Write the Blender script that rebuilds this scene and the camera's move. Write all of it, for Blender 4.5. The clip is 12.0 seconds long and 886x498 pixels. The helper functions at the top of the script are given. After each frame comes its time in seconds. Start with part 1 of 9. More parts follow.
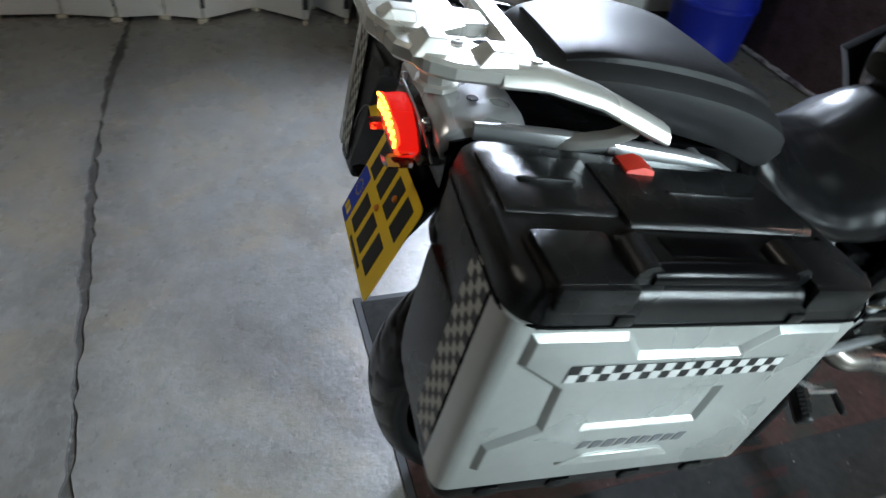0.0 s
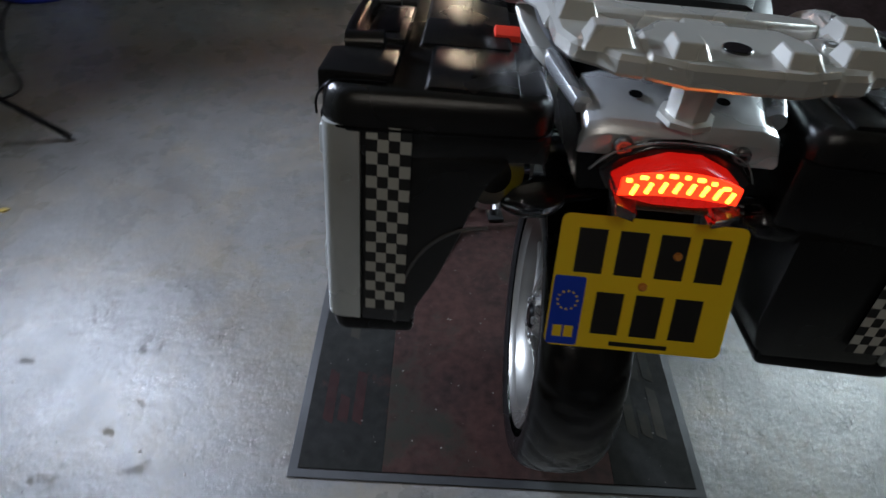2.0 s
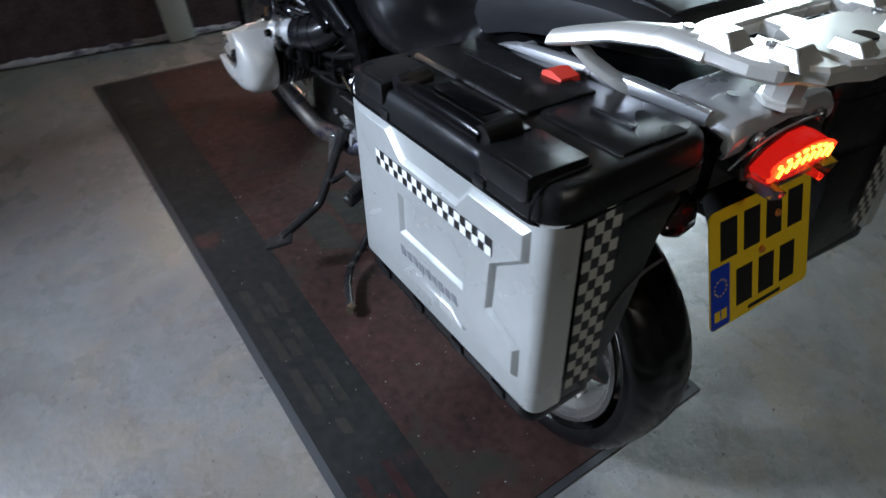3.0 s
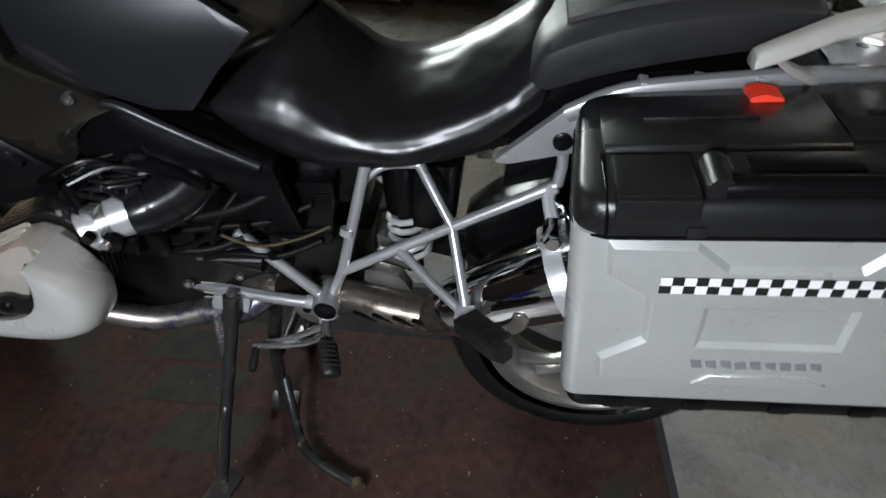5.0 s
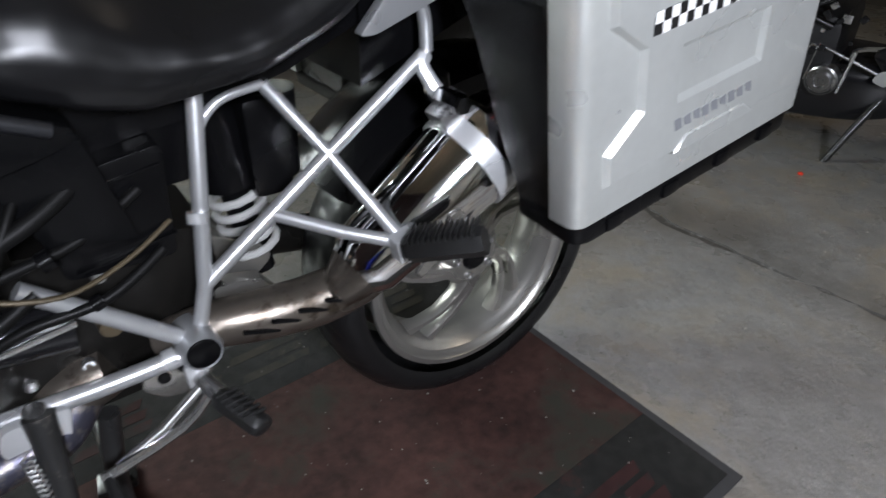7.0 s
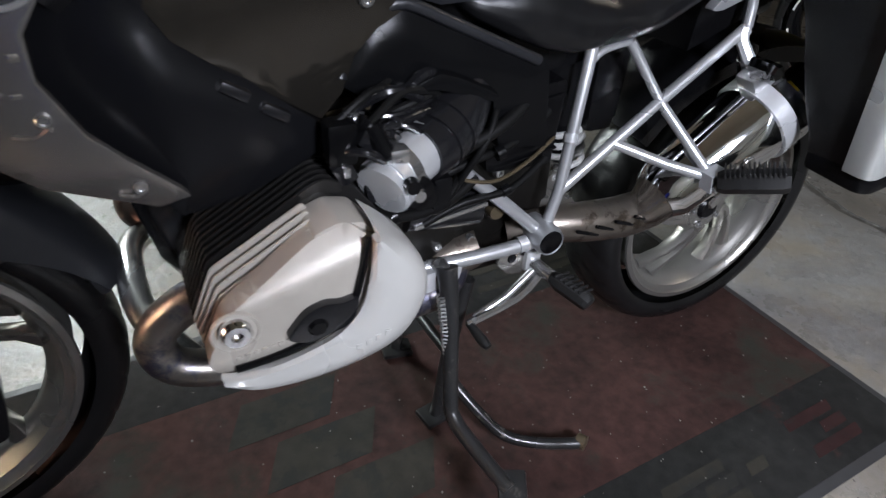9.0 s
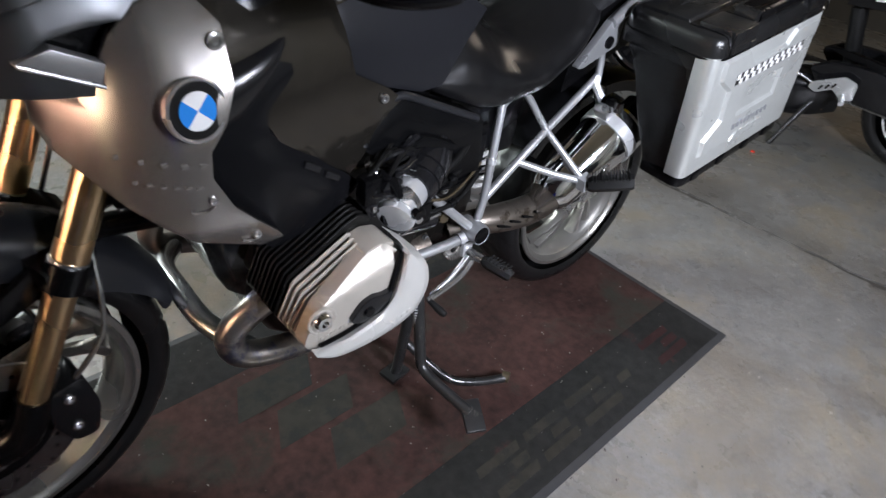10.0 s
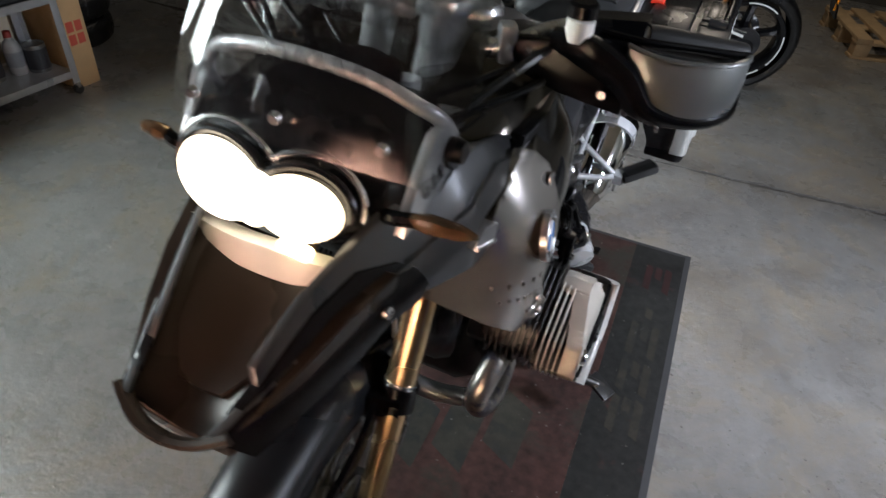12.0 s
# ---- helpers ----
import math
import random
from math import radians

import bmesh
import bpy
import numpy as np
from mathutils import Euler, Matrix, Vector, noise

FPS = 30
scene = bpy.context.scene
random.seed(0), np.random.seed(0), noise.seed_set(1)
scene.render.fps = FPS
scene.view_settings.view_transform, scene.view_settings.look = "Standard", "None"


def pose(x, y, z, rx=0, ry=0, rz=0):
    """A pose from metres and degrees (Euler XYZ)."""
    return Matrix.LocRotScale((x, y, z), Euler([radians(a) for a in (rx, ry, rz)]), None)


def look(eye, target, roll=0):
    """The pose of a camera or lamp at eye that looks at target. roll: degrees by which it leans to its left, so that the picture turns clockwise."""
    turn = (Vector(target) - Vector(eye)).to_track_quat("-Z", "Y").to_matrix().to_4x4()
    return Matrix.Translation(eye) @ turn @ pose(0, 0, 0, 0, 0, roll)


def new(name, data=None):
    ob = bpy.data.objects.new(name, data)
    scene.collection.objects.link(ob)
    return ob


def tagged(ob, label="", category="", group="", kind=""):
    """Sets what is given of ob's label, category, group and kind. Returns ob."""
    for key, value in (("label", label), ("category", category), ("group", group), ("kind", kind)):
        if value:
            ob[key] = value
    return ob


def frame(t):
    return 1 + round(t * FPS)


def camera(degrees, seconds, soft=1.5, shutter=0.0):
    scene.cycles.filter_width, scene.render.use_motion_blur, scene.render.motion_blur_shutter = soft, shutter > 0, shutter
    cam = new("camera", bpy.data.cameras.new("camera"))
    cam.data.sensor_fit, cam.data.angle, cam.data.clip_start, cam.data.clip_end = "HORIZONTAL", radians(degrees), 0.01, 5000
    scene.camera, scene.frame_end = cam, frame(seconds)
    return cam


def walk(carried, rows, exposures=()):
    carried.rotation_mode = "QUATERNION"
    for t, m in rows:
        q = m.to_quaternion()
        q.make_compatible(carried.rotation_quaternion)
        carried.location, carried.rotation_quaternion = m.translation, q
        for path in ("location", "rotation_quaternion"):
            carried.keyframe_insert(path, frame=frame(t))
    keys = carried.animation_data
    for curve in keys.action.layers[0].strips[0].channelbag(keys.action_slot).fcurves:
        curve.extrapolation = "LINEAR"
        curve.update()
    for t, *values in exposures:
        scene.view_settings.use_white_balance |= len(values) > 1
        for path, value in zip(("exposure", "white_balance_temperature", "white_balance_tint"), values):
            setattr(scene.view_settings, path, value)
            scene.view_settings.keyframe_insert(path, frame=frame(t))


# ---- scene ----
cam = camera(70.64, 12.0, soft=1.4, shutter=0.35)
# seconds, eye x y z, yaw from +y to the left, pitch up, roll
ROWS = [
    (0, 0.7378, -0.2228, 1.3321, 69.27, -40.27, 8.98),
    (0.5, 0.6010, -0.4554, 1.3394, 54.08, -40.26, 6.97),
    (1, 0.3159, -0.5878, 1.3449, 42.71, -40.38, 4.12),
    (1.5, 0.0338, -0.6725, 1.3322, 21.26, -42.25, 7.47),
    (2, -0.2513, -0.6042, 1.3184, 0.11, -43.98, 5.26),
    (2.5, -0.5098, -0.4785, 1.3341, -17.13, -43.70, 6.92),
    (3, -0.7649, -0.3455, 1.3365, -35.81, -42.70, 4.55),
    (3.5, -0.8756, -0.1397, 1.3231, -46.05, -41.97, 1.78),
    (3.7, -0.9101, -0.0525, 1.3306, -48.76, -41.77, 0.97),
    (5.3, -0.9223, 0.6300, 1.2868, -96.43, -42.35, 4.75),
    (5.5, -0.9003, 0.6736, 1.2957, -102.36, -42.49, 4.02),
    (6, -0.8509, 0.7952, 1.2573, -118.90, -36.61, -0.07),
    (6.5, -0.8197, 0.7989, 1.1118, -126.07, -34.32, 0.35),
    (7, -0.8124, 0.8876, 0.9646, -126.33, -32.70, 0.50),
    (7.5, -0.7944, 1.0140, 0.9391, -121.19, -31.38, -0.14),
    (9.3, -0.8560, 1.3934, 1.0580, -119.42, -35.89, 4.49),
    (9.5, -0.8769, 1.4452, 1.1100, -124.76, -36.59, 7.88),
    (10, -0.9497, 1.6510, 1.2434, -134.58, -36.28, 7.63),
    (10.5, -0.9071, 1.7874, 1.3040, -139.27, -36.66, 7.81),
    (11, -0.7708, 1.9222, 1.3756, -145.11, -35.79, 6.79),
    (11.5, -0.5986, 2.0476, 1.4147, -152.27, -35.02, 5.68),
    (11.8, -0.4848, 2.1169, 1.4268, -155.88, -38.35, 5.19),
    (12, -0.4069, 2.1519, 1.4515, -157.31, -38.16, 5.00),
]


def eye_pose(x, y, z, yaw, pitch, roll):
    a, b = radians(yaw), radians(pitch)
    ahead = Vector((-math.sin(a) * math.cos(b), math.cos(a) * math.cos(b), math.sin(b)))
    return look((x, y, z), Vector((x, y, z)) + ahead, roll)


walk(cam, [(r[0], eye_pose(*r[1:])) for r in ROWS],
     [(0, 0.95, 5950, 8), (0.5, 0.8, 5930, 9), (1, 0.6, 5920, 9), (1.5, 0.36, 5920, 10), (2, 0.2, 5900, 10), (2.5, 0.34, 5850, 10), (3, 0.42, 5800, 9), (3.5, 0.3, 5780, 8), (5.5, 0.1, 6850, 11), (6, 0.76, 6680, 12), (6.5, 0.5, 6650, 12),
      (7.5, 0.5, 6550, 13), (9.5, 0.55, 6500, 14), (10.5, 0.98, 6520, 13), (11, 1.06, 6360, 12), (11.5, 1.08, 6360, 12), (12, 0.6, 6400, 12)])

# ---- world and lights ----
world = bpy.data.worlds.new("world")
world.use_nodes = True
world.node_tree.nodes["Background"].inputs[0].default_value = (0.05, 0.05, 0.055, 1)
world.node_tree.nodes["Background"].inputs[1].default_value = 0.1
scene.world = world


def area_lamp(name, eye, target, w, h, watts, colour, spread=180):
    lamp = bpy.data.lights.new(name, "AREA")
    lamp.shape, lamp.size, lamp.size_y, lamp.energy, lamp.color = "RECTANGLE", w, h, watts, colour
    lamp.spread = radians(spread)
    ob = new(name, lamp)
    ob.matrix_world = look(eye, target)
    return ob


COOL, NEUTRAL, WARM = (0.82, 0.88, 1.0), (1.0, 0.95, 0.88), (1.0, 0.62, 0.3)
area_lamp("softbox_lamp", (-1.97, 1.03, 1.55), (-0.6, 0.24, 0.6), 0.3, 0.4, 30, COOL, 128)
area_lamp("window_light", (2.72, 2.05, 1.8), (0.3, 0.6, 0.6), 0.7, 1.2, 29, (0.88, 1.0, 0.99), 116)
area_lamp("tube_light_lamp", (-0.3, -2.3, 2.83), (-0.3, -2.3, 0), 0.25, 1.5, 12.5, (1.0, 0.88, 0.72))


# ---- materials ----
def material(name, colour, rough=0.5, metal=0.0, vary=0.12, scale=30.0, bump=0.0, bump_scale=200.0, coat=0.0,
             wear=0.0, wear_colour=(0.5, 0.5, 0.5), wear_scale=6.0, rough_vary=0.1, spec=0.5):
    m = bpy.data.materials.new(name)
    m.use_nodes = True
    nt = m.node_tree
    n, l = nt.nodes, nt.links
    b = n["Principled BSDF"]
    b.inputs["Metallic"].default_value = metal
    b.inputs["Coat Weight"].default_value = coat
    b.inputs["Specular IOR Level"].default_value = spec
    tc = n.new("ShaderNodeTexCoord")
    fine = n.new("ShaderNodeTexNoise")
    fine.inputs["Scale"].default_value, fine.inputs["Detail"].default_value = scale, 6
    l.new(tc.outputs["Object"], fine.inputs["Vector"])
    big = n.new("ShaderNodeTexNoise")
    big.inputs["Scale"].default_value, big.inputs["Detail"].default_value = scale * 0.13, 3
    l.new(tc.outputs["Object"], big.inputs["Vector"])
    add = n.new("ShaderNodeMath")
    add.operation = "ADD"
    l.new(fine.outputs["Fac"], add.inputs[0])
    l.new(big.outputs["Fac"], add.inputs[1])
    ramp = n.new("ShaderNodeMapRange")
    ramp.inputs["From Min"].default_value, ramp.inputs["From Max"].default_value = 0.6, 1.4
    ramp.inputs["To Min"].default_value, ramp.inputs["To Max"].default_value = 1 - vary, 1 + vary
    l.new(add.outputs[0], ramp.inputs["Value"])
    mul = n.new("ShaderNodeMix")
    mul.data_type, mul.blend_type = "RGBA", "MULTIPLY"
    mul.inputs["Factor"].default_value = 1.0
    mul.inputs["A"].default_value = (*colour, 1)
    l.new(ramp.outputs[0], mul.inputs["B"])
    out = mul.outputs["Result"]
    rr = n.new("ShaderNodeMapRange")
    rr.inputs["From Min"].default_value, rr.inputs["From Max"].default_value = 0.3, 0.7
    rr.inputs["To Min"].default_value, rr.inputs["To Max"].default_value = max(rough - rough_vary, 0.02), min(rough + rough_vary, 1)
    l.new(big.outputs["Fac"], rr.inputs["Value"])
    rough_out = rr.outputs[0]
    if wear > 0:
        wn = n.new("ShaderNodeTexNoise")
        wn.inputs["Scale"].default_value, wn.inputs["Detail"].default_value, wn.inputs["Roughness"].default_value = wear_scale, 9, 0.7
        l.new(tc.outputs["Object"], wn.inputs["Vector"])
        wr = n.new("ShaderNodeMapRange")
        wr.inputs["From Min"].default_value, wr.inputs["From Max"].default_value = 0.62 - wear * 0.2, 0.7 - wear * 0.2
        l.new(wn.outputs["Fac"], wr.inputs["Value"])
        wm = n.new("ShaderNodeMix")
        wm.data_type = "RGBA"
        l.new(wr.outputs[0], wm.inputs["Factor"])
        l.new(out, wm.inputs["A"])
        wm.inputs["B"].default_value = (*wear_colour, 1)
        out = wm.outputs["Result"]
    l.new(out, b.inputs["Base Color"])
    l.new(rough_out, b.inputs["Roughness"])
    if bump > 0:
        bn = n.new("ShaderNodeTexNoise")
        bn.inputs["Scale"].default_value, bn.inputs["Detail"].default_value = bump_scale, 4
        l.new(tc.outputs["Object"], bn.inputs["Vector"])
        bp = n.new("ShaderNodeBump")
        bp.inputs["Strength"].default_value, bp.inputs["Distance"].default_value = bump, 0.002
        l.new(bn.outputs["Fac"], bp.inputs["Height"])
        l.new(bp.outputs[0], b.inputs["Normal"])
    return m


def glowing(name, colour, strength, base=(0.8, 0.8, 0.8)):
    m = bpy.data.materials.new(name)
    m.use_nodes = True
    b = m.node_tree.nodes["Principled BSDF"]
    b.inputs["Base Color"].default_value = (*base, 1)
    b.inputs["Emission Color"].default_value = (*colour, 1)
    b.inputs["Emission Strength"].default_value = strength
    b.inputs["Roughness"].default_value = 0.25
    return m


def glass(name, colour=(1, 1, 1), rough=0.02, ior=1.45, weight=1.0):
    m = bpy.data.materials.new(name)
    m.use_nodes = True
    b = m.node_tree.nodes["Principled BSDF"]
    b.inputs["Base Color"].default_value = (*colour, 1)
    b.inputs["Roughness"].default_value = rough
    b.inputs["IOR"].default_value = ior
    b.inputs["Transmission Weight"].default_value = weight
    return m


SILVER_CASE = material("silver_case", (0.55, 0.565, 0.545), 0.32, 0.55, 0.05, 60, 0.06, 900)
CASE_BLACK = material("case_black", (0.008, 0.0082, 0.0085), 0.25, 0, 0.2, 40, 0.15, 1400, spec=0.5)
CASE_GREY = material("case_grey", (0.09, 0.09, 0.092), 0.4)
SATIN_BLACK = material("satin_black", (0.003, 0.003, 0.0034), 0.22, 0, 0.2, 40, 0.1, 900, spec=0.2)
GLOSS_BLACK = material("gloss_black", (0.008, 0.008, 0.009), 0.18, 0, 0.2, 20)
RUBBER = material("rubber", (0.01, 0.01, 0.01), 0.45, 0, 0.25, 50, 0.25, 500)
TYRE = material("tyre_rubber", (0.006, 0.006, 0.0063), 0.28, 0, 0.3, 25, 0.2, 300)
VINYL = material("seat_vinyl", (0.0055, 0.0055, 0.006), 0.29, 0, 0.2, 25, 0.5, 13, spec=0.4, rough_vary=0.05)
PILLION_VINYL = material("pillion_vinyl", (0.016, 0.0165, 0.018), 0.48, 0, 0.2, 25, 0.35, 22, spec=0.5, rough_vary=0.06)
MATT_BLACK = material("matt_black_rubber", (0.004, 0.004, 0.004), 0.5, 0, 0.2, 40, 0.1, 400, spec=0.15)
VINYL_TOP = material("seat_top_vinyl", (0.0085, 0.0085, 0.0095), 0.42, 0, 0.2, 25, 0.3, 1200, spec=0.4)
FRAME_SILVER = material("frame_silver_paint", (0.52, 0.53, 0.54), 0.3, 0.72, 0.06, 30, 0.05, 500)
RACK_SILVER = material("rack_silver", (0.72, 0.71, 0.66), 0.3, 0.55, 0.05, 30, 0.1, 900)
BRUSHED = material("brushed_bracket", (0.62, 0.63, 0.64), 0.3, 0.6, 0.06, 60, 0.08, 600)
RIM_SILVER = material("rim_silver", (0.36, 0.35, 0.325), 0.27, 0.85, 0.06, 30, 0.05, 500)
SHROUD_GREY = material("shroud_grey", (0.37, 0.35, 0.332), 0.25, 0.85, 0.03, 40, 0.04, 1500, rough_vary=0.02)
SLATE = material("slate_panel", (0.112, 0.115, 0.12), 0.3, 0.8, 0.06, 40, 0.05, 1200, spec=0.5, rough_vary=0.03)
KNEE_SLATE = material("knee_slate_panel", (0.013, 0.0135, 0.016), 0.33, 0.1, 0.06, 40, 0.05, 1200, spec=0.26, rough_vary=0.03)
TANK_DARK = material("tank_dark", (0.07, 0.063, 0.053), 0.14, 0.8, 0.08, 40, rough_vary=0.03)
SIDE_BLACK = material("side_satin_black", (0.0055, 0.0056, 0.0065), 0.24, 0, 0.12, 40, 0.05, 1500, spec=0.24, rough_vary=0.04)
GUARD_BLACK = material("mudguard_satin_black", (0.016, 0.017, 0.02), 0.32, 0.3, 0.12, 40, 0.08, 1500, spec=0.7)
PANEL_BLACK = material("panel_black", (0.0035, 0.0036, 0.004), 0.22, 0, 0.15, 40, 0.08, 1500, spec=0.14, rough_vary=0.05)
ENGINE = material("engine_cast", (0.4, 0.37, 0.325), 0.34, 0.15, 0.07, 40, 0.1, 700)
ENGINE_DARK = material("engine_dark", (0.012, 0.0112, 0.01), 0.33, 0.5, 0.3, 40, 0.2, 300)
FIN_BLACK = material("fin_black", (0.012, 0.0115, 0.011), 0.3, 0.2, 0.2, 40, 0.1, 300)
GUARD_WHITE = material("guard_silver_plastic", (0.54, 0.535, 0.51), 0.32, 0.25, 0.04, 30, 0.08, 900)
GOLD = material("gold_anodised", (0.6, 0.43, 0.25), 0.26, 0.95, 0.06, 30)
CHROME = material("chrome", (0.85, 0.85, 0.86), 0.07, 1.0, 0.03, 20, rough_vary=0.03)
STEEL = material("steel", (0.6, 0.6, 0.6), 0.25, 0.95, 0.08, 60, 0.05, 400)
HOT_STEEL = material("heated_steel", (0.3, 0.275, 0.25), 0.36, 0.9, 0.4, 18, 0.12, 200, wear=0.55, wear_colour=(0.11, 0.11, 0.15), wear_scale=16)
SHIELD_STEEL = material("heat_shield_steel", (0.19, 0.165, 0.14), 0.3, 0.85, 0.3, 26, 0.15, 220, wear=0.4, wear_colour=(0.07, 0.055, 0.042), wear_scale=22)
STAND_BLACK = material("stand_black", (0.02, 0.02, 0.02), 0.3, 0.1, 0.3, 40, 0.15, 200, wear=0.2, wear_colour=(0.1, 0.09, 0.08), wear_scale=25)
RED_LEVER = material("red_lever", (0.75, 0.045, 0.02), 0.4, 0, 0.05, 30)
ORANGE_LOCK = material("orange_lock", (0.65, 0.26, 0.05), 0.35, 0.2, 0.05, 30)
PLATE_YELLOW = material("plate_yellow", (0.85, 0.6, 0.008), 0.3, 0, 0.03, 20, coat=0.3)
PLATE_BLUE = material("plate_blue", (0.012, 0.05, 0.5), 0.3, 0, 0.05, 20)
PRINT_BLACK = material("print_black", (0.012, 0.012, 0.012), 0.35, 0, 0.1, 20)
CHECK_WHITE = material("check_white", (0.75, 0.75, 0.73), 0.35, 0, 0.05, 30)
GREY_PRINT = material("grey_print", (0.16, 0.165, 0.175), 0.4)
CHECK_GREY = material("check_grey", (0.42, 0.42, 0.38), 0.4, 0, 0.06, 30)
EMBLEM_BLUE = material("emblem_blue", (0.025, 0.28, 0.85), 0.15, 0.2, 0.03, 20)
EMBLEM_WHITE = material("emblem_white", (0.85, 0.85, 0.85), 0.15, 0, 0.03, 20)
LENS_CLEAR = glass("clear_lens", (0.9, 0.9, 0.9), 0.05)
LENS_SMOKE = glass("smoked_lens", (0.18, 0.1, 0.05), 0.08, 1.45, 0.6)
SCREEN = glass("windscreen_acrylic", (0.98, 0.985, 0.99), 0.0, 1.45, 1.0)
TAIL_GLOW = glowing("tail_glow", (1.0, 0.012, 0.005), 0.4, (0.05, 0.002, 0.002))
TAIL_BAND = glowing("tail_band", (1.0, 0.03, 0.004), 2.4, (0.3, 0.01, 0.008))
TAIL_LED = glowing("tail_led", (1.0, 0.48, 0.02), 5.0)
HEAD_GLOW = glowing("headlamp_glow", (1.0, 0.84, 0.6), 5.0)
DIP_GLOW = glowing("dim_headlamp_glow", (1.0, 0.8, 0.52), 2.6)
SIDE_GLOW = glowing("sidelight_glow", (1.0, 0.75, 0.4), 5.0)
GAUGE_GREY = material("handguard_grey", (0.16, 0.17, 0.17), 0.3, 0.6, 0.05, 40, 0.05, 900)
FLUID = material("reservoir_plastic", (0.75, 0.74, 0.7), 0.3, 0, 0.05, 30)
CABLE = material("cable_black", (0.006, 0.006, 0.006), 0.28, 0, 0.2, 30, spec=0.3)
SPRING_WHITE = material("spring_white", (0.4, 0.4, 0.39), 0.35, 0.1, 0.1, 30)
DISC = material("brake_disc_steel", (0.3, 0.3, 0.3), 0.3, 0.95, 0.1, 60, 0.05, 400)
BRASS = material("tan_fitting", (0.085, 0.066, 0.04), 0.4, 0.4, 0.2, 40)


# ---- mesh helpers ----
def link(name, bm, mat, angle=38):
    me = bpy.data.meshes.new(name)
    bm.to_mesh(me)
    bm.free()
    me.materials.append(mat)
    me.polygons.foreach_set("use_smooth", [True] * len(me.polygons))
    me.set_sharp_from_angle(angle=radians(angle))
    return new(name, me)


def part(name, bm, mat, parent, label="", angle=38):
    ob = link(name, bm, mat, angle)
    if parent is not None:
        ob.parent = parent
        ob.matrix_parent_inverse = parent.matrix_world.inverted()
    return tagged(ob, label)


def thing(name, label, category, at=(0, 0, 0), group="", kind=""):
    ob = new(name)
    ob.location = at
    ob.matrix_world = Matrix.Translation(at)
    ob.empty_display_size = 0.1
    return tagged(ob, label, category, group, kind)


def soften(bm, width, seg=2, angle=30):
    if width <= 0:
        return bm
    bm.normal_update()
    sharp = [e for e in bm.edges if len(e.link_faces) == 2 and e.calc_face_angle(0) > radians(angle)]
    bmesh.ops.bevel(bm, geom=sharp, offset=width, segments=seg, profile=0.6, affect="EDGES", clamp_overlap=True)
    return bm


def rbox(size, at=(0, 0, 0), bevel=0.003, m=None, seg=2, into=None):
    bm = bmesh.new()
    bmesh.ops.create_cube(bm, size=1)
    bmesh.ops.scale(bm, vec=size, verts=bm.verts)
    soften(bm, min(bevel, min(size) * 0.45), seg)
    mm = Matrix.Translation(at) @ (m if m else Matrix())
    bmesh.ops.transform(bm, matrix=mm, verts=bm.verts)
    return merge(into, bm)


def merge(into, bm):
    if into is None:
        return bm
    tmp = bpy.data.meshes.new("tmp")
    bm.to_mesh(tmp)
    bm.free()
    into.from_mesh(tmp)
    bpy.data.meshes.remove(tmp)
    return into


def flip(bm):
    """Mirror through x = 0."""
    bmesh.ops.scale(bm, vec=(-1, 1, 1), verts=bm.verts)
    bmesh.ops.reverse_faces(bm, faces=bm.faces)
    return bm


def sided(bm, s):
    """Parts are shaped for the left side (x < 0); s = 1 gives the right one."""
    return flip(bm) if s > 0 else bm


def loft(loops, caps=True, ring=True):
    bm = bmesh.new()
    rows = [[bm.verts.new(p) for p in loop] for loop in loops]
    n = len(rows[0])
    for a, b in zip(rows, rows[1:]):
        for i in range(n if ring else n - 1):
            j = (i + 1) % n
            bm.faces.new((a[i], a[j], b[j], b[i]))
    if caps and ring:
        bm.faces.new(rows[0][::-1])
        bm.faces.new(rows[-1])
    bmesh.ops.recalc_face_normals(bm, faces=bm.faces)
    return bm


def curve_points(pts, per=6):
    """Catmull-Rom through the points."""
    p = [Vector(q) for q in pts]
    if len(p) < 3 or per < 2:
        return p
    out = []
    for i in range(len(p) - 1):
        a, b, c, d = p[max(i - 1, 0)], p[i], p[i + 1], p[min(i + 2, len(p) - 1)]
        for k in range(per):
            t = k / per
            out.append(0.5 * (2 * b + (c - a) * t + (2 * a - 5 * b + 4 * c - d) * t * t + (3 * b - a - 3 * c + d) * t ** 3))
    return out + [p[-1]]


def tube(pts, r, n=12, per=6, into=None, flat=1.0):
    """A round rod along a smooth line; r: one radius or one for each point given."""
    p = curve_points(pts, per)
    radii = [r] * len(p) if not isinstance(r, (list, tuple)) else [float(v) for v in np.interp(np.linspace(0, len(r) - 1, len(p)), range(len(r)), r)]
    loops, side = [], None
    for i, q in enumerate(p):
        d = (p[min(i + 1, len(p) - 1)] - p[max(i - 1, 0)]).normalized()
        if side is None:
            side = d.orthogonal().normalized()
        side = (side - d * side.dot(d)).normalized()
        up = d.cross(side)
        loops.append([q + radii[i] * (math.cos(a) * side + flat * math.sin(a) * up) for a in [2 * math.pi * k / n for k in range(n)]])
    return merge(into, loft(loops))


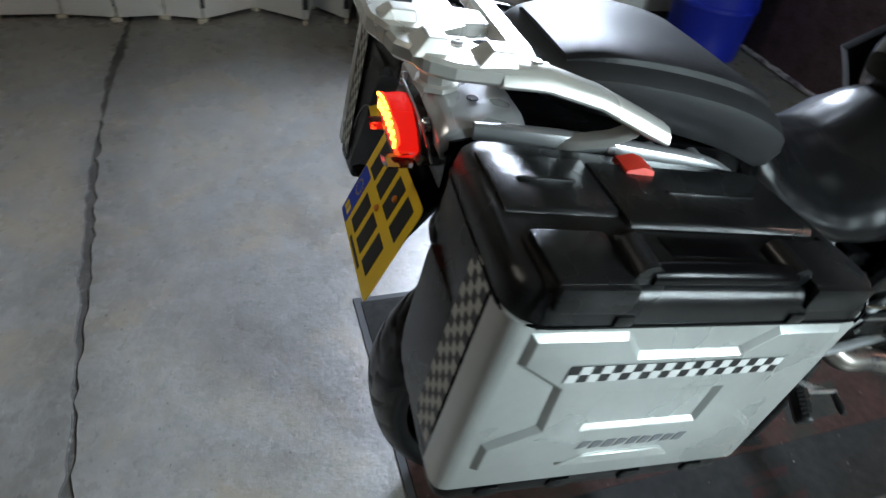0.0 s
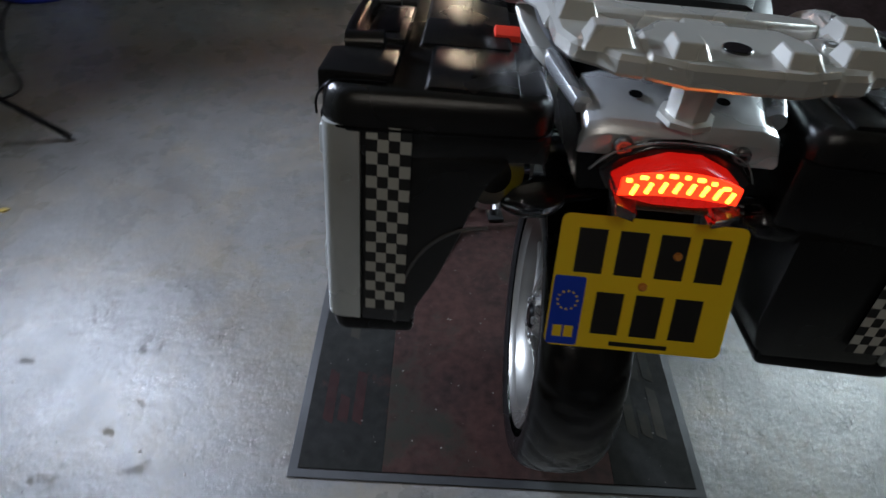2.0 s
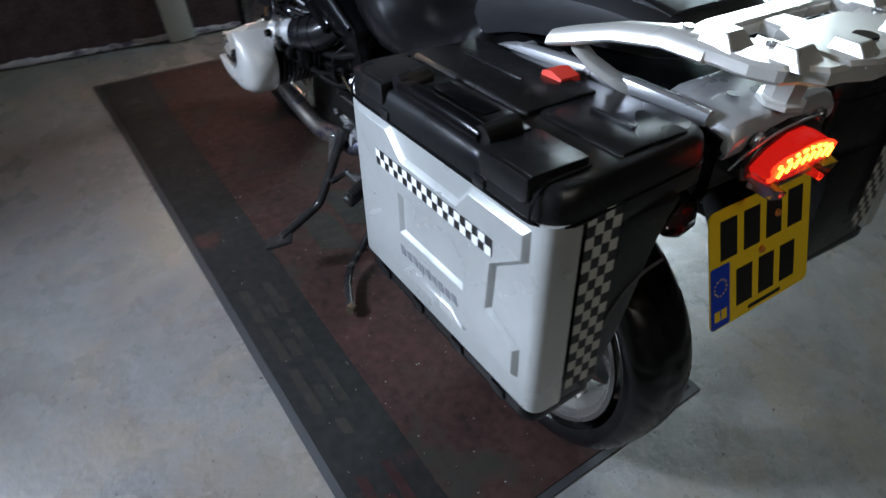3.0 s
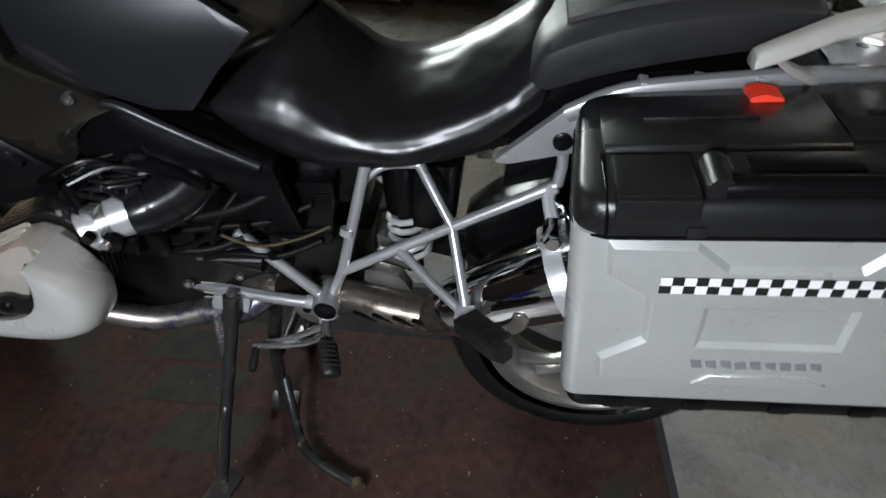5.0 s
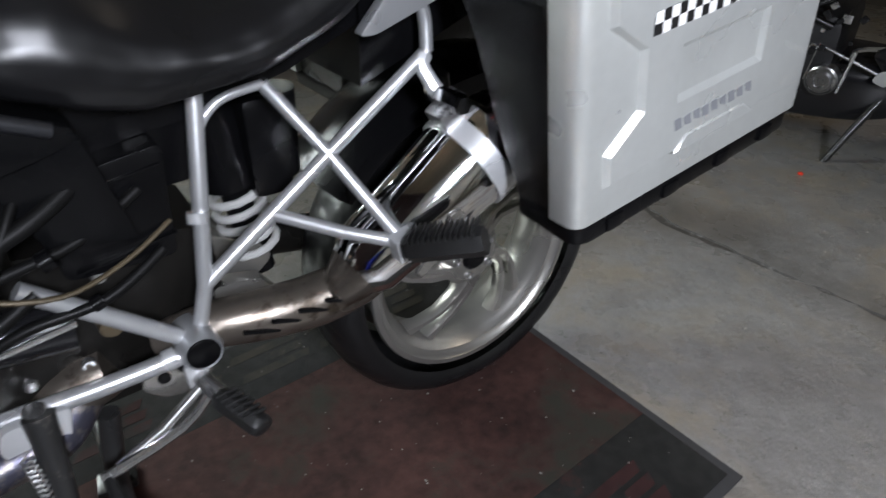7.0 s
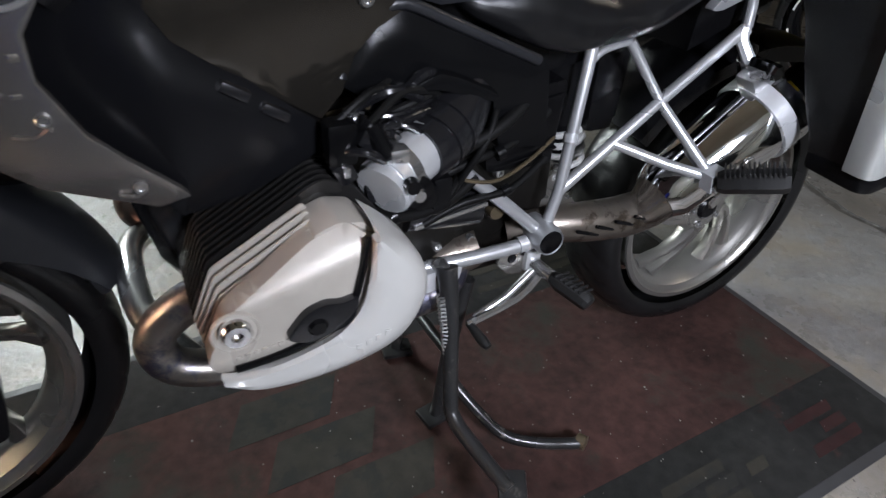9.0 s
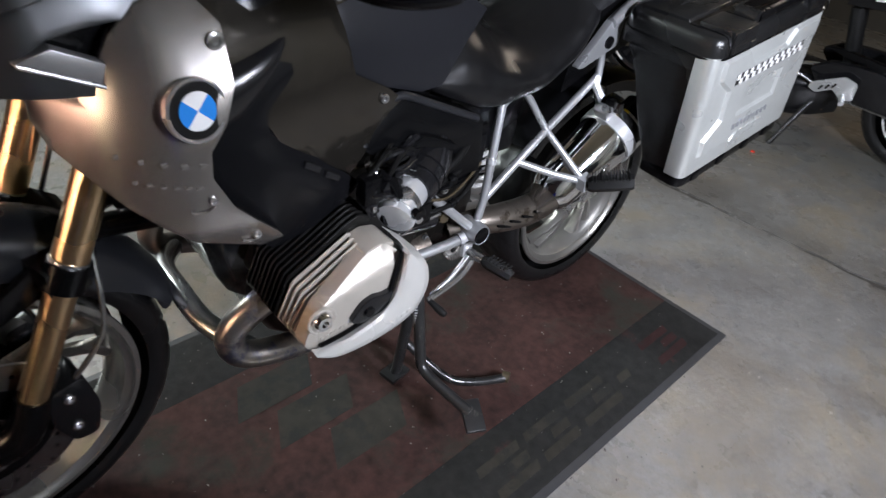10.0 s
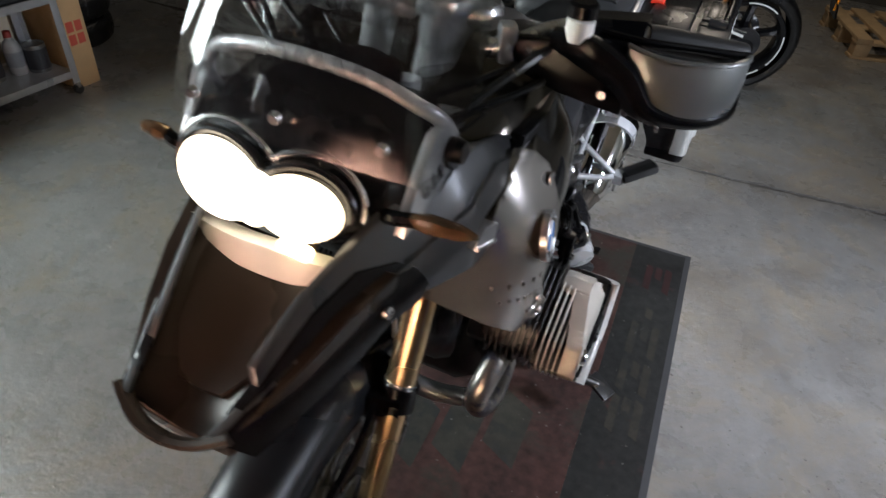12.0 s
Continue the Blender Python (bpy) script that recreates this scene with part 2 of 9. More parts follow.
def lathe(profile, at=(0, 0, 0), seg=48, m=None, closed=False, into=None):
    """A turned body about the x axis: profile rows of (x, radius)."""
    bm = bmesh.new()
    rows = [[bm.verts.new((x, r * math.cos(a), r * math.sin(a))) for a in [2 * math.pi * k / seg for k in range(seg)]] for x, r in profile]
    pairs = list(zip(rows, rows[1:])) + ([(rows[-1], rows[0])] if closed else [])
    for a, b in pairs:
        for i in range(seg):
            j = (i + 1) % seg
            bm.faces.new((a[i], a[j], b[j], b[i]))
    if not closed:
        bm.faces.new(rows[0][::-1])
        bm.faces.new(rows[-1])
    bmesh.ops.recalc_face_normals(bm, faces=bm.faces)
    bmesh.ops.transform(bm, matrix=Matrix.Translation(at) @ (m if m else Matrix()), verts=bm.verts)
    return merge(into, bm)


def prism(poly, x0, x1, bevel=0.004, seg=2, into=None, m=None):
    """A plate with an outline of (y, z), from x0 to x1."""
    bm = bmesh.new()
    n = len(poly)
    a = [bm.verts.new((x0, y, z)) for y, z in poly]
    b = [bm.verts.new((x1, y, z)) for y, z in poly]
    bm.faces.new(a)
    bm.faces.new(b[::-1])
    for i in range(n):
        j = (i + 1) % n
        bm.faces.new((a[j], a[i], b[i], b[j]))
    bmesh.ops.recalc_face_normals(bm, faces=bm.faces)
    soften(bm, bevel, seg)
    if m:
        bmesh.ops.transform(bm, matrix=m, verts=bm.verts)
    return merge(into, bm)


def panel(poly, bulge, thick=0.012, step=0.03, bevel=0.004, smooth_outline=0):
    """A curved body panel: outline of (y, z), outer face at x = bulge(y, z)."""
    if smooth_outline:
        pts = [Vector((0, y, z)) for y, z in poly]
        poly = []
        n = len(pts)
        for i in range(n):
            a, b, c, d = pts[i - 1], pts[i], pts[(i + 1) % n], pts[(i + 2) % n]
            for k in range(smooth_outline):
                t = k / smooth_outline
                q = 0.5 * (2 * b + (c - a) * t + (2 * a - 5 * b + 4 * c - d) * t * t + (3 * b - a - 3 * c + d) * t ** 3)
                poly.append((q.y, q.z))
    bm = bmesh.new()
    bm.faces.new([bm.verts.new((0, y, z)) for y, z in poly])
    ys, zs = [p[0] for p in poly], [p[1] for p in poly]
    for axis, lo, hi in ((1, min(ys), max(ys)), (2, min(zs), max(zs))):
        k = lo + step
        while k < hi - step * 0.3:
            co, no = [0, 0, 0], [0, 0, 0]
            co[axis], no[axis] = k, 1
            bmesh.ops.bisect_plane(bm, geom=bm.verts[:] + bm.edges[:] + bm.faces[:], plane_co=co, plane_no=no, dist=1e-5)
            k += step
    faces = bm.faces[:]
    ext = bmesh.ops.extrude_face_region(bm, geom=faces)
    outer = {v for v in ext["geom"] if isinstance(v, bmesh.types.BMVert)}
    for v in bm.verts:
        v.co.x = bulge(v.co.y, v.co.z) + (0 if v in outer else thick)
    bmesh.ops.recalc_face_normals(bm, faces=bm.faces)
    soften(bm, bevel, 2, 50)
    return bm


def bolt(at, r=0.007, h=0.006, axis="x", into=None):
    prof = [(0.0, r * 1.05), (-h * 0.7, r * 1.05), (-h, r * 0.85), (-h, r * 0.5), (-h * 0.45, r * 0.45), (-h * 0.45, 0.0004)]
    turn = {"x": Matrix(), "z": Matrix.Rotation(radians(90), 4, "Y"), "y": Matrix.Rotation(radians(90), 4, "Z")}[axis]
    return lathe(prof, at, 14, turn, into=into)


# ---- the garage ----
def floor_material():
    m = bpy.data.materials.new("painted_concrete")
    m.use_nodes = True
    nt = m.node_tree
    n, l = nt.nodes, nt.links
    b = n["Principled BSDF"]
    tc = n.new("ShaderNodeTexCoord")

    def noise_node(scale, detail, rough=0.6, dist=0.0):
        t = n.new("ShaderNodeTexNoise")
        t.inputs["Scale"].default_value, t.inputs["Detail"].default_value = scale, detail
        t.inputs["Roughness"].default_value, t.inputs["Distortion"].default_value = rough, dist
        l.new(tc.outputs["Object"], t.inputs["Vector"])
        return t.outputs["Fac"]

    def ramp(src, lo, hi, a=0.0, c=1.0):
        r = n.new("ShaderNodeMapRange")
        for k, v in (("From Min", lo), ("From Max", hi), ("To Min", a), ("To Max", c)):
            r.inputs[k].default_value = v
        l.new(src, r.inputs["Value"])
        return r.outputs[0]

    def mix(fac, a, c, mode="MIX"):
        x = n.new("ShaderNodeMix")
        x.data_type, x.blend_type = "RGBA", mode
        if isinstance(fac, float):
            x.inputs["Factor"].default_value = fac
        else:
            l.new(fac, x.inputs["Factor"])
        for k, v in (("A", a), ("B", c)):
            if isinstance(v, tuple):
                x.inputs[k].default_value = (*v, 1)
            else:
                l.new(v, x.inputs[k])
        return x.outputs["Result"]

    cloud, grain = noise_node(1.4, 5), noise_node(45, 7, 0.7)
    col = mix(ramp(cloud, 0.35, 0.65), (0.155, 0.155, 0.152), (0.225, 0.222, 0.214))
    col = mix(ramp(grain, 0.38, 0.62, 0.0, 0.7), col, (0.135, 0.132, 0.124))
    pits = ramp(noise_node(130, 5, 0.7), 0.56, 0.66, 0.0, 0.7)
    col = mix(pits, col, (0.12, 0.115, 0.105))
    mottle = ramp(noise_node(14, 8, 0.7, 0.3), 0.4, 0.62, 0.0, 0.45)
    col = mix(mottle, col, (0.265, 0.262, 0.252))
    chips = ramp(noise_node(11, 10, 0.8, 0.4), 0.6, 0.72, 0.0, 0.7)
    col = mix(chips, col, (0.17, 0.155, 0.13))
    tan = ramp(noise_node(2.6, 9, 0.75, 0.6), 0.46, 0.64, 0.0, 0.85)
    col = mix(tan, col, (0.22, 0.192, 0.147))
    stain = ramp(noise_node(1.1, 8, 0.65, 0.8), 0.52, 0.66, 0.0, 0.65)
    col = mix(stain, col, (0.11, 0.1, 0.088))
    scuff = ramp(noise_node(4.2, 10, 0.8, 1.6), 0.55, 0.75, 0.0, 0.5)
    col = mix(scuff, col, (0.1, 0.095, 0.086))
    # dirt worked into the slab along the filled joint
    xyz = n.new("ShaderNodeSeparateXYZ")
    l.new(tc.outputs["Object"], xyz.inputs[0])
    off = n.new("ShaderNodeMath")
    off.operation = "ADD"
    off.inputs[1].default_value = 0.735
    l.new(xyz.outputs[1], off.inputs[0])
    gap = n.new("ShaderNodeMath")
    gap.operation = "ABSOLUTE"
    l.new(off.outputs[0], gap.inputs[0])
    near = n.new("ShaderNodeMath")
    near.operation = "MULTIPLY"
    l.new(ramp(gap.outputs[0], 0.02, 0.17, 1.0, 0.0), near.inputs[0])
    l.new(ramp(noise_node(7, 9, 0.75, 0.5), 0.36, 0.62, 0.0, 0.8), near.inputs[1])
    col = mix(near.outputs[0], col, (0.085, 0.08, 0.071))
    specks = ramp(noise_node(70, 3, 0.5), 0.69, 0.725)
    col = mix(specks, col, (0.05, 0.045, 0.04))
    pale = ramp(noise_node(28, 4, 0.6), 0.72, 0.76, 0.0, 0.6)
    col = mix(pale, col, (0.55, 0.55, 0.53))
    l.new(col, b.inputs["Base Color"])
    l.new(ramp(noise_node(6, 6), 0.3, 0.7, 0.2, 0.38), b.inputs["Roughness"])
    bp = n.new("ShaderNodeBump")
    bp.inputs["Strength"].default_value, bp.inputs["Distance"].default_value = 0.38, 0.006
    l.new(noise_node(34, 10, 0.72), bp.inputs["Height"])
    bp2 = n.new("ShaderNodeBump")
    bp2.inputs["Strength"].default_value, bp2.inputs["Distance"].default_value = 0.4, 0.006
    l.new(chips, bp2.inputs["Height"])
    bp2.invert = True
    l.new(bp.outputs[0], bp2.inputs["Normal"])
    l.new(bp2.outputs[0], b.inputs["Normal"])
    return m


FLOOR = floor_material()
JOINT = material("joint_filler", (0.042, 0.039, 0.034), 0.75, 0, 0.5, 60, 0.8, 90, wear=0.35, wear_colour=(0.12, 0.115, 0.105), wear_scale=40)
WHITE_WALL = material("white_painted_wall", (0.62, 0.61, 0.57), 0.6, 0, 0.08, 9, 0.15, 60, wear=0.12, wear_colour=(0.34, 0.32, 0.28), wear_scale=7)
PURPLE = material("purple_carpet", (0.115, 0.08, 0.086), 0.95, 0, 0.45, 90, 0.9, 420, spec=0.1)
# block walls of the far garage, their dimness put into the colour
DIM_WALL = material("dimmed_block_wall", (0.09, 0.082, 0.072), 0.8, 0, 0.15, 8, 0.2, 60)
BEIGE_WALL = material("beige_painted_wall", (0.42, 0.37, 0.28), 0.7, 0, 0.1, 8, 0.15, 60)
CEILING = material("ceiling_board", (0.42, 0.37, 0.29), 0.8, 0, 0.1, 5)
SKIRT = material("black_skirting", (0.02, 0.02, 0.022), 0.5, 0, 0.2, 20)
PLANK = material("pale_plank", (0.52, 0.53, 0.5), 0.5, 0, 0.1, 14)
BLUE_BIN = material("blue_plastic", (0.01, 0.02, 0.3), 0.35, 0, 0.1, 14)
CARD = material("cardboard", (0.42, 0.27, 0.13), 0.8, 0, 0.12, 14, 0.1, 150)
CARD_PRINT = material("red_print", (0.4, 0.06, 0.035), 0.6, 0, 0.1, 30)
GALV = material("galvanised_steel", (0.5, 0.51, 0.52), 0.35, 0.7, 0.15, 25)
PALLET = material("pallet_wood", (0.4, 0.27, 0.14), 0.75, 0, 0.25, 18, 0.2, 90)

X0, X1, Y0, Y1, H = -2.62, 2.78, -4.6, 2.66, 2.95
XF = 4.4


def structure(name, bm, mat, label, parent=None):
    ob = part(name, bm, mat, parent, angle=30)
    return tagged(ob, label, "structure" if parent is None else "", kind="structure" if parent is None else "")


def build_floor():
    """A slab with a rough filled joint running across behind the bike."""
    bm = bmesh.new()
    rng = random.Random(4)
    xs = [X0 - 0.3 + i * (XF - X0 + 0.4) / 190 for i in range(191)]
    lines = [[], [], [], []]
    for i, x in enumerate(xs):
        mid = float(np.interp(x, [-2.6, -2.28, -1.92, -1.29, -0.77, -0.5, -0.23, 0.0, 0.12, 0.3, 0.6, 2.5], [-0.785, -0.79, -0.803, -0.777, -0.728, -0.705, -0.683, -0.662, -0.65, -0.7, -0.82, -0.98])) + rng.uniform(-0.004, 0.004)
        half = 0.012 + 0.006 * math.sin(x * 5.1) + rng.uniform(-0.005, 0.006)
        for k, y in enumerate((mid - half, mid + half)):
            lines[k].append((x, y))
    low = [bm.verts.new((x, Y0 - 0.1, 0)) for x in xs]
    e0 = [bm.verts.new((x, y, 0)) for x, y in lines[0]]
    d0 = [bm.verts.new((x, y + 0.004, -0.005)) for x, y in lines[0]]
    d1 = [bm.verts.new((x, y - 0.004, -0.005)) for x, y in lines[1]]
    e1 = [bm.verts.new((x, y, 0)) for x, y in lines[1]]
    top = [bm.verts.new((x, Y1 + 0.1, 0)) for x in xs]
    for p, q, is_joint in ((low, e0, 0), (e0, d0, 1), (d0, d1, 1), (d1, e1, 1), (e1, top, 0)):
        for i in range(len(xs) - 1):
            f = bm.faces.new((p[i], p[i + 1], q[i + 1], q[i]))
            f.material_index = is_joint
    ob = structure("floor", bm, FLOOR, "worn grey painted concrete floor with a rough filled joint")
    ob.data.materials.append(JOINT)


build_floor()
structure("wall_west", rbox((0.12, 2.0, H), (X0 - 0.06, 1.72, H / 2), 0.004), WHITE_WALL, "white painted wall with scuffs beside a tripod")
structure("wall_west_far", rbox((0.12, 3.1, H), (X0 - 0.26, -3.05, H / 2), 0.004), DIM_WALL, "dim block wall of the garage")
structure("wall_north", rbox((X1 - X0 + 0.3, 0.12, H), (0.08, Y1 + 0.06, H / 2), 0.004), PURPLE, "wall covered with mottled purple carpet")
structure("wall_south", rbox((XF - X0 + 0.3, 0.12, H), ((X0 + XF) / 2, Y0 - 0.06, H / 2), 0.004), DIM_WALL, "dim block wall at the garage's back")
def east_wall():
    """Four blocks round the high window."""
    y0, y1, z0, z1 = 1.65, 2.45, 1.15, 2.45
    bm = None
    for a, b, c, d in ((0.12, y0, 0, H), (y1, Y1, 0, H), (y0, y1, 0, z0), (y0, y1, z1, H)):
        bm = rbox((0.12, b - a, d - c), (X1 + 0.06, (a + b) / 2, (c + d) / 2), 0.0, into=bm)
    structure("wall_east", bm, BEIGE_WALL, "dim painted wall with a high window behind a steel shelf")
    w = structure("window_1", rbox((0.06, 0.8, 0.05), (X1 + 0.06, 2.05, 1.176), 0.004), WHITE_WALL, "tall window letting in daylight")
    for at, size in (((X1 + 0.06, 2.05, 2.424), (0.06, 0.8, 0.05)), ((X1 + 0.06, 1.676, 1.8), (0.06, 0.05, 1.19)), ((X1 + 0.06, 2.424, 1.8), (0.06, 0.05, 1.19))):
        part("window_frame", rbox(size, at, 0.004), WHITE_WALL, w)
    pane = part("pane", rbox((0.006, 0.69, 1.19), (X1 + 0.09, 2.05, 1.8), 0.001), glass("window_glass", (1, 1, 1), 0.1), w)
    pane.visible_shadow = False


east_wall()
structure("wall_corner", rbox((XF - X1 - 0.12, 0.12, H), ((XF + X1 + 0.12) / 2, 0.18, H / 2), 0.004), DIM_WALL, "dim return wall beside the shelf")
structure("wall_east_far", rbox((0.12, 0.24 - Y0, H), (XF + 0.06, (Y0 + 0.24) / 2, H / 2), 0.004), DIM_WALL, "dim far side wall of the garage")
structure("ceiling", rbox((XF - X0 + 0.8, Y1 - Y0 + 0.4, 0.1), ((X0 + XF) / 2, (Y0 + Y1) / 2, H + 0.05), 0.004), CEILING, "plain pale ceiling board")
structure("baseboard", rbox((0.02, 1.72, 0.11), (X0 + 0.011, 1.72, 0.055), 0.003), SKIRT, "black skirting board along the white wall")
structure("pillar", rbox((0.3, 0.45, H), (X0 + 0.05, 0.585, H / 2), 0.012), WHITE_WALL, "white painted square pillar with a scuffed base")


def garage_mat():
    mat = thing("garage_mat", "dark brown rubber-backed mat with black side bands under the motorcycle", "mat", (-0.08, 1.17, 0))
    yaw, w, l = radians(2.43), 0.925, 2.345
    m = Matrix.Translation((-0.545, 0.007, 0)) @ Matrix.Rotation(yaw, 4, "Z")
    brown = material("mat_brown", (0.036, 0.0165, 0.0135), 0.85, 0, 0.75, 42, 0.6, 600, wear=0.5, wear_colour=(0.024, 0.0225, 0.017), wear_scale=2.6, spec=0.25)
    black = material("mat_black", (0.0145, 0.0145, 0.0135), 0.85, 0, 0.6, 42, 0.5, 700, wear=0.15, wear_colour=(0.05, 0.02, 0.016), wear_scale=3, spec=0.25)
    edge = material("mat_edge", (0.03, 0.031, 0.033), 0.6, 0, 0.2, 30)
    ink = material("mat_faded_print", (0.025, 0.023, 0.018), 0.85, 0, 0.4, 30, 0.4, 700, wear=0.6, wear_colour=(0.018, 0.018, 0.016), wear_scale=14, spec=0.25)

    def flat(name, x0, x1, y0, y1, z0, z1, mt, label=""):
        return part(name, rbox((x1 - x0, y1 - y0, z1 - z0), (0, 0, 0), 0.0015, m @ Matrix.Translation(((x0 + x1) / 2, (y0 + y1) / 2, (z0 + z1) / 2))), mt, mat, label)

    flat("backing", 0, w, 0, l, 0.0005, 0.0045, edge, "grey rubber rim")
    flat("field", 0.205, w - 0.205, 0.02, l - 0.02, 0.004, 0.0075, brown, "brown carpet field")
    flat("band", 0.02, 0.205, 0.02, l - 0.02, 0.004, 0.0074, black, "black side band")
    flat("band", w - 0.205, w - 0.02, 0.02, l - 0.02, 0.004, 0.0074, black, "black side band")
    # faded print on the bands: plain slanted stripes, the last one red
    red = material("mat_faded_red", (0.027, 0.011, 0.0103), 0.85, 0, 0.4, 30, 0.4, 700, wear=0.6, wear_colour=(0.02, 0.016, 0.015), wear_scale=14, spec=0.25)

    def stripe(x0, x1, y0, y1, slant, mt, label):
        quad = [(x0, y0 + slant), (x1, y0), (x1, y1), (x0, y1 + slant)]
        bm = loft([[(x, y, 0.0077) for x, y in quad], [(x, y, 0.0082) for x, y in quad]])
        bmesh.ops.transform(bm, matrix=m, verts=bm.verts)
        part("printed_bar", bm, mt, mat, label)

    for x0, turned in ((0.055, False), (w - 0.15, True)):
        for y0, y1, mt in ((0.80, 0.935, ink), (0.645, 0.775, ink), (0.46, 0.615, ink), (0.375, 0.425, ink), (0.13, 0.27, red)):
            if turned:
                y0, y1 = 1.07 - y1, 1.07 - y0
            thin = y1 - y0 < 0.06
            for k in ((1,) if thin else (0, 1, 2)):
                a = x0 + 0.034 * k
                stripe(a, a + 0.024, y0, y1 if k != 1 or thin else (y0 + y1) / 2, 0.012, mt, "faded red print" if mt is red else "faded tan print")
        for k in range(6):
            y = l - 0.2 - k * 0.07
            part("printed_bar", rbox((0.06, 0.045, 0.0006), (0, 0, 0), 0, m @ Matrix.Translation((x0 + 0.045, y, 0.0079))), ink, mat, "faded tan print")
    for x0, y0 in ((0.34, 0.93), (0.46, 1.0), (0.58, 1.04)):
        stripe(x0, x0 + 0.1, y0, y0 + 0.2, 0.05, ink, "faded khaki print")


garage_mat()


# ---- the motorcycle ----
BIKE = thing("motorcycle", "dark grey touring motorcycle with silver panniers on its centre stand", "motorcycle", (0, 1.0, 0))
REAR, FRONT = Vector((0, 0.257, 0.318)), Vector((0, 1.748, 0.335))


def group_part(name, at, parent=BIKE, label=""):
    """A part that is only the sum of its sub-parts."""
    ob = new(name)
    ob.matrix_world = Matrix.Translation(at)
    ob.location = at
    ob.empty_display_size = 0.05
    ob.parent = parent
    ob.matrix_parent_inverse = parent.matrix_world.inverted()
    return tagged(ob, label)


def tyre_mesh(R, width, rim_r, groove):
    """A tyre with cut tread grooves, axle along x at the origin."""
    seg, prof = 216, []
    half = width / 2
    for k in range(29):
        a = -118 + 236 * k / 28
        s, c = math.sin(radians(a)), math.cos(radians(a))
        x = half * (abs(s) ** 0.85) * (1 if s > 0 else -1)
        r = R - (R - rim_r - 0.012) * (0.62 - 0.62 * c) ** 1.15 * 0.93
        prof.append((x, max(r, rim_r - 0.004)))
    bm = bmesh.new()
    rows = []
    for k, (x, r) in enumerate(prof):
        u = x / half
        row = []
        for i in range(seg):
            th = 2 * math.pi * i / seg
            cut = groove(u, th) if 6 <= k <= 22 else 0
            rr = r - cut * 0.0035
            row.append(bm.verts.new((x, rr * math.cos(th), rr * math.sin(th))))
        rows.append(row)
    for a, b in zip(rows, rows[1:]):
        for i in range(seg):
            j = (i + 1) % seg
            bm.faces.new((a[i], a[j], b[j], b[i]))
    bmesh.ops.recalc_face_normals(bm, faces=bm.faces)
    return bm


def tread(u, th):
    lane = (th * 26 / (2 * math.pi) + 1.15 * abs(u) + (0.5 if u > 0 else 0)) % 1.0
    centre = abs(u) < 0.06
    return 1.0 if (lane < 0.12 and abs(u) > 0.1) or centre and (th * 26 / (2 * math.pi)) % 1 < 0.8 else 0.0


def wheel(name, at, R, width, rim_r, spokes, m=Matrix(), label="", first=0.0, sweep=0.7, inset=0.0, cast=RIM_SILVER):
    base = Matrix.Translation(at) @ m
    w = group_part(name, at, BIKE, label)

    def put(n, bm, mt, lab=""):
        bmesh.ops.transform(bm, matrix=base, verts=bm.verts)
        return part(n, bm, mt, w, lab)

    put("tyre", tyre_mesh(R, width, rim_r, tread), TYRE, "black tyre with curved tread cuts")
    h = width * 0.41
    put("rim", lathe([(-h, rim_r + 0.008), (-h - 0.005, rim_r + 0.006), (-h - 0.006, rim_r - 0.004), (-h + 0.003, rim_r - 0.009), (-h + 0.007, rim_r - 0.018), (-h + 0.02, rim_r - 0.024), (-h + 0.036, rim_r - 0.036),
                      (h - 0.036, rim_r - 0.036), (h - 0.02, rim_r - 0.024), (h - 0.007, rim_r - 0.018), (h - 0.003, rim_r - 0.009), (h + 0.006, rim_r - 0.004), (h + 0.005, rim_r + 0.006), (h, rim_r + 0.008),
                      (h * 0.5, rim_r - 0.014), (-h * 0.5, rim_r - 0.014)], seg=96, closed=True), RIM_SILVER, "cast silver rim")
    for k in range(spokes):
        for side in (-1, 1):
            a = first + 2 * math.pi * k / spokes
            r0, r1 = 0.05, rim_r - 0.032
            loops = []
            for t, hw, hx in ((0, 0.013, 0.026), (0.3, 0.0085, 0.018), (0.6, 0.0075, 0.015), (0.85, 0.009, 0.015), (1.0, 0.017, 0.019)):
                r = r0 + (r1 - r0) * t
                sw = a + sweep * t + side * (0.09 + 0.07 * t)
                tn = Vector((0, -math.sin(sw + 0.35), math.cos(sw + 0.35)))
                c = Vector((inset - 0.01 * (1 - t), r * math.cos(sw), r * math.sin(sw)))
                loops.append([c + tn * hw * p + Vector((hx * q, 0, 0)) for p, q in ((-1, -0.5), (-0.55, -1), (0.55, -1), (1, -0.5), (1, 0.6), (0.4, 1), (-0.4, 1), (-1, 0.6))])
            put("spoke", loft(loops), cast)
    hub = lathe([(-0.055, 0.03), (-0.055, 0.05), (-0.04, 0.066), (0.045, 0.07), (0.06, 0.05), (0.06, 0.02)], seg=40)
    put("hub", hub, cast, "cast wheel hub")
    cap = lathe([(-0.062, 0.0005), (-0.062, 0.022), (-0.056, 0.028), (-0.05, 0.028)], seg=28)
    put("hub_cap", cap, SATIN_BLACK)
    for k in range(5):
        a = 2 * math.pi * k / 5
        put("wheel_bolt", bolt((-0.053, 0.042 * math.cos(a), 0.042 * math.sin(a)), 0.008, 0.008), STEEL)
    return w


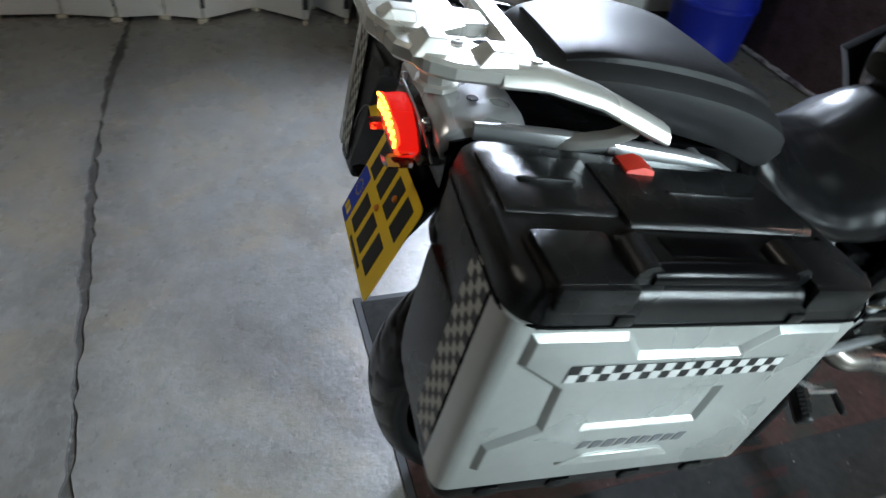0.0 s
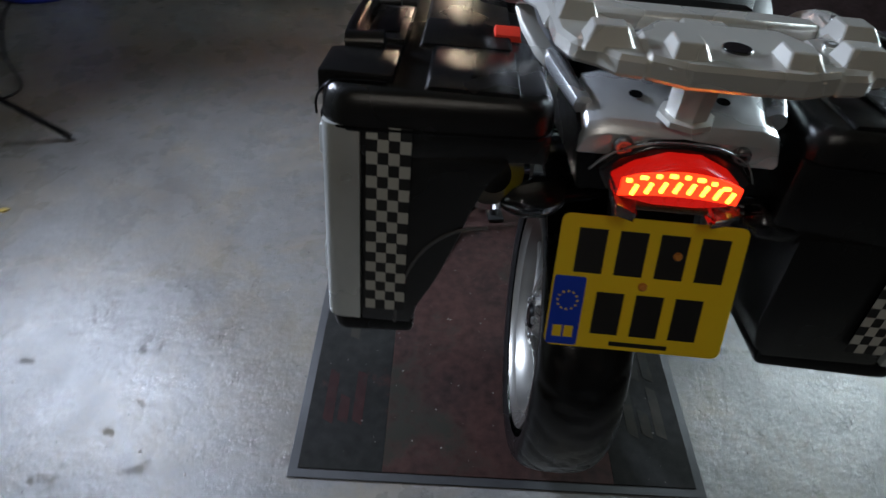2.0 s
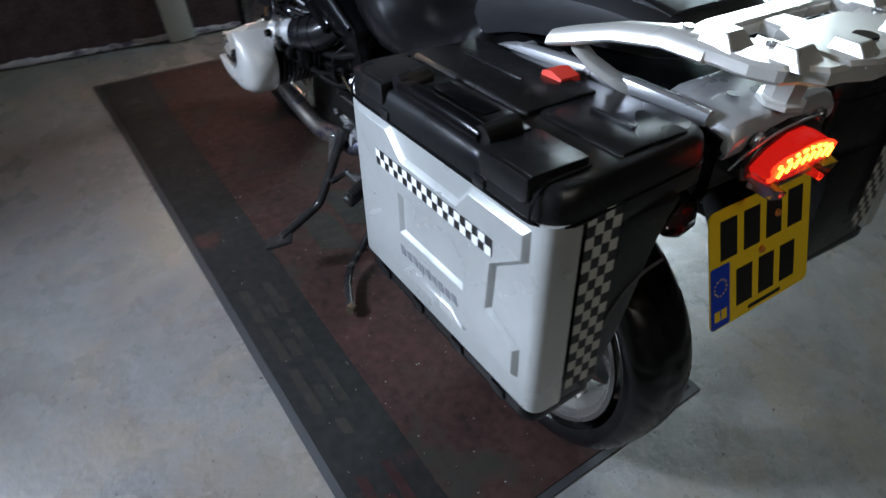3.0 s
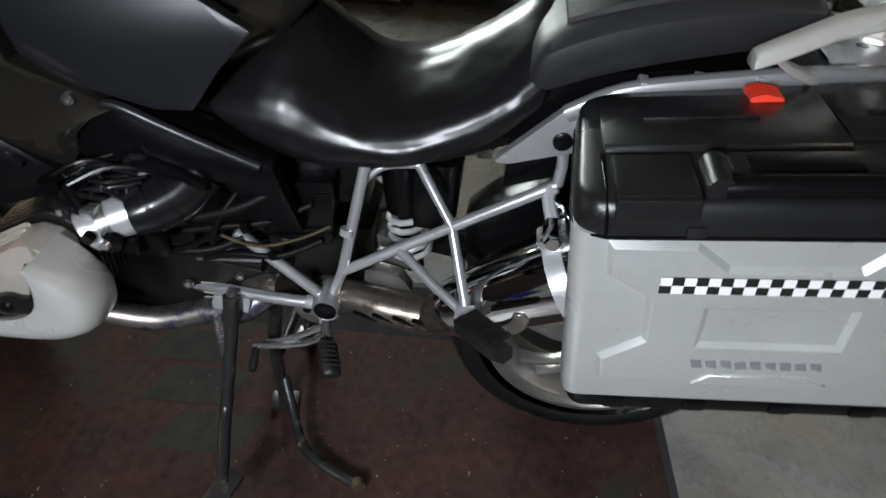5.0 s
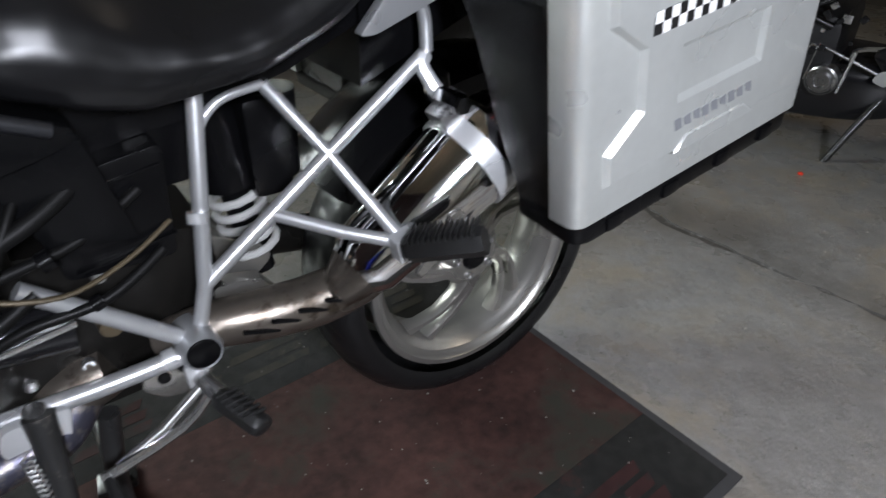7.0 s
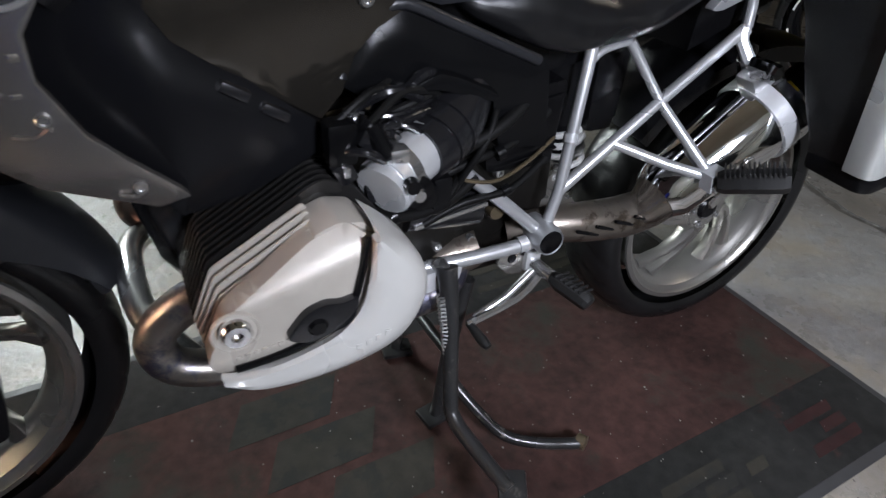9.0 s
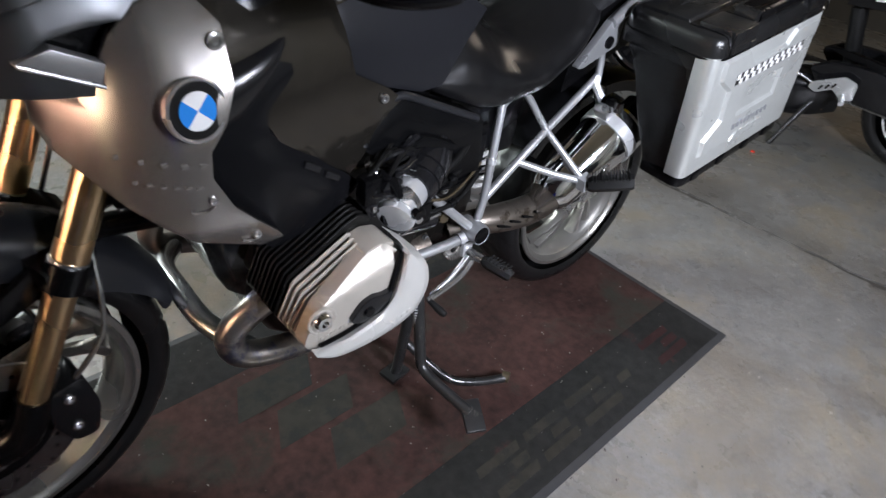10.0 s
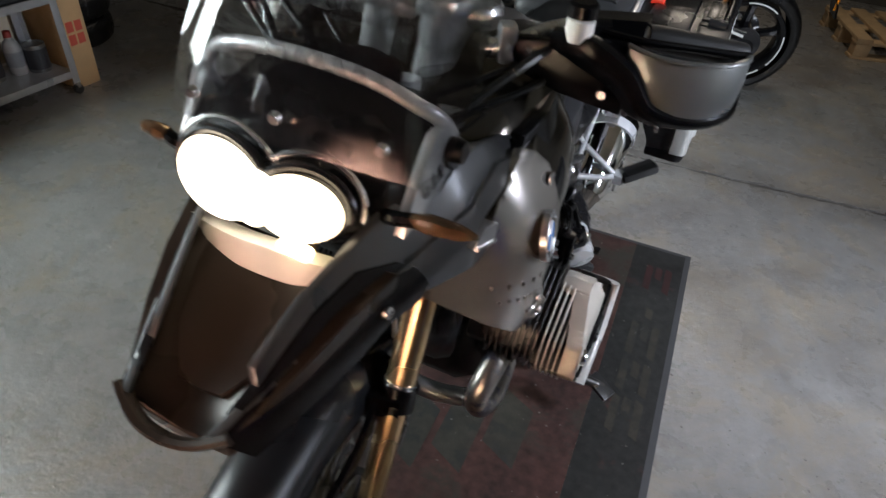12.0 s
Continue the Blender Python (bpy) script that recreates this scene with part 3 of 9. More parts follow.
wheel("rear_wheel", REAR, 0.307, 0.16, 0.224, 5, Matrix(), "silver cast wheel with a road tyre", radians(49), radians(43), -0.02)
STEER_AXIS_AT = Vector((0, 1.535, 0.74))
STEER_DIR = Vector((0, -0.434, 0.901)).normalized()
STEER = Matrix.Translation(STEER_AXIS_AT) @ Matrix.Rotation(radians(8.5), 4, STEER_DIR) @ Matrix.Translation(-STEER_AXIS_AT)


def steered(bm):
    bmesh.ops.transform(bm, matrix=STEER, verts=bm.verts)
    return bm


fw = STEER @ FRONT
# front spokes and hub: the silver cast darkened, shade put into its colour
wheel("front_wheel", fw, 0.33, 0.112, 0.252, 5, STEER.to_3x3().to_4x4(), "silver cast wheel with a road tyre", radians(56), radians(40), cast=material("front_cast_shaded", (0.2, 0.19, 0.175), 0.3, 0.9, 0.1, 30))

# pannier frame: v runs forward along the case, w up; the case is nose-down
CASE_AT, CASE_TILT = Vector((0, 0.18, 0.76)), radians(-8)
CASE = Matrix.Translation(CASE_AT) @ Matrix.Rotation(CASE_TILT, 4, "X")


def rounded(poly, r, n=4):
    """An outline with its corners rounded; a row of (a, b, 0) keeps its corner."""
    out = []
    k = len(poly)
    for i in range(k):
        p, q, s = Vector(poly[i - 1][:2]), Vector(poly[i][:2]), Vector(poly[(i + 1) % k][:2])
        rr = poly[i][2] if len(poly[i]) > 2 else r
        if rr <= 0:
            out.append(tuple(q))
            continue
        a, b = (p - q), (s - q)
        d = min(rr, a.length * 0.48, b.length * 0.48)
        a, b = q + a.normalized() * d, q + b.normalized() * d
        for j in range(n + 1):
            t = j / n
            c = (1 - t) ** 2 * a + 2 * t * (1 - t) * q + t * t * b
            out.append((c.x, c.y))
    return out


def upright(poly, w0, w1, bevel=0.003, seg=2, top=None):
    """A body with an outline of (x, v), from w0 up to w1; top: shrink of the upper outline."""
    cx = sum(p[0] for p in poly) / len(poly)
    cy = sum(p[1] for p in poly) / len(poly)
    up = [(cx + (x - cx) * (top or 1), cy + (y - cy) * (top or 1)) for x, y in poly]
    bm = loft([[(x, y, w0) for x, y in poly], [(x, y, w1) for x, y in up]])
    return soften(bm, bevel, seg, 50)


def checks(parent, rows, cols, corner, du, dv, matrix, s, light):
    """A stuck-on black tape with pale squares; the squares share one mesh."""
    n = du.cross(dv).normalized() * 0.0006
    out = -1 if n.x > 0 else 1

    def tile(c, wide, high, lift):
        c = Vector(c)
        q = [c, c + wide, c + wide + high, c + high]
        return loft([q, [p + n * out * lift for p in q]])

    bm = tile(corner, du * cols, dv * rows, 1.0)
    bmesh.ops.transform(bm, matrix=matrix, verts=bm.verts)
    part("tape", sided(bm, s), PRINT_BLACK, parent, "black tape")
    first = None
    for i in range(rows):
        for j in range(cols):
            if (i + j) % 2:
                continue
            at = Vector(corner) + du * j + dv * i + n * out * 1.05
            if first is None:
                bm = tile(Vector(), du, dv, 0.6)
                bmesh.ops.transform(bm, matrix=matrix.to_3x3().to_4x4(), verts=bm.verts)
                ob = part("check", sided(bm, s), light, parent)
                first = ob
            else:
                ob = new("check", first.data)
                ob.parent = parent
                ob.matrix_parent_inverse = parent.matrix_world.inverted()
            w = matrix @ at
            ob.location = (w.x * (-1 if s > 0 else 1), w.y, w.z)


def inset_outline(poly, d):
    """The outline moved inwards by d, corner by corner."""
    n, out = len(poly), []
    area = sum(poly[i - 1][0] * poly[i][1] - poly[i][0] * poly[i - 1][1] for i in range(n))
    turn = 1 if area > 0 else -1
    for i in range(n):
        p, q, r = (Vector(poly[(i + k) % n]) for k in (-1, 0, 1))
        e, f = (q - p).normalized(), (r - q).normalized()
        ne, nf = Vector((-e.y, e.x)) * turn, Vector((-f.y, f.x)) * turn
        out.append(q + (ne + nf) * (d / (1 + ne.dot(nf))))
    return out


def pressed(outline, hole, x, height, slope):
    """A sheet pressed outwards with sloping sides and a sunken window."""
    bm = bmesh.new()

    def ring(pts, h):
        vs = [bm.verts.new((x - h, p[0], p[1])) for p in pts]
        return vs, [bm.edges.new((vs[i - 1], vs[i])) for i in range(len(vs))]

    def bridge(a, b):
        for i in range(len(a)):
            bm.faces.new((a[i - 1], a[i], b[i], b[i - 1]))
    base, top, well, bed = (ring(pts, h) for pts, h in ((outline, -0.001), (inset_outline(outline, slope), height), (hole, height), (inset_outline(hole, slope), 0.0015)))
    bmesh.ops.triangle_fill(bm, use_beauty=True, edges=top[1] + well[1])
    bridge(base[0], top[0])
    bridge(well[0], bed[0])
    bm.faces.new(bed[0])
    bmesh.ops.recalc_face_normals(bm, faces=bm.faces)
    if sum(f.normal.x * f.calc_area() for f in bm.faces) > 0:
        bmesh.ops.reverse_faces(bm, faces=bm.faces)
    return soften(bm, 0.0012, 2, 25)


def pannier(s):
    p = group_part("pannier", (s * 0.29, 0.18, 0.76), BIKE, "silver and black hard pannier with chequered tape")

    def put(n, bm, mt, lab=""):
        bmesh.ops.transform(bm, matrix=CASE, verts=bm.verts)
        return part(n, sided(bm, s), mt, p, lab)

    # pale metal outer shell with round upright corners
    shell = rounded([(-0.402, -0.225, 0.032), (-0.402, 0.236, 0.032), (-0.356, 0.236, 0), (-0.356, -0.225, 0)], 0.03, 6)
    put("outer_shell", upright(shell, -0.142, 0.142, 0.002), SILVER_CASE, "satin silver metal shell")
    # black inner body
    inner = -0.175
    body = rounded([(-0.357, -0.222, 0), (-0.357, 0.232, 0), (-0.162, 0.215, 0.01), (-0.14, -0.205, 0.01)], 0.03, 4)
    put("inner_body", upright(body, 0.03 if s > 0 else 0.105, 0.142, 0.003), CASE_BLACK, "black plastic case body")
    arch = [(-0.357, -0.15), (-0.288, -0.15), (-0.281, -0.12), (-0.264, -0.085), (-0.25, -0.05), (-0.235, -0.005), (-0.222, 0.04), (-0.205, 0.08), (-0.185, 0.108), (-0.357, 0.108)]
    if s > 0:
        # no silencer on this side, so the case is a full box
        arch = [(-0.357, -0.15), (-0.2, -0.15), (-0.184, -0.135), (inner + 0.001, -0.1), (inner + 0.001, 0.045), (-0.357, 0.045)]
    foot = -0.285 if s < 0 else -0.2
    bm = bmesh.new()
    v0, v1 = -0.2175, 0.2245
    a = [bm.verts.new((x, v0, w)) for x, w in arch]
    b = [bm.verts.new((x, v1, w)) for x, w in arch]
    bm.faces.new(a), bm.faces.new(b[::-1])
    for i in range(len(arch)):
        j = (i + 1) % len(arch)
        bm.faces.new((a[j], a[i], b[i], b[j]))
    bmesh.ops.recalc_face_normals(bm, faces=bm.faces)
    put("lower_body", soften(bm, 0.006, 2, 40), CASE_BLACK)
    if s < 0:
        put("arch_lip", tube([(x, -0.2185, w) for x, w in ((-0.31, -0.148), (-0.306, -0.1), (-0.292, -0.05), (-0.268, -0.012), (-0.235, 0.012), (-0.2, 0.02))], 0.0022, 6, 4), CASE_GREY, "pale moulded lip")
    # rubbery foot rail
    put("foot_rail", upright(rounded([(-0.398, -0.218, 0.03), (-0.398, 0.23, 0.03), (foot, 0.225, 0.01), (foot, -0.21, 0.01)], 0.03, 5), -0.174, -0.141, 0.007), SATIN_BLACK, "black plastic foot rail")
    for v in (-0.15, -0.05, 0.06, 0.165):
        put("foot_tab", rbox((0.012, 0.03, 0.02), (-0.396, v, -0.16), 0.004), SATIN_BLACK)
    # lid
    lid = rounded([(-0.405, -0.229, 0.05), (-0.405, 0.24, 0.05), (-0.16, 0.222, 0.04), (-0.137, -0.212, 0.04)], 0.03, 7)
    bm = loft([[(x, v, w) for x, v in [((a + 0.29) * k - 0.29, (b - 0.005) * q + 0.005) for a, b in lid]] for w, k, q in
               ((0.136, 1.0, 1.0), (0.152, 1.0, 1.0), (0.163, 0.993, 0.996), (0.172, 0.975, 0.987), (0.1785, 0.945, 0.972), (0.182, 0.905, 0.952))])
    put("lid", bm, CASE_BLACK, "black plastic lid with raised ribs")
    put("seam", upright(rounded([(-0.407, -0.231, 0.05), (-0.407, 0.242, 0.05), (-0.158, 0.224, 0.04), (-0.135, -0.214, 0.04)], 0.03, 7), 0.1385, 0.1415, 0.001), SATIN_BLACK)
    # end pads that hook over the outer edge
    for v0, v1 in ((0.112, 0.196), (-0.192, -0.108)):
        put("corner_block", rbox((0.078, v1 - v0, 0.02), (-0.363, (v0 + v1) / 2, 0.1815), 0.005), CASE_BLACK)
        put("corner_flap", prism([(v0, 0.19), (v1, 0.19), (v1, 0.163), (v1 - 0.008, 0.158), (v0 + 0.008, 0.158), (v0, 0.163)], -0.4085, -0.396, 0.004), CASE_BLACK)
    for v in (-0.2, 0.204):
        put("cap_seam", tube([(-0.409, v, 0.142), (-0.4085, v, 0.16), (-0.398, v, 0.176), (-0.38, v, 0.183), (-0.33, v, 0.1845)], 0.0016, 6, 4), SATIN_BLACK)
    # folding handle in its bed
    put("handle_bed", rbox((0.066, 0.2, 0.014), (-0.357, 0.002, 0.181), 0.005), CASE_BLACK)
    put("handle", tube([(-0.386, -0.088, 0.19), (-0.389, -0.05, 0.194), (-0.389, 0.05, 0.194), (-0.386, 0.088, 0.19)], 0.0115, 14, 3), SATIN_BLACK, "black folding handle")
    for v in (-0.094, 0.094):
        put("handle_boss", tube([(-0.393, v, 0.191), (-0.346, v, 0.194)], 0.0145, 16, 1), CASE_BLACK)
    put("handle_plate", rbox((0.05, 0.15, 0.008), (-0.349, 0.0, 0.1895), 0.003), CASE_BLACK)
    put("plate_inset", rbox((0.03, 0.11, 0.002), (-0.349, 0.004, 0.194), 0.0008), SATIN_BLACK)
    put("lock_cover", rbox((0.016, 0.007, 0.008), (-0.366, -0.081, 0.194), 0.003, Matrix.Rotation(radians(15), 4, "Z")), ORANGE_LOCK if s < 0 else SATIN_BLACK, "orange lock cover" if s < 0 else "")
    for v in (-0.108, 0.112):
        put("latch_tab", rbox((0.01, 0.022, 0.014), (-0.404, v, 0.148), 0.004), CASE_BLACK)
    # stepped plateau towards the seat
    for x0, x1, v0, v1, h in ((-0.308, -0.19, -0.062, 0.2, 0.0085), (-0.29, -0.185, -0.202, -0.066, 0.007)):
        put("lid_step", prism([(x0, 0.0), (x0 + 0.006, h), (x1, h), (x1 + 0.004, 0.0)], v0, v1, 0.0015, 1, None, Matrix.Translation((0, 0, 0.1805)) @ Matrix(((0, 1, 0, 0), (1, 0, 0, 0), (0, 0, 1, 0), (0, 0, 0, 1)))), CASE_BLACK)
    for x, v0, v1 in ((-0.245, 0.02, 0.15), (-0.235, -0.17, -0.1)):
        put("lid_rib", rbox((0.007, v1 - v0, 0.005), (x, (v0 + v1) / 2, 0.1895), 0.002), CASE_BLACK)
    put("lid_slot", rbox((0.03, 0.006, 0.003), (-0.325, 0.204, 0.183), 0.001), SATIN_BLACK)
    put("release_lever", loft([[(-0.193 + a * 0.019, 0.006 + v, 0.184 + w + h * b) for a, b in ((-1, 0), (1, 0), (0.85, 1), (-0.85, 1))] for v, w, h in
                               ((-0.022, 0.0, 0.008), (0.0, 0.002, 0.012), (0.016, 0.002, 0.008))]), RED_LEVER, "red release lever")
    # pressed relief on the outer shell
    x = -0.402
    front = [(0.2, 0.134), (0.105, 0.133), (0.068, 0.1), (-0.062, 0.1), (-0.088, 0.13), (-0.198, 0.13), (-0.198, 0.086), (-0.142, 0.047), (-0.136, -0.02), (-0.193, -0.048), (-0.193, -0.098),
             (0.196, -0.1), (0.198, -0.054), (0.147, -0.018), (0.15, 0.049), (0.198, 0.085)]
    put("pressed_panel", pressed(front, [(0.085, 0.04), (-0.081, 0.04), (-0.081, -0.03), (0.085, -0.03)], x, 0.0075, 0.007), SILVER_CASE, "pressed relief with a sunken badge window")
    put("lower_ridge", prism([(0.08, -0.098), (0.06, -0.078), (-0.055, -0.078), (-0.085, -0.098)], x - 0.0098, x, 0.002, 1), SILVER_CASE)
    for k in range(9):
        y = 0.085 - k * 0.0172
        put("printed_mark", prism([(y, -0.051 - 0.002 * (k % 2)), (y - 0.0125, -0.051), (y - 0.0165, -0.066), (y - 0.004, -0.066 + 0.002 * (k % 3))], x - 0.0082, x - 0.007, 0), GREY_PRINT)
    checks(p, 2, 22, (x - 0.0083, -0.14, 0.0635), Vector((0, 0.0127, 0)), Vector((0, 0, 0.0122)), CASE, s, CHECK_WHITE)
    checks(p, 17, 4, (-0.349, -0.2232, -0.122), Vector((0.0128, 0, 0)), Vector((0, 0, 0.0156)), CASE, s, CHECK_GREY)
    return p


pannier(-1)
pannier(1)


# tail: carrier, bracket, lamp, number plate
def pair(name, make, mat, parent=BIKE, label=""):
    for s in (-1, 1):
        part(name, sided(make(), s), mat, parent, label)


def top_plate(poly, z0, z1, tilt, pivot, bevel=0.004):
    """A plate with an outline of (x, y), tilted about x at the pivot."""
    bm = loft([[(x, y, z0) for x, y in poly], [(x, y, z1) for x, y in poly]])
    soften(bm, bevel, 1, 40)
    m = Matrix.Translation(pivot) @ Matrix.Rotation(tilt, 4, "X") @ Matrix.Translation(-Vector(pivot))
    bmesh.ops.transform(bm, matrix=m, verts=bm.verts)
    return bm


def luggage_carrier():
    c = group_part("luggage_carrier", (0, 0, 1.06), BIKE, "chunky silver cast luggage carrier")
    tilt, piv = radians(-5), (0, 0, 1.06)
    turn = Matrix.Translation(piv) @ Matrix.Rotation(tilt, 4, "X") @ Matrix.Translation(-Vector(piv))
    centre = [(-0.05, -0.096), (0.05, -0.096), (0.088, -0.08), (0.086, -0.012), (0.062, 0.022), (-0.062, 0.022), (-0.086, -0.012), (-0.088, -0.08)]
    part("deck", top_plate(centre, 1.04, 1.064, tilt, piv, 0.0045), RACK_SILVER, c, angle=18)
    side = [(-0.084, -0.083), (-0.112, -0.078), (-0.128, -0.06), (-0.15, -0.05), (-0.163, -0.02), (-0.168, 0.095), (-0.13, 0.1), (-0.122, 0.045), (-0.1, 0.02), (-0.083, 0.012)]
    for s in (-1, 1):
        part("side_rail", sided(top_plate(side, 1.04, 1.061, tilt, piv, 0.0045), s), RACK_SILVER, c, angle=18)
    part("cross_bar", top_plate([(-0.128, 0.062), (0.128, 0.062), (0.128, 0.09), (0.09, 0.098), (-0.09, 0.098), (-0.128, 0.09)], 1.036, 1.058, tilt, piv, 0.005), RACK_SILVER, c)
    part("spar", top_plate([(-0.03, 0.018), (0.03, 0.018), (0.024, 0.066), (-0.024, 0.066)], 1.036, 1.055, tilt, piv, 0.004), RACK_SILVER, c)
    # wedge blocks that stand up from the deck
    for x, y, w, l in ((0.05, -0.066, 0.04, 0.05), (-0.05, -0.066, 0.04, 0.05), (0.118, -0.044, 0.05, 0.04), (-0.118, -0.044, 0.05, 0.04), (0.14, 0.025, 0.046, 0.05), (-0.14, 0.025, 0.046, 0.05)):
        blk = loft([[(x + a * w / 2 * k, y + shift + b * l / 2 * q, z) for a, b in ((-1, -1), (1, -1), (1, 1), (-1, 1))] for z, k, q, shift in ((1.056, 1.0, 1.0, 0.0), (1.0755, 0.62, 0.55, 0.008))])
        soften(blk, 0.0012, 1, 30)
        bmesh.ops.transform(blk, matrix=turn, verts=blk.verts)
        part("raised_block", blk, RACK_SILVER, c, angle=20)
    part("emblem_disc", top_plate([(0.014 * math.cos(a), -0.047 + 0.014 * math.sin(a)) for a in [k * math.pi / 10 for k in range(20)]], 1.0635, 1.0668, tilt, piv, 0.001), GLOSS_BLACK, c, "small dark round emblem")

    def arm():
        pts = [((-0.146, 0.03, 1.047), 0.024, 0.013), ((-0.15, 0.085, 1.043), 0.025, 0.013), ((-0.165, 0.15, 1.026), 0.022, 0.012), ((-0.184, 0.212, 1.0), 0.0205, 0.0125), ((-0.19, 0.238, 0.989), 0.018, 0.011)]
        loops = []
        for q, w, h in pts:
            q = Vector(q)
            loops.append([q + Vector((w * a, 0, h * b)) for a, b in ((-1, -0.6), (-0.8, 0.4), (-0.45, 1), (0.45, 1), (0.8, 0.4), (1, -0.6), (0.6, -1), (-0.6, -1))])
        return soften(loft(loops), 0.002, 1, 30)

    def foot():
        return soften(loft([[(x - 0.011, y, z - 0.007), (x + 0.011, y, z - 0.007), (x + 0.011, y + 0.006, z + 0.007), (x - 0.011, y + 0.006, z + 0.007)] for x, y, z in ((-0.178, 0.205, 0.99), (-0.168, 0.178, 0.972), (-0.15, 0.145, 0.957), (-0.136, 0.125, 0.95))]), 0.002, 1, 30)

    pair("grab_arm", arm, RACK_SILVER, c)
    pair("arm_foot", foot, RACK_SILVER, c)
    for x, y, z in ((-0.145, 0.075, 1.056), (0.145, 0.075, 1.056), (-0.105, -0.005, 1.061), (0.105, -0.005, 1.061)):
        part("carrier_bolt", bolt((x, y, z), 0.007, 0.004, "z"), STEEL, c)
    part("post", lathe([(-0.045, 0.024), (-0.04, 0.027), (0.036, 0.024), (0.038, 0.031), (0.044, 0.032)], (0, 0.01, 1.004), 8, Matrix.Rotation(radians(90), 4, "Y")), RACK_SILVER, c, "faceted silver post")


luggage_carrier()


def tail():
    b = group_part("tail_bracket", (0, 0.04, 0.95), BIKE, "brushed metal bracket")
    prof = [(-0.008, 0.92), (-0.012, 0.945), (0.0, 0.958), (0.085, 0.966), (0.1, 0.962), (0.1, 0.956), (0.085, 0.96), (0.004, 0.952), (-0.006, 0.944), (-0.002, 0.92)]
    loops = []
    for x, dz, low in ((-0.112, -0.022, 0.0), (-0.106, -0.006, 0.0), (-0.085, 0, 0.0), (-0.05, 0, 0.004), (-0.035, 0, 0.018), (0.035, 0, 0.018), (0.05, 0, 0.004), (0.085, 0, 0.0), (0.106, -0.006, 0), (0.112, -0.022, 0)):
        loops.append([(x, y, max(z + dz, 0.915 + low) if i not in (0, 9) else 0.915 + low) for i, (y, z) in enumerate(prof)])
    part("bent_plate", soften(loft(loops), 0.0015, 1, 40), BRUSHED, b)
    for s in (-1, 1):
        part("bracket_bolt", bolt((s * 0.065, -0.014, 0.935), 0.0105, 0.008, "y"), DISC, b)
        part("plate_hole", lathe([(-0.0012, 0.0005), (-0.0012, 0.008), (0.0, 0.008)], (s * 0.05, 0.045, 0.9645), 14, Matrix.Rotation(radians(90), 4, "Y")), SATIN_BLACK, b)
    def rail():
        return tube([(-0.108, 0.03, 0.952), (-0.132, 0.13, 0.95), (-0.14, 0.25, 0.93), (-0.143, 0.36, 0.905), (-0.142, 0.43, 0.865)], [0.011, 0.0135, 0.0145, 0.0145, 0.0125], 12, 5, flat=1.35)
    pair("tail_rail", rail, FRAME_SILVER, b)
    for y in (0.2, 0.27, 0.34):
        pair("rail_clip", lambda: rbox((0.03, 0.014, 0.027), (-0.141, y, 0.955 - (y - 0.1) * 0.17), 0.004), BRUSHED, b)

    def side_plate():
        return prism(rounded([(0.385, 0.9), (0.432, 0.872), (0.522, 0.776), (0.5, 0.775), (0.392, 0.812)], 0.008, 3), -0.146, -0.128, 0.003)
    pair("side_plate", side_plate, FRAME_SILVER, BIKE, "silver triangular side plate")
    pair("side_cap", lambda: lathe([(-0.006, 0.0005), (-0.006, 0.01), (-0.004, 0.014), (0.004, 0.0145)], (-0.146, 0.428, 0.824), 24), SATIN_BLACK)
    # lamp
    t = group_part("tail_lamp", (0, -0.05, 0.91), BIKE, "lit red tail lamp with clear lower corners")

    def lens(pts, y0, y1, k):
        cx, cz = 0, 0.91
        return soften(loft([[(x, y0, z) for x, z in pts], [(cx + (x - cx) * k, y1, cz + (z - cz) * k) for x, z in pts]]), 0.005, 3, 40)
    shell = [(-0.108, 0.905), (-0.085, 0.93), (-0.045, 0.95), (0, 0.954), (0.045, 0.95), (0.085, 0.93), (0.108, 0.905), (0.09, 0.875), (0.045, 0.866), (-0.045, 0.866), (-0.09, 0.875)]
    part("housing", lens(shell, 0.03, -0.025, 0.96), GLOSS_BLACK, t)
    red = [(-0.088, 0.904), (-0.062, 0.926), (-0.022, 0.943), (0.022, 0.943), (0.062, 0.926), (0.088, 0.904), (0.072, 0.886), (0.03, 0.879), (-0.03, 0.879), (-0.072, 0.886)]
    part("red_lens", lens(red, -0.022, -0.052, 0.95), TAIL_GLOW, t, "dark red bulging lens")
    arc = lambda x: 0.936 - 3.0 * x * x
    part("glow_band", loft([[(x, -0.0535, arc(x)), (x, -0.0535, arc(x) - 0.037 + 2.0 * x * x), (x, -0.049, arc(x) - 0.037 + 2.0 * x * x), (x, -0.049, arc(x))] for x in [-0.078 + 0.0104 * k for k in range(16)]]), TAIL_BAND, t, "glowing red band")
    for k in range(8):
        x = -0.063 + k * 0.018
        part("led_cell", rbox((0.007 + 0.003 * (k % 2), 0.003, 0.0052), (x - 0.007, -0.0545, arc(x) - 0.0055), 0.0022), TAIL_LED, t, "glowing orange cell")
        part("led_cell", rbox((0.005, 0.003, 0.0165), (x + 0.003, -0.0545, arc(x) - 0.0225 + 0.9 * x * x), 0.0012, Matrix.Rotation(radians(14), 4, "Y")), TAIL_LED, t)
        part("lens_rib", rbox((0.0018, 0.003, 0.012), (x + 0.011, -0.0528, 0.8905 + 0.2 * x * x), 0.0006), LENS_CLEAR, t)
    part("lower_lens", rbox((0.1, 0.03, 0.01), (0, -0.036, 0.874), 0.004), LENS_SMOKE, t)
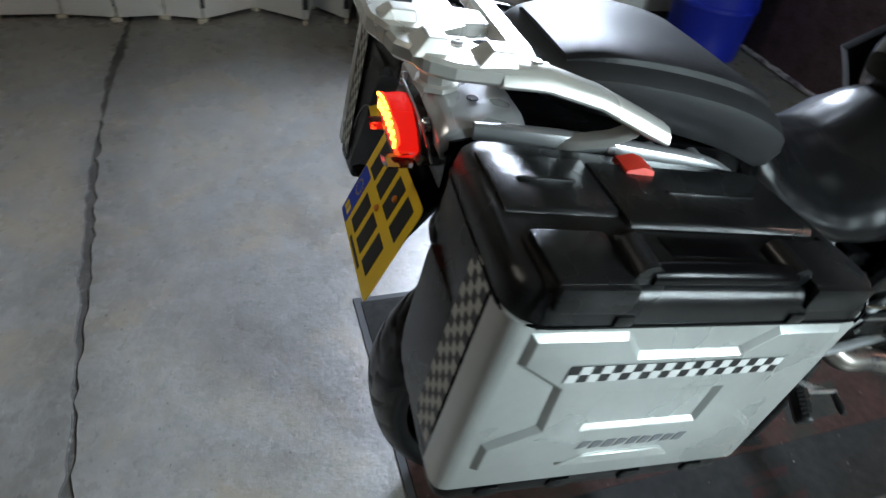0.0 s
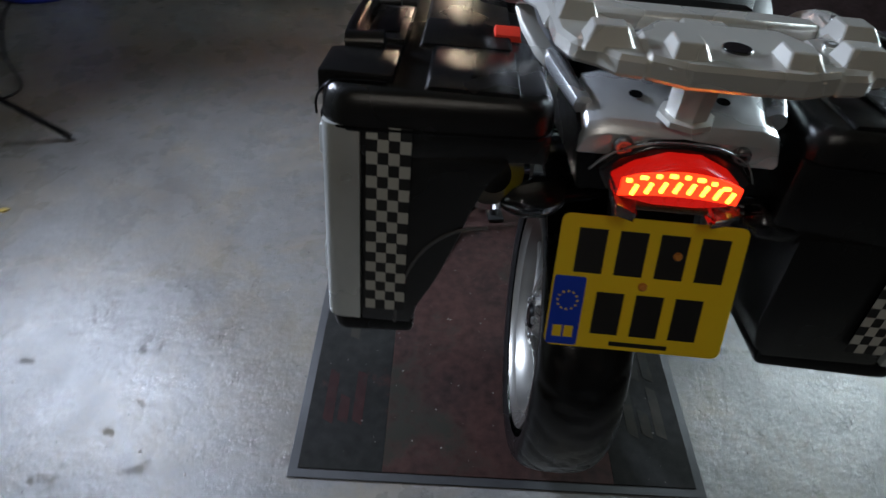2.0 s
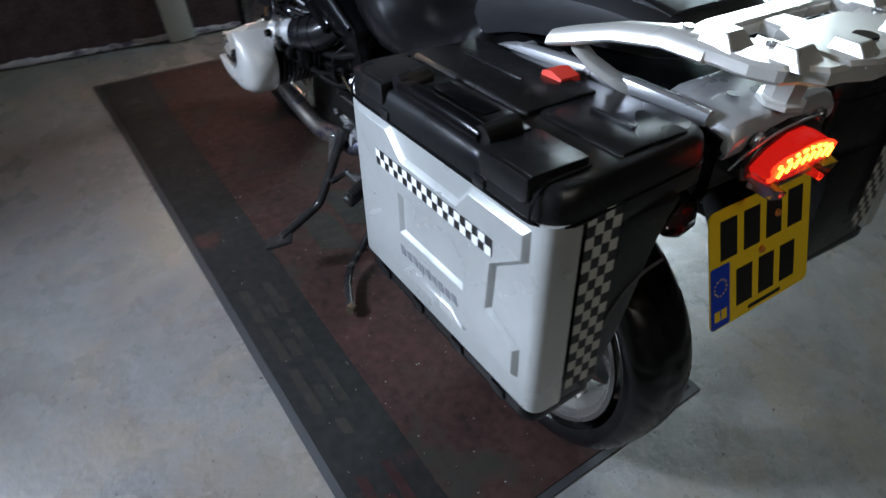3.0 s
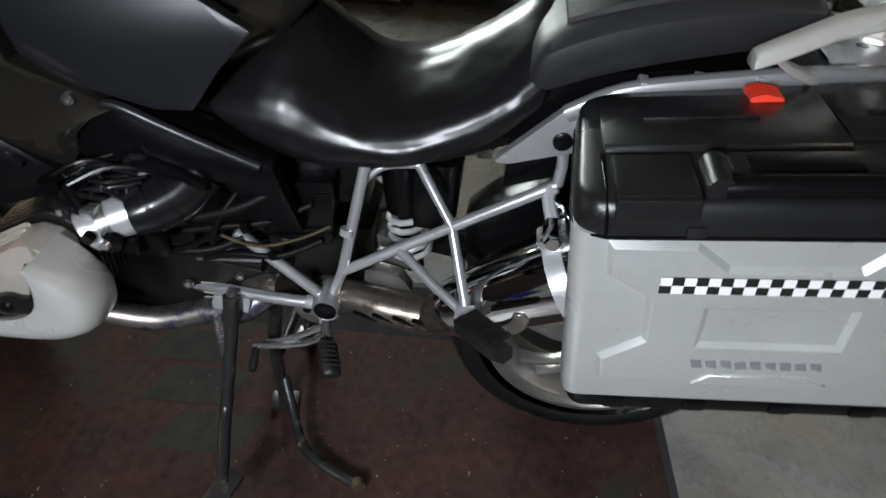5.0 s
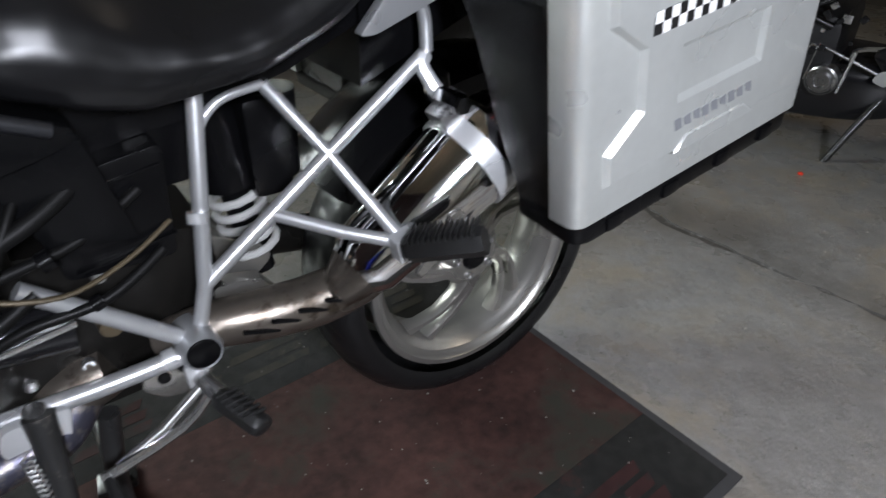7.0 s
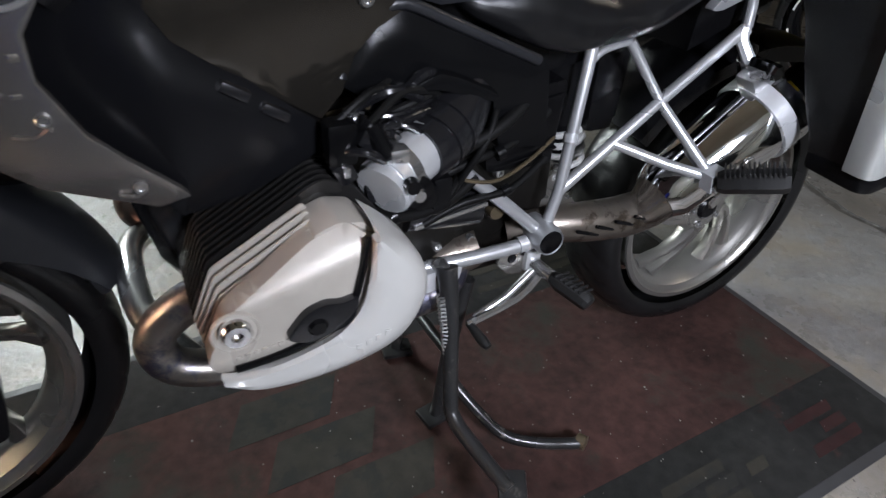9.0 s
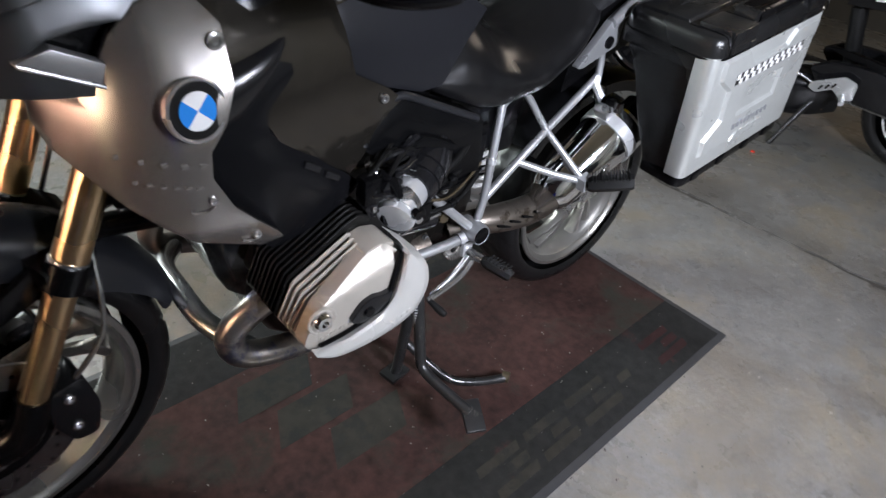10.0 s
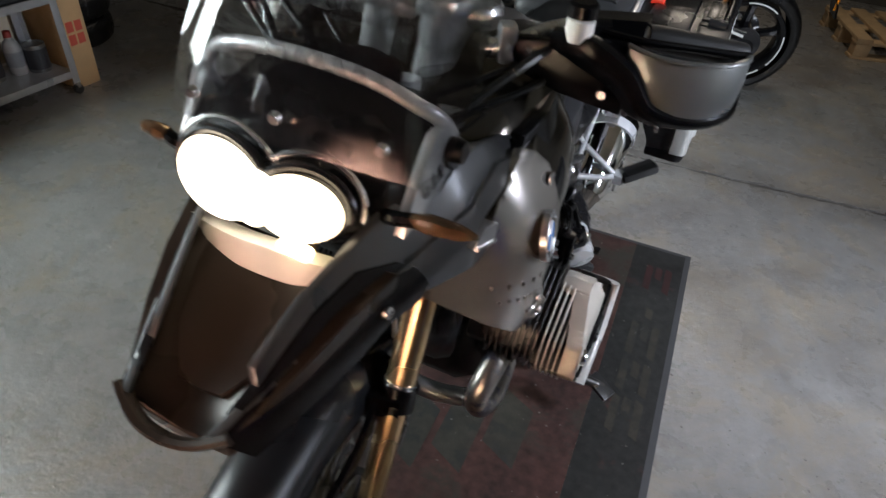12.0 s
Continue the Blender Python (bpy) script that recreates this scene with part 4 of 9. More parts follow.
    pair("clear_corner", lambda: loft([[(-0.086, -0.03, 0.898), (-0.05, -0.03, 0.884), (-0.05, -0.03, 0.862), (-0.08, -0.03, 0.87)], [(-0.08, -0.066, 0.89), (-0.052, -0.07, 0.88), (-0.052, -0.066, 0.864), (-0.076, -0.062, 0.868)]]), LENS_CLEAR, t, "clear lens corner")
    part("chrome_trim", tube([(-0.112, -0.012, 0.897), (-0.088, -0.02, 0.931), (-0.045, -0.026, 0.953), (0, -0.028, 0.958), (0.045, -0.026, 0.953), (0.088, -0.02, 0.931), (0.112, -0.012, 0.897)], 0.002, 6, 5), STEEL, t)
    for ob in t.children:
        for v in ob.data.vertices:
            v.co.x *= 0.84
            v.co.z = 0.9 + (v.co.z - 0.9) * 0.88
    # number plate, letters as plain bars
    u = Vector((0, 0.073, 0.161)).normalized()
    n = Vector((1, 0, 0)).cross(u)
    m = Matrix.Identity(4)
    m.col[0][:3], m.col[1][:3], m.col[2][:3] = (1, 0, 0), u, n
    m.translation = Vector((0.002, -0.058, 0.756))
    p = group_part("number_plate", m.translation, BIKE, "yellow rear plate with a blue corner band")

    def flat(name, x0, x1, y0, y1, z, mt, label="", r=0.0):
        poly = rounded([(x0, y0), (x1, y0), (x1, y1), (x0, y1)], r, 4) if r else [(x0, y0), (x1, y0), (x1, y1), (x0, y1)]
        bm = loft([[(x, y, z - 0.0012) for x, y in poly], [(x, y, z) for x, y in poly]])
        bmesh.ops.transform(bm, matrix=m, verts=bm.verts)
        return part(name, bm, mt, p, label)
    flat("plate", -0.114, 0.114, -0.089, 0.089, 0.0012, PLATE_YELLOW, "", 0.012)
    flat("blue_band", -0.112, -0.072, -0.087, 0.008, 0.0018, PLATE_BLUE, "", 0.004)
    for k in range(4):
        flat("bar", -0.091 + k * 0.05, -0.056 + k * 0.05, 0.014, 0.072, 0.0019, PRINT_BLACK)
    for k in range(3):
        flat("bar", -0.057 + k * 0.05, -0.022 + k * 0.05, -0.068, -0.01, 0.0019, PRINT_BLACK)
    flat("small_bar", -0.03, 0.045, -0.0835, -0.0775, 0.0019, PRINT_BLACK)
    for k in range(12):
        a = k * math.pi / 6
        flat("star", -0.092 + 0.0125 * math.cos(a) - 0.0013, -0.092 + 0.0125 * math.cos(a) + 0.0013, -0.025 + 0.0125 * math.sin(a) - 0.0013, -0.025 + 0.0125 * math.sin(a) + 0.0013, 0.0023, PLATE_YELLOW)
    for k in range(2):
        flat("band_bar", -0.105 + k * 0.0145, -0.0935 + k * 0.0145, -0.076, -0.06, 0.0023, PLATE_YELLOW)
    for x, y in ((0.033, 0.046), (-0.002, 0.002)):
        b1 = lathe([(-0.004, 0.0005), (-0.004, 0.004), (-0.001, 0.0058), (0, 0.0058)], (0, 0, 0), 14, Matrix.Rotation(radians(90), 4, "Y"))
        bmesh.ops.transform(b1, matrix=m @ Matrix.Translation((x, y, 0.002)), verts=b1.verts)
        part("yellow_screw", b1, ORANGE_LOCK, p)
    back = prism(rounded([(-0.075, 0.69), (-0.002, 0.85), (0.05, 0.87), (0.09, 0.86), (0.03, 0.8), (-0.06, 0.685)], 0.01, 3), -0.045, 0.05, 0.006)
    part("plate_carrier", back, SATIN_BLACK, BIKE, "black plastic plate carrier")

    def blinker():
        bm = tube([(-0.06, 0.025, 0.836), (-0.1, 0.012, 0.836), (-0.12, 0.005, 0.836)], 0.008, 10, 3)
        return bm
    pair("indicator_stalk", blinker, SATIN_BLACK)

    def blink_body(r):
        return tube([(-0.112, 0.008, 0.836), (-0.135, 0.0, 0.836), (-0.165, -0.008, 0.834), (-0.188, -0.012, 0.832)], [r * 0.5, r, r * 0.85, r * 0.15], 14, 4, flat=0.62)
    pair("indicator_lens", lambda: blink_body(0.023), LENS_CLEAR, BIKE, "clear rear indicator lens")
    pair("indicator_back", lambda: tube([(-0.108, 0.02, 0.838), (-0.14, 0.012, 0.838), (-0.176, 0.002, 0.835)], [0.014, 0.02, 0.006], 12, 4, flat=0.6), SATIN_BLACK)
    # rear mudguard
    loops = []
    for a in range(70, 145, 8):
        r = 0.362
        y, z = REAR.y - r * math.cos(radians(a)), REAR.z + r * math.sin(radians(a))
        loops.append([(x, y + k * math.cos(radians(a)) * -1, z + k * math.sin(radians(a))) for x, k in ((-0.085, -0.03), (-0.09, 0.0), (-0.06, 0.012), (0, 0.016), (0.06, 0.012), (0.09, 0), (0.085, -0.03), (0.08, -0.03), (0.05, 0.004), (0, 0.008), (-0.05, 0.004), (-0.08, -0.03))])
    part("rear_mudguard", loft(loops), SATIN_BLACK, BIKE, "black plastic rear mudguard")
    part("tail_underside", loft([[(-0.1, y, z0), (0.1, y, z0), (0.115, y, z1), (-0.115, y, z1)] for y, z0, z1 in ((0.0, 0.86, 0.94), (0.1, 0.84, 0.955), (0.3, 0.78, 0.93), (0.5, 0.7, 0.9))]), SATIN_BLACK, BIKE, "black plastic under-seat tray")


tail()


# seats and tank
def saddle(y, hw, zt, zb):
    """A section with a rounded crown that falls away to the flanks."""
    h = zt - zb
    half = [(0.0, zt), (-0.25 * hw, zt - 0.05 * h), (-0.45 * hw, zt - 0.15 * h), (-0.64 * hw, zt - 0.27 * h), (-0.8 * hw, zt - 0.41 * h), (-0.92 * hw, zt - 0.56 * h), (-0.985 * hw, zt - 0.72 * h), (-0.99 * hw, zb + 0.14 * h), (-0.95 * hw, zb + 0.03 * h), (-0.86 * hw, zb), (-0.4 * hw, zb)]
    return [(x, y, z) for x, z in half + [(0.0, zb)] + [(-x, z) for x, z in half[:0:-1]]]


def section(y, hw, zt, zb, dish=0.0, side=1.0, n=0):
    h = zt - zb
    half = [(0.0, zt - dish), (-0.35 * hw, zt - dish * 0.55), (-0.68 * hw, zt - 0.02 * h), (-0.88 * hw, zt - 0.09 * h), (-0.985 * hw, zt - 0.24 * h), (-1.0 * hw, zt - 0.45 * h),
            (-0.97 * hw * side, zb + 0.22 * h), (-0.9 * hw * side, zb + 0.05 * h), (-0.8 * hw * side, zb), (-0.4 * hw * side, zb)]
    right = [(-x, z) for x, z in half[:0:-1]]
    return [(x, y, z) for x, z in half + [(0.0, zb)] + right]


def spline_loft(stations, per=4, dish=0.0, side=1.0):
    rows = [(Vector((a[0], a[1], 0)), Vector((a[2], a[3], 0))) for a in stations]
    p1 = curve_points([r[0] for r in rows], per)
    p2 = curve_points([r[1] for r in rows], per)
    return loft([section(a.x, a.y, b.x, b.y, dish, side) for a, b in zip(p1, p2)])


RIDER = [(0.96, 0.128, 0.848, 0.82), (0.935, 0.148, 0.872, 0.8), (0.89, 0.161, 0.91, 0.776), (0.85, 0.166, 0.938, 0.758), (0.81, 0.168, 0.936, 0.745), (0.77, 0.169, 0.902, 0.74), (0.72, 0.17, 0.872, 0.745),
         (0.66, 0.17, 0.866, 0.757), (0.61, 0.166, 0.882, 0.77), (0.56, 0.16, 0.912, 0.786), (0.52, 0.154, 0.945, 0.81), (0.49, 0.147, 0.97, 0.835), (0.465, 0.136, 0.976, 0.86), (0.452, 0.112, 0.965, 0.885)]
ridges = [(Vector((a[0], a[1], 0)), Vector((a[2], a[3], 0))) for a in RIDER]
seat = loft([saddle(a.x, a.y, b.x, b.y) for a, b in zip(curve_points([r[0] for r in ridges], 6), curve_points([r[1] for r in ridges], 6))])
bmesh.ops.subdivide_edges(seat, edges=[e for e in seat.edges if abs(e.verts[0].co.y - e.verts[1].co.y) < 1e-5 and e.calc_length() < 0.08], cuts=2, use_grid_fill=True)
seat.normal_update()
for v in seat.verts:
    v.co += v.normal * (0.0045 * noise.noise(Vector((v.co.x * 16, v.co.y * 11, v.co.z * 14))) + 0.0016 * noise.noise(v.co * 38))
part("rider_seat", seat, VINYL, BIKE, "black vinyl scooped rider seat", 60)
PILLION = [(0.115, 0.085, 1.01, 0.985), (0.14, 0.112, 1.032, 0.978), (0.2, 0.13, 1.042, 0.966), (0.27, 0.143, 1.038, 0.952), (0.34, 0.152, 1.026, 0.935), (0.4, 0.155, 1.008, 0.915), (0.45, 0.153, 0.984, 0.892), (0.478, 0.145, 0.96, 0.88), (0.488, 0.125, 0.94, 0.885)]
part("pillion_seat", spline_loft(PILLION, 4, 0.004, 0.95), PILLION_VINYL, BIKE, "black vinyl pillion seat")

def flat_pad(stations, lift):
    """The flat cover on top of a seat, with a soft crowned edge."""
    loops = []
    for a in curve_points([Vector(q) for q in stations], 4):
        y, hw, zt = a.x, a.y, a.z
        loops.append([(k * hw, y, zt + lift - d) for k, d in ((-1.0, 0.012), (-0.96, 0.004), (-0.85, 0.0), (-0.4, -0.001), (0.0, -0.001), (0.4, -0.001), (0.85, 0.0), (0.96, 0.004), (1.0, 0.012), (0.5, 0.02), (-0.5, 0.02))])
    return loft(loops)


part("pillion_cover", flat_pad([(0.145, 0.088, 1.031), (0.2, 0.106, 1.041), (0.27, 0.118, 1.037), (0.34, 0.125, 1.025), (0.4, 0.126, 1.007), (0.45, 0.12, 0.983)], 0.006), VINYL_TOP, BIKE, "matt flat pillion seat cover")
part("seat_underside", loft([[(-w, y, z0), (w, y, z0), (w, y, z1), (-w, y, z1)] for y, w, z0, z1 in ((0.5, 0.1, 0.78, 0.86), (0.6, 0.105, 0.74, 0.82), (0.72, 0.1, 0.705, 0.78), (0.86, 0.1, 0.69, 0.8))]), SATIN_BLACK, BIKE)

TANK = [(0.8, 0.06, 0.99, 0.95), (0.85, 0.1, 1.01, 0.9), (0.92, 0.135, 1.045, 0.86), (1.0, 0.16, 1.08, 0.83), (1.08, 0.178, 1.1, 0.8), (1.16, 0.188, 1.112, 0.77), (1.24, 0.19, 1.112, 0.76), (1.32, 0.186, 1.09, 0.77), (1.39, 0.17, 1.06, 0.8), (1.45, 0.13, 1.02, 0.84)]
part("fuel_tank", spline_loft(TANK, 4, 0.0, 0.98), TANK_DARK, BIKE, "dark satin fuel tank")
part("tank_ridge", loft([[(-w, y, z), (-w * 0.6, y, z + 0.012), (w * 0.6, y, z + 0.012), (w, y, z), (w * 0.8, y, z - 0.03), (-w * 0.8, y, z - 0.03)] for y, w, z in ((0.83, 0.03, 0.985), (0.92, 0.055, 1.04), (1.05, 0.075, 1.092), (1.18, 0.085, 1.11), (1.28, 0.08, 1.1))]), SLATE, BIKE, "slate grey tank cover")
part("filler_cap", lathe([(-0.02, 0.0005), (-0.02, 0.03), (-0.0185, 0.031), (-0.0185, 0.034), (-0.02, 0.035), (-0.02, 0.044), (-0.012, 0.05), (0.01, 0.052)], (0, 1.13, 1.112), 36, Matrix.Rotation(radians(90), 4, "Y")), STEEL, BIKE, "silver round filler cap")


def clampf(v):
    return max(0.0, min(1.0, v))


def knee_x(y, z):
    return -0.165 - 0.03 * math.sin(clampf((y - 0.86) / 0.3) * math.pi / 2) - 0.006 * math.sin(clampf((z - 0.8) / 0.2) * math.pi) + 0.25 * max(0, z - 0.95)


KNEE = [(1.178, 0.995), (1.1, 1.0), (0.93, 0.99), (0.852, 0.946), (0.905, 0.888), (0.948, 0.828), (1.0, 0.828), (1.165, 0.882)]
pair("knee_panel", lambda: panel(KNEE, knee_x, 0.02, 0.03, 0.004), KNEE_SLATE, BIKE, "slate grey knee panel")


def side_x(y, z):
    return -0.178 - 0.04 * math.sin(clampf((y - 1.04) / 0.25) * math.pi / 2) - 0.024 * math.sin(clampf((z - 0.72) / 0.3) * math.pi) + 0.35 * max(0, z - 0.97)


TSIDE = [(1.372, 1.012), (1.3, 1.04), (1.19, 1.04), (1.16, 0.9), (1.09, 0.862), (1.05, 0.832), (1.085, 0.815), (1.112, 0.79), (1.125, 0.75), (1.15, 0.722), (1.29, 0.83), (1.33, 0.9), (1.36, 0.96)]
pair("tank_side_panel", lambda: panel(TSIDE, side_x, 0.03, 0.03, 0.004), TANK_DARK, BIKE, "dark glossy tank side panel")


def lower_x(y, z):
    """Full towards the shroud, rolling in along its rear edge."""
    edge = float(np.interp(z, [0.7, 0.772, 0.817, 0.85, 0.881, 0.904, 0.935, 0.98], [1.13, 1.21, 1.262, 1.285, 1.27, 1.238, 1.195, 1.137]))
    roll = clampf(1 - (y - edge) / 0.07) ** 2 * clampf((z - 0.72) / 0.1)
    return -0.198 - 0.036 * math.sin(clampf((y - 1.12) / 0.2) * math.pi / 2) + 0.3 * max(0, y - 1.31) - 0.018 * math.sin(clampf((z - 0.62) / 0.36) * math.pi) + 0.02 * roll + 0.3 * max(0.0, z - 0.93)


LOWER = [(1.4, 0.965), (1.36, 1.03), (1.3, 1.045), (1.2, 1.045), (1.124, 0.998), (1.137, 0.98), (1.195, 0.935), (1.238, 0.906), (1.268, 0.882), (1.282, 0.86), (1.279, 0.84), (1.26, 0.815), (1.21, 0.77), (1.15, 0.72), (1.143, 0.7), (1.175, 0.686), (1.235, 0.666), (1.31, 0.655), (1.42, 0.78)]


def blade():
    """A tapering rounded blade that points up and back from behind the emblem."""
    loops = []
    for y, z, h, x, d in ((1.395, 0.89, 0.05, -0.232, 0.012), (1.36, 0.902, 0.042, -0.237, 0.014), (1.325, 0.922, 0.032, -0.238, 0.014), (1.295, 0.944, 0.019, -0.234, 0.012), (1.275, 0.962, 0.008, -0.228, 0.008), (1.266, 0.969, 0.002, -0.222, 0.003)):
        up = Vector((0, 0.6, 0.8))
        mid = Vector((x, y, z))
        loops.append([mid + up * (h * k) + Vector((o * d, 0, 0)) for k, o in ((-1, 1.2), (-0.9, 0.2), (-0.5, -0.7), (0, -1), (0.5, -0.8), (0.9, 0), (1, 1.2))])
    return loft(loops)


pair("side_blade", blade, GLOSS_BLACK, BIKE, "satin black pointed blade behind the emblem")
pair("lower_side_panel", lambda: panel(LOWER, lower_x, 0.034, 0.014, 0.004), SIDE_BLACK, BIKE, "satin black side panel reaching down to the engine")
for k in range(2):
    pair("panel_slot", lambda: rbox((0.016, 0.03, 0.011), (lower_x(1.243 - k * 0.038, 0.78 - k * 0.029), 1.243 - k * 0.038, 0.78 - k * 0.029), 0.003, Matrix.Rotation(radians(32), 4, "X")), GLOSS_BLACK)



def shroud_x(y, z):
    bow = 0.012 * math.sin(clampf((z - 0.66) / 0.38) * math.pi)
    return -0.252 - bow + 7.0 * max(0, y - 1.42) ** 2 + 0.18 * (y - 1.4) + 1.7 * max(0, z - 0.85) ** 2 + 0.28 * max(0, 0.74 - z)


SHROUD = [(1.4, 1.03), (1.372, 1.02), (1.352, 0.995), (1.354, 0.93), (1.372, 0.885), (1.394, 0.852), (1.396, 0.815), (1.372, 0.765), (1.308, 0.698), (1.3, 0.686), (1.33, 0.675), (1.42, 0.712), (1.49, 0.772), (1.545, 0.835), (1.553, 0.862), (1.552, 0.895), (1.512, 0.912), (1.49, 0.945), (1.468, 0.985), (1.435, 1.015)]
pair("radiator_shroud", lambda: panel(SHROUD, shroud_x, 0.012, 0.02, 0.004), SHROUD_GREY, BIKE, "satin metallic grey shroud with a round emblem")


def emblem(s):
    e = group_part("emblem", (s * 0.27, 1.405, 0.905), BIKE, "round black-ringed emblem with blue and white quarters")
    at = (-0.2605, 1.405, 0.908)
    tilt = Matrix.Rotation(radians(8), 4, "Z") @ Matrix.Rotation(radians(9), 4, "Y")

    def put(n, bm, mt):
        part(n, sided(bm, s), mt, e)
    put("ring", lathe([(-0.004, 0.0345), (-0.006, 0.0365), (-0.004, 0.039), (0.006, 0.039), (0.006, 0.0345), (-0.003, 0.034)], at, 40, tilt, closed=True), FRAME_SILVER)
    put("disc", lathe([(-0.0035, 0.0005), (-0.0035, 0.0345), (0.004, 0.0345)], at, 40, tilt), GLOSS_BLACK)
    for k in range(4):
        pts = [(0, 0)] + [(0.0235 * math.cos(a), 0.0235 * math.sin(a)) for a in [math.pi / 2 * (k + j / 8) + 0.75 for j in range(9)]]
        bm = loft([[(-0.0036, y, z) for y, z in pts], [(-0.0046, y, z) for y, z in pts]])
        bmesh.ops.transform(bm, matrix=Matrix.Translation(at) @ tilt, verts=bm.verts)
        put("quarter", bm, EMBLEM_BLUE if k % 2 else EMBLEM_WHITE)


emblem(-1)
emblem(1)
for y, z in ((1.364, 0.978),):
    pair("shroud_screw", lambda: bolt((shroud_x(y, z) - 0.001, y, z), 0.011, 0.004), STEEL)
for y, z in ((1.342, 0.705), (1.4, 0.782)):
    pair("shroud_stud", lambda: bolt((shroud_x(y, z) - 0.001, y, z), 0.006, 0.004), STEEL)
for y, z, w in ((1.347, 0.702, 0.03), (1.41, 0.772, 0.034)):
    pair("shroud_dash", lambda: tube([(shroud_x(y + w / 2, z) - 0.001, y + w / 2, z - 0.004), (shroud_x(y, z) - 0.001, y, z - 0.006), (shroud_x(y - w / 2, z) - 0.001, y - w / 2 + 0.004, z + 0.002)], 0.0025, 6, 3), SHROUD_GREY)
for k in range(5):
    pair("embossed_mark", lambda: rbox((0.003, 0.009, 0.007), (shroud_x(1.49 - k * 0.021, 0.847 - k * 0.003) + 0.0002, 1.49 - k * 0.021, 0.847 - k * 0.003), 0.001), SHROUD_GREY)
for k in range(6):
    pair("embossed_mark", lambda: rbox((0.003, 0.009, 0.005), (shroud_x(1.478 - k * 0.013, 0.814 - k * 0.002) + 0.0002, 1.478 - k * 0.013, 0.814 - k * 0.002), 0.001), SHROUD_GREY)


def air_x(y, z):
    """A flat flank with a chamfered upper edge, folding in along its lower rear."""
    top = float(np.interp(y, [0.83, 0.93, 1.0, 1.05, 1.09, 1.13], [0.745, 0.785, 0.815, 0.838, 0.825, 0.775]))
    return -0.21 + 0.35 * max(0.0, 0.03 - (top - z)) + 0.1 * max(0.0, 0.97 - y) + 0.12 * max(0.0, 0.76 - z)


AIR = [(1.13, 0.76), (1.124, 0.789), (1.108, 0.812), (1.085, 0.832), (1.05, 0.841), (0.998, 0.818), (0.93, 0.787), (0.845, 0.75), (0.84, 0.738), (0.92, 0.722), (0.965, 0.742), (1.002, 0.754), (1.035, 0.744), (1.07, 0.74), (1.105, 0.744)]
pair("airbox_cover", lambda: panel(AIR, air_x, 0.06, 0.012, 0.005), PANEL_BLACK, BIKE, "moulded black plastic airbox cover")
pair("airbox_lip", lambda: tube([(air_x(y, z) - 0.001, y, z) for y, z in ((1.127, 0.765), (1.12, 0.79), (1.104, 0.812), (1.082, 0.829), (1.05, 0.837), (0.998, 0.815), (0.93, 0.784), (0.86, 0.752))], 0.0075, 10, 3), GUARD_BLACK, BIKE)
pair("airbox_ledge", lambda: soften(loft([[(-0.2, y, z), (-0.222, y, z - 0.004), (-0.222, y, z - h), (-0.2, y, z - h - 0.004)] for y, z, h in ((1.08, 0.748, 0.004), (1.045, 0.757, 0.014), (1.014, 0.767, 0.024), (0.99, 0.76, 0.024), (0.95, 0.741, 0.018), (0.933, 0.732, 0.014))]), 0.003, 2, 30), PANEL_BLACK, BIKE, "moulded ledge under the airbox cover")
pair("airbox_side", lambda: panel([(0.925, 0.724), (0.84, 0.74), (0.812, 0.615), (0.895, 0.628)], lambda y, z: -0.17 - 0.02 * clampf((z - 0.61) / 0.12), 0.03, 0.03, 0.006), PANEL_BLACK, BIKE, "flat black side cover")
pair("tank_screw", lambda: bolt((side_x(1.1, 0.848) - 0.001, 1.1, 0.848), 0.008, 0.006), STEEL)
part("airbox", rbox((0.24, 0.26, 0.12), (0, 0.98, 0.73), 0.02), SATIN_BLACK, BIKE)
pair("battery_box", lambda: prism(rounded([(0.9, 0.68), (0.765, 0.7), (0.775, 0.565), (0.89, 0.57)], 0.01, 3), -0.14, -0.06, 0.004), SATIN_BLACK, BIKE, "black box behind the frame tube")
for dz in (0.0, 0.085):
    pair("box_rib", lambda: rbox((0.006, 0.11, 0.004), (-0.141, 0.825, 0.67 - dz), 0.001, Matrix.Rotation(radians(-9), 4, "X")), SATIN_BLACK)


FIN_GREY = material("fin_grey", (0.33, 0.33, 0.33), 0.32, 0.6, 0.05, 40)

# nose: slate side panels, beak, lamp, screen
BEAK_DARK = material("beak_satin", (0.026, 0.02, 0.0165), 0.3, 0.2, 0.05, 40, spec=0.25)


def crease_z(y):
    return float(np.interp(y, [1.33, 1.4, 1.44, 1.468, 1.514, 1.548, 1.611, 1.7, 1.9], [1.004, 1.014, 1.029, 1.036, 1.024, 1.013, 0.992, 0.96, 0.885]))


def nose_x(y, z):
    """The flank below the crease, standing proud of the upper facet."""
    return -0.189 - 0.009 * clampf((crease_z(y) - z) / 0.03) + 0.36 * max(0, y - 1.55)


def nose_upper_x(y, z):
    return -0.184 + 0.5 * max(0.0, z - crease_z(y)) + 0.36 * max(0, y - 1.55) + 0.2 * max(0.0, 1.42 - y)


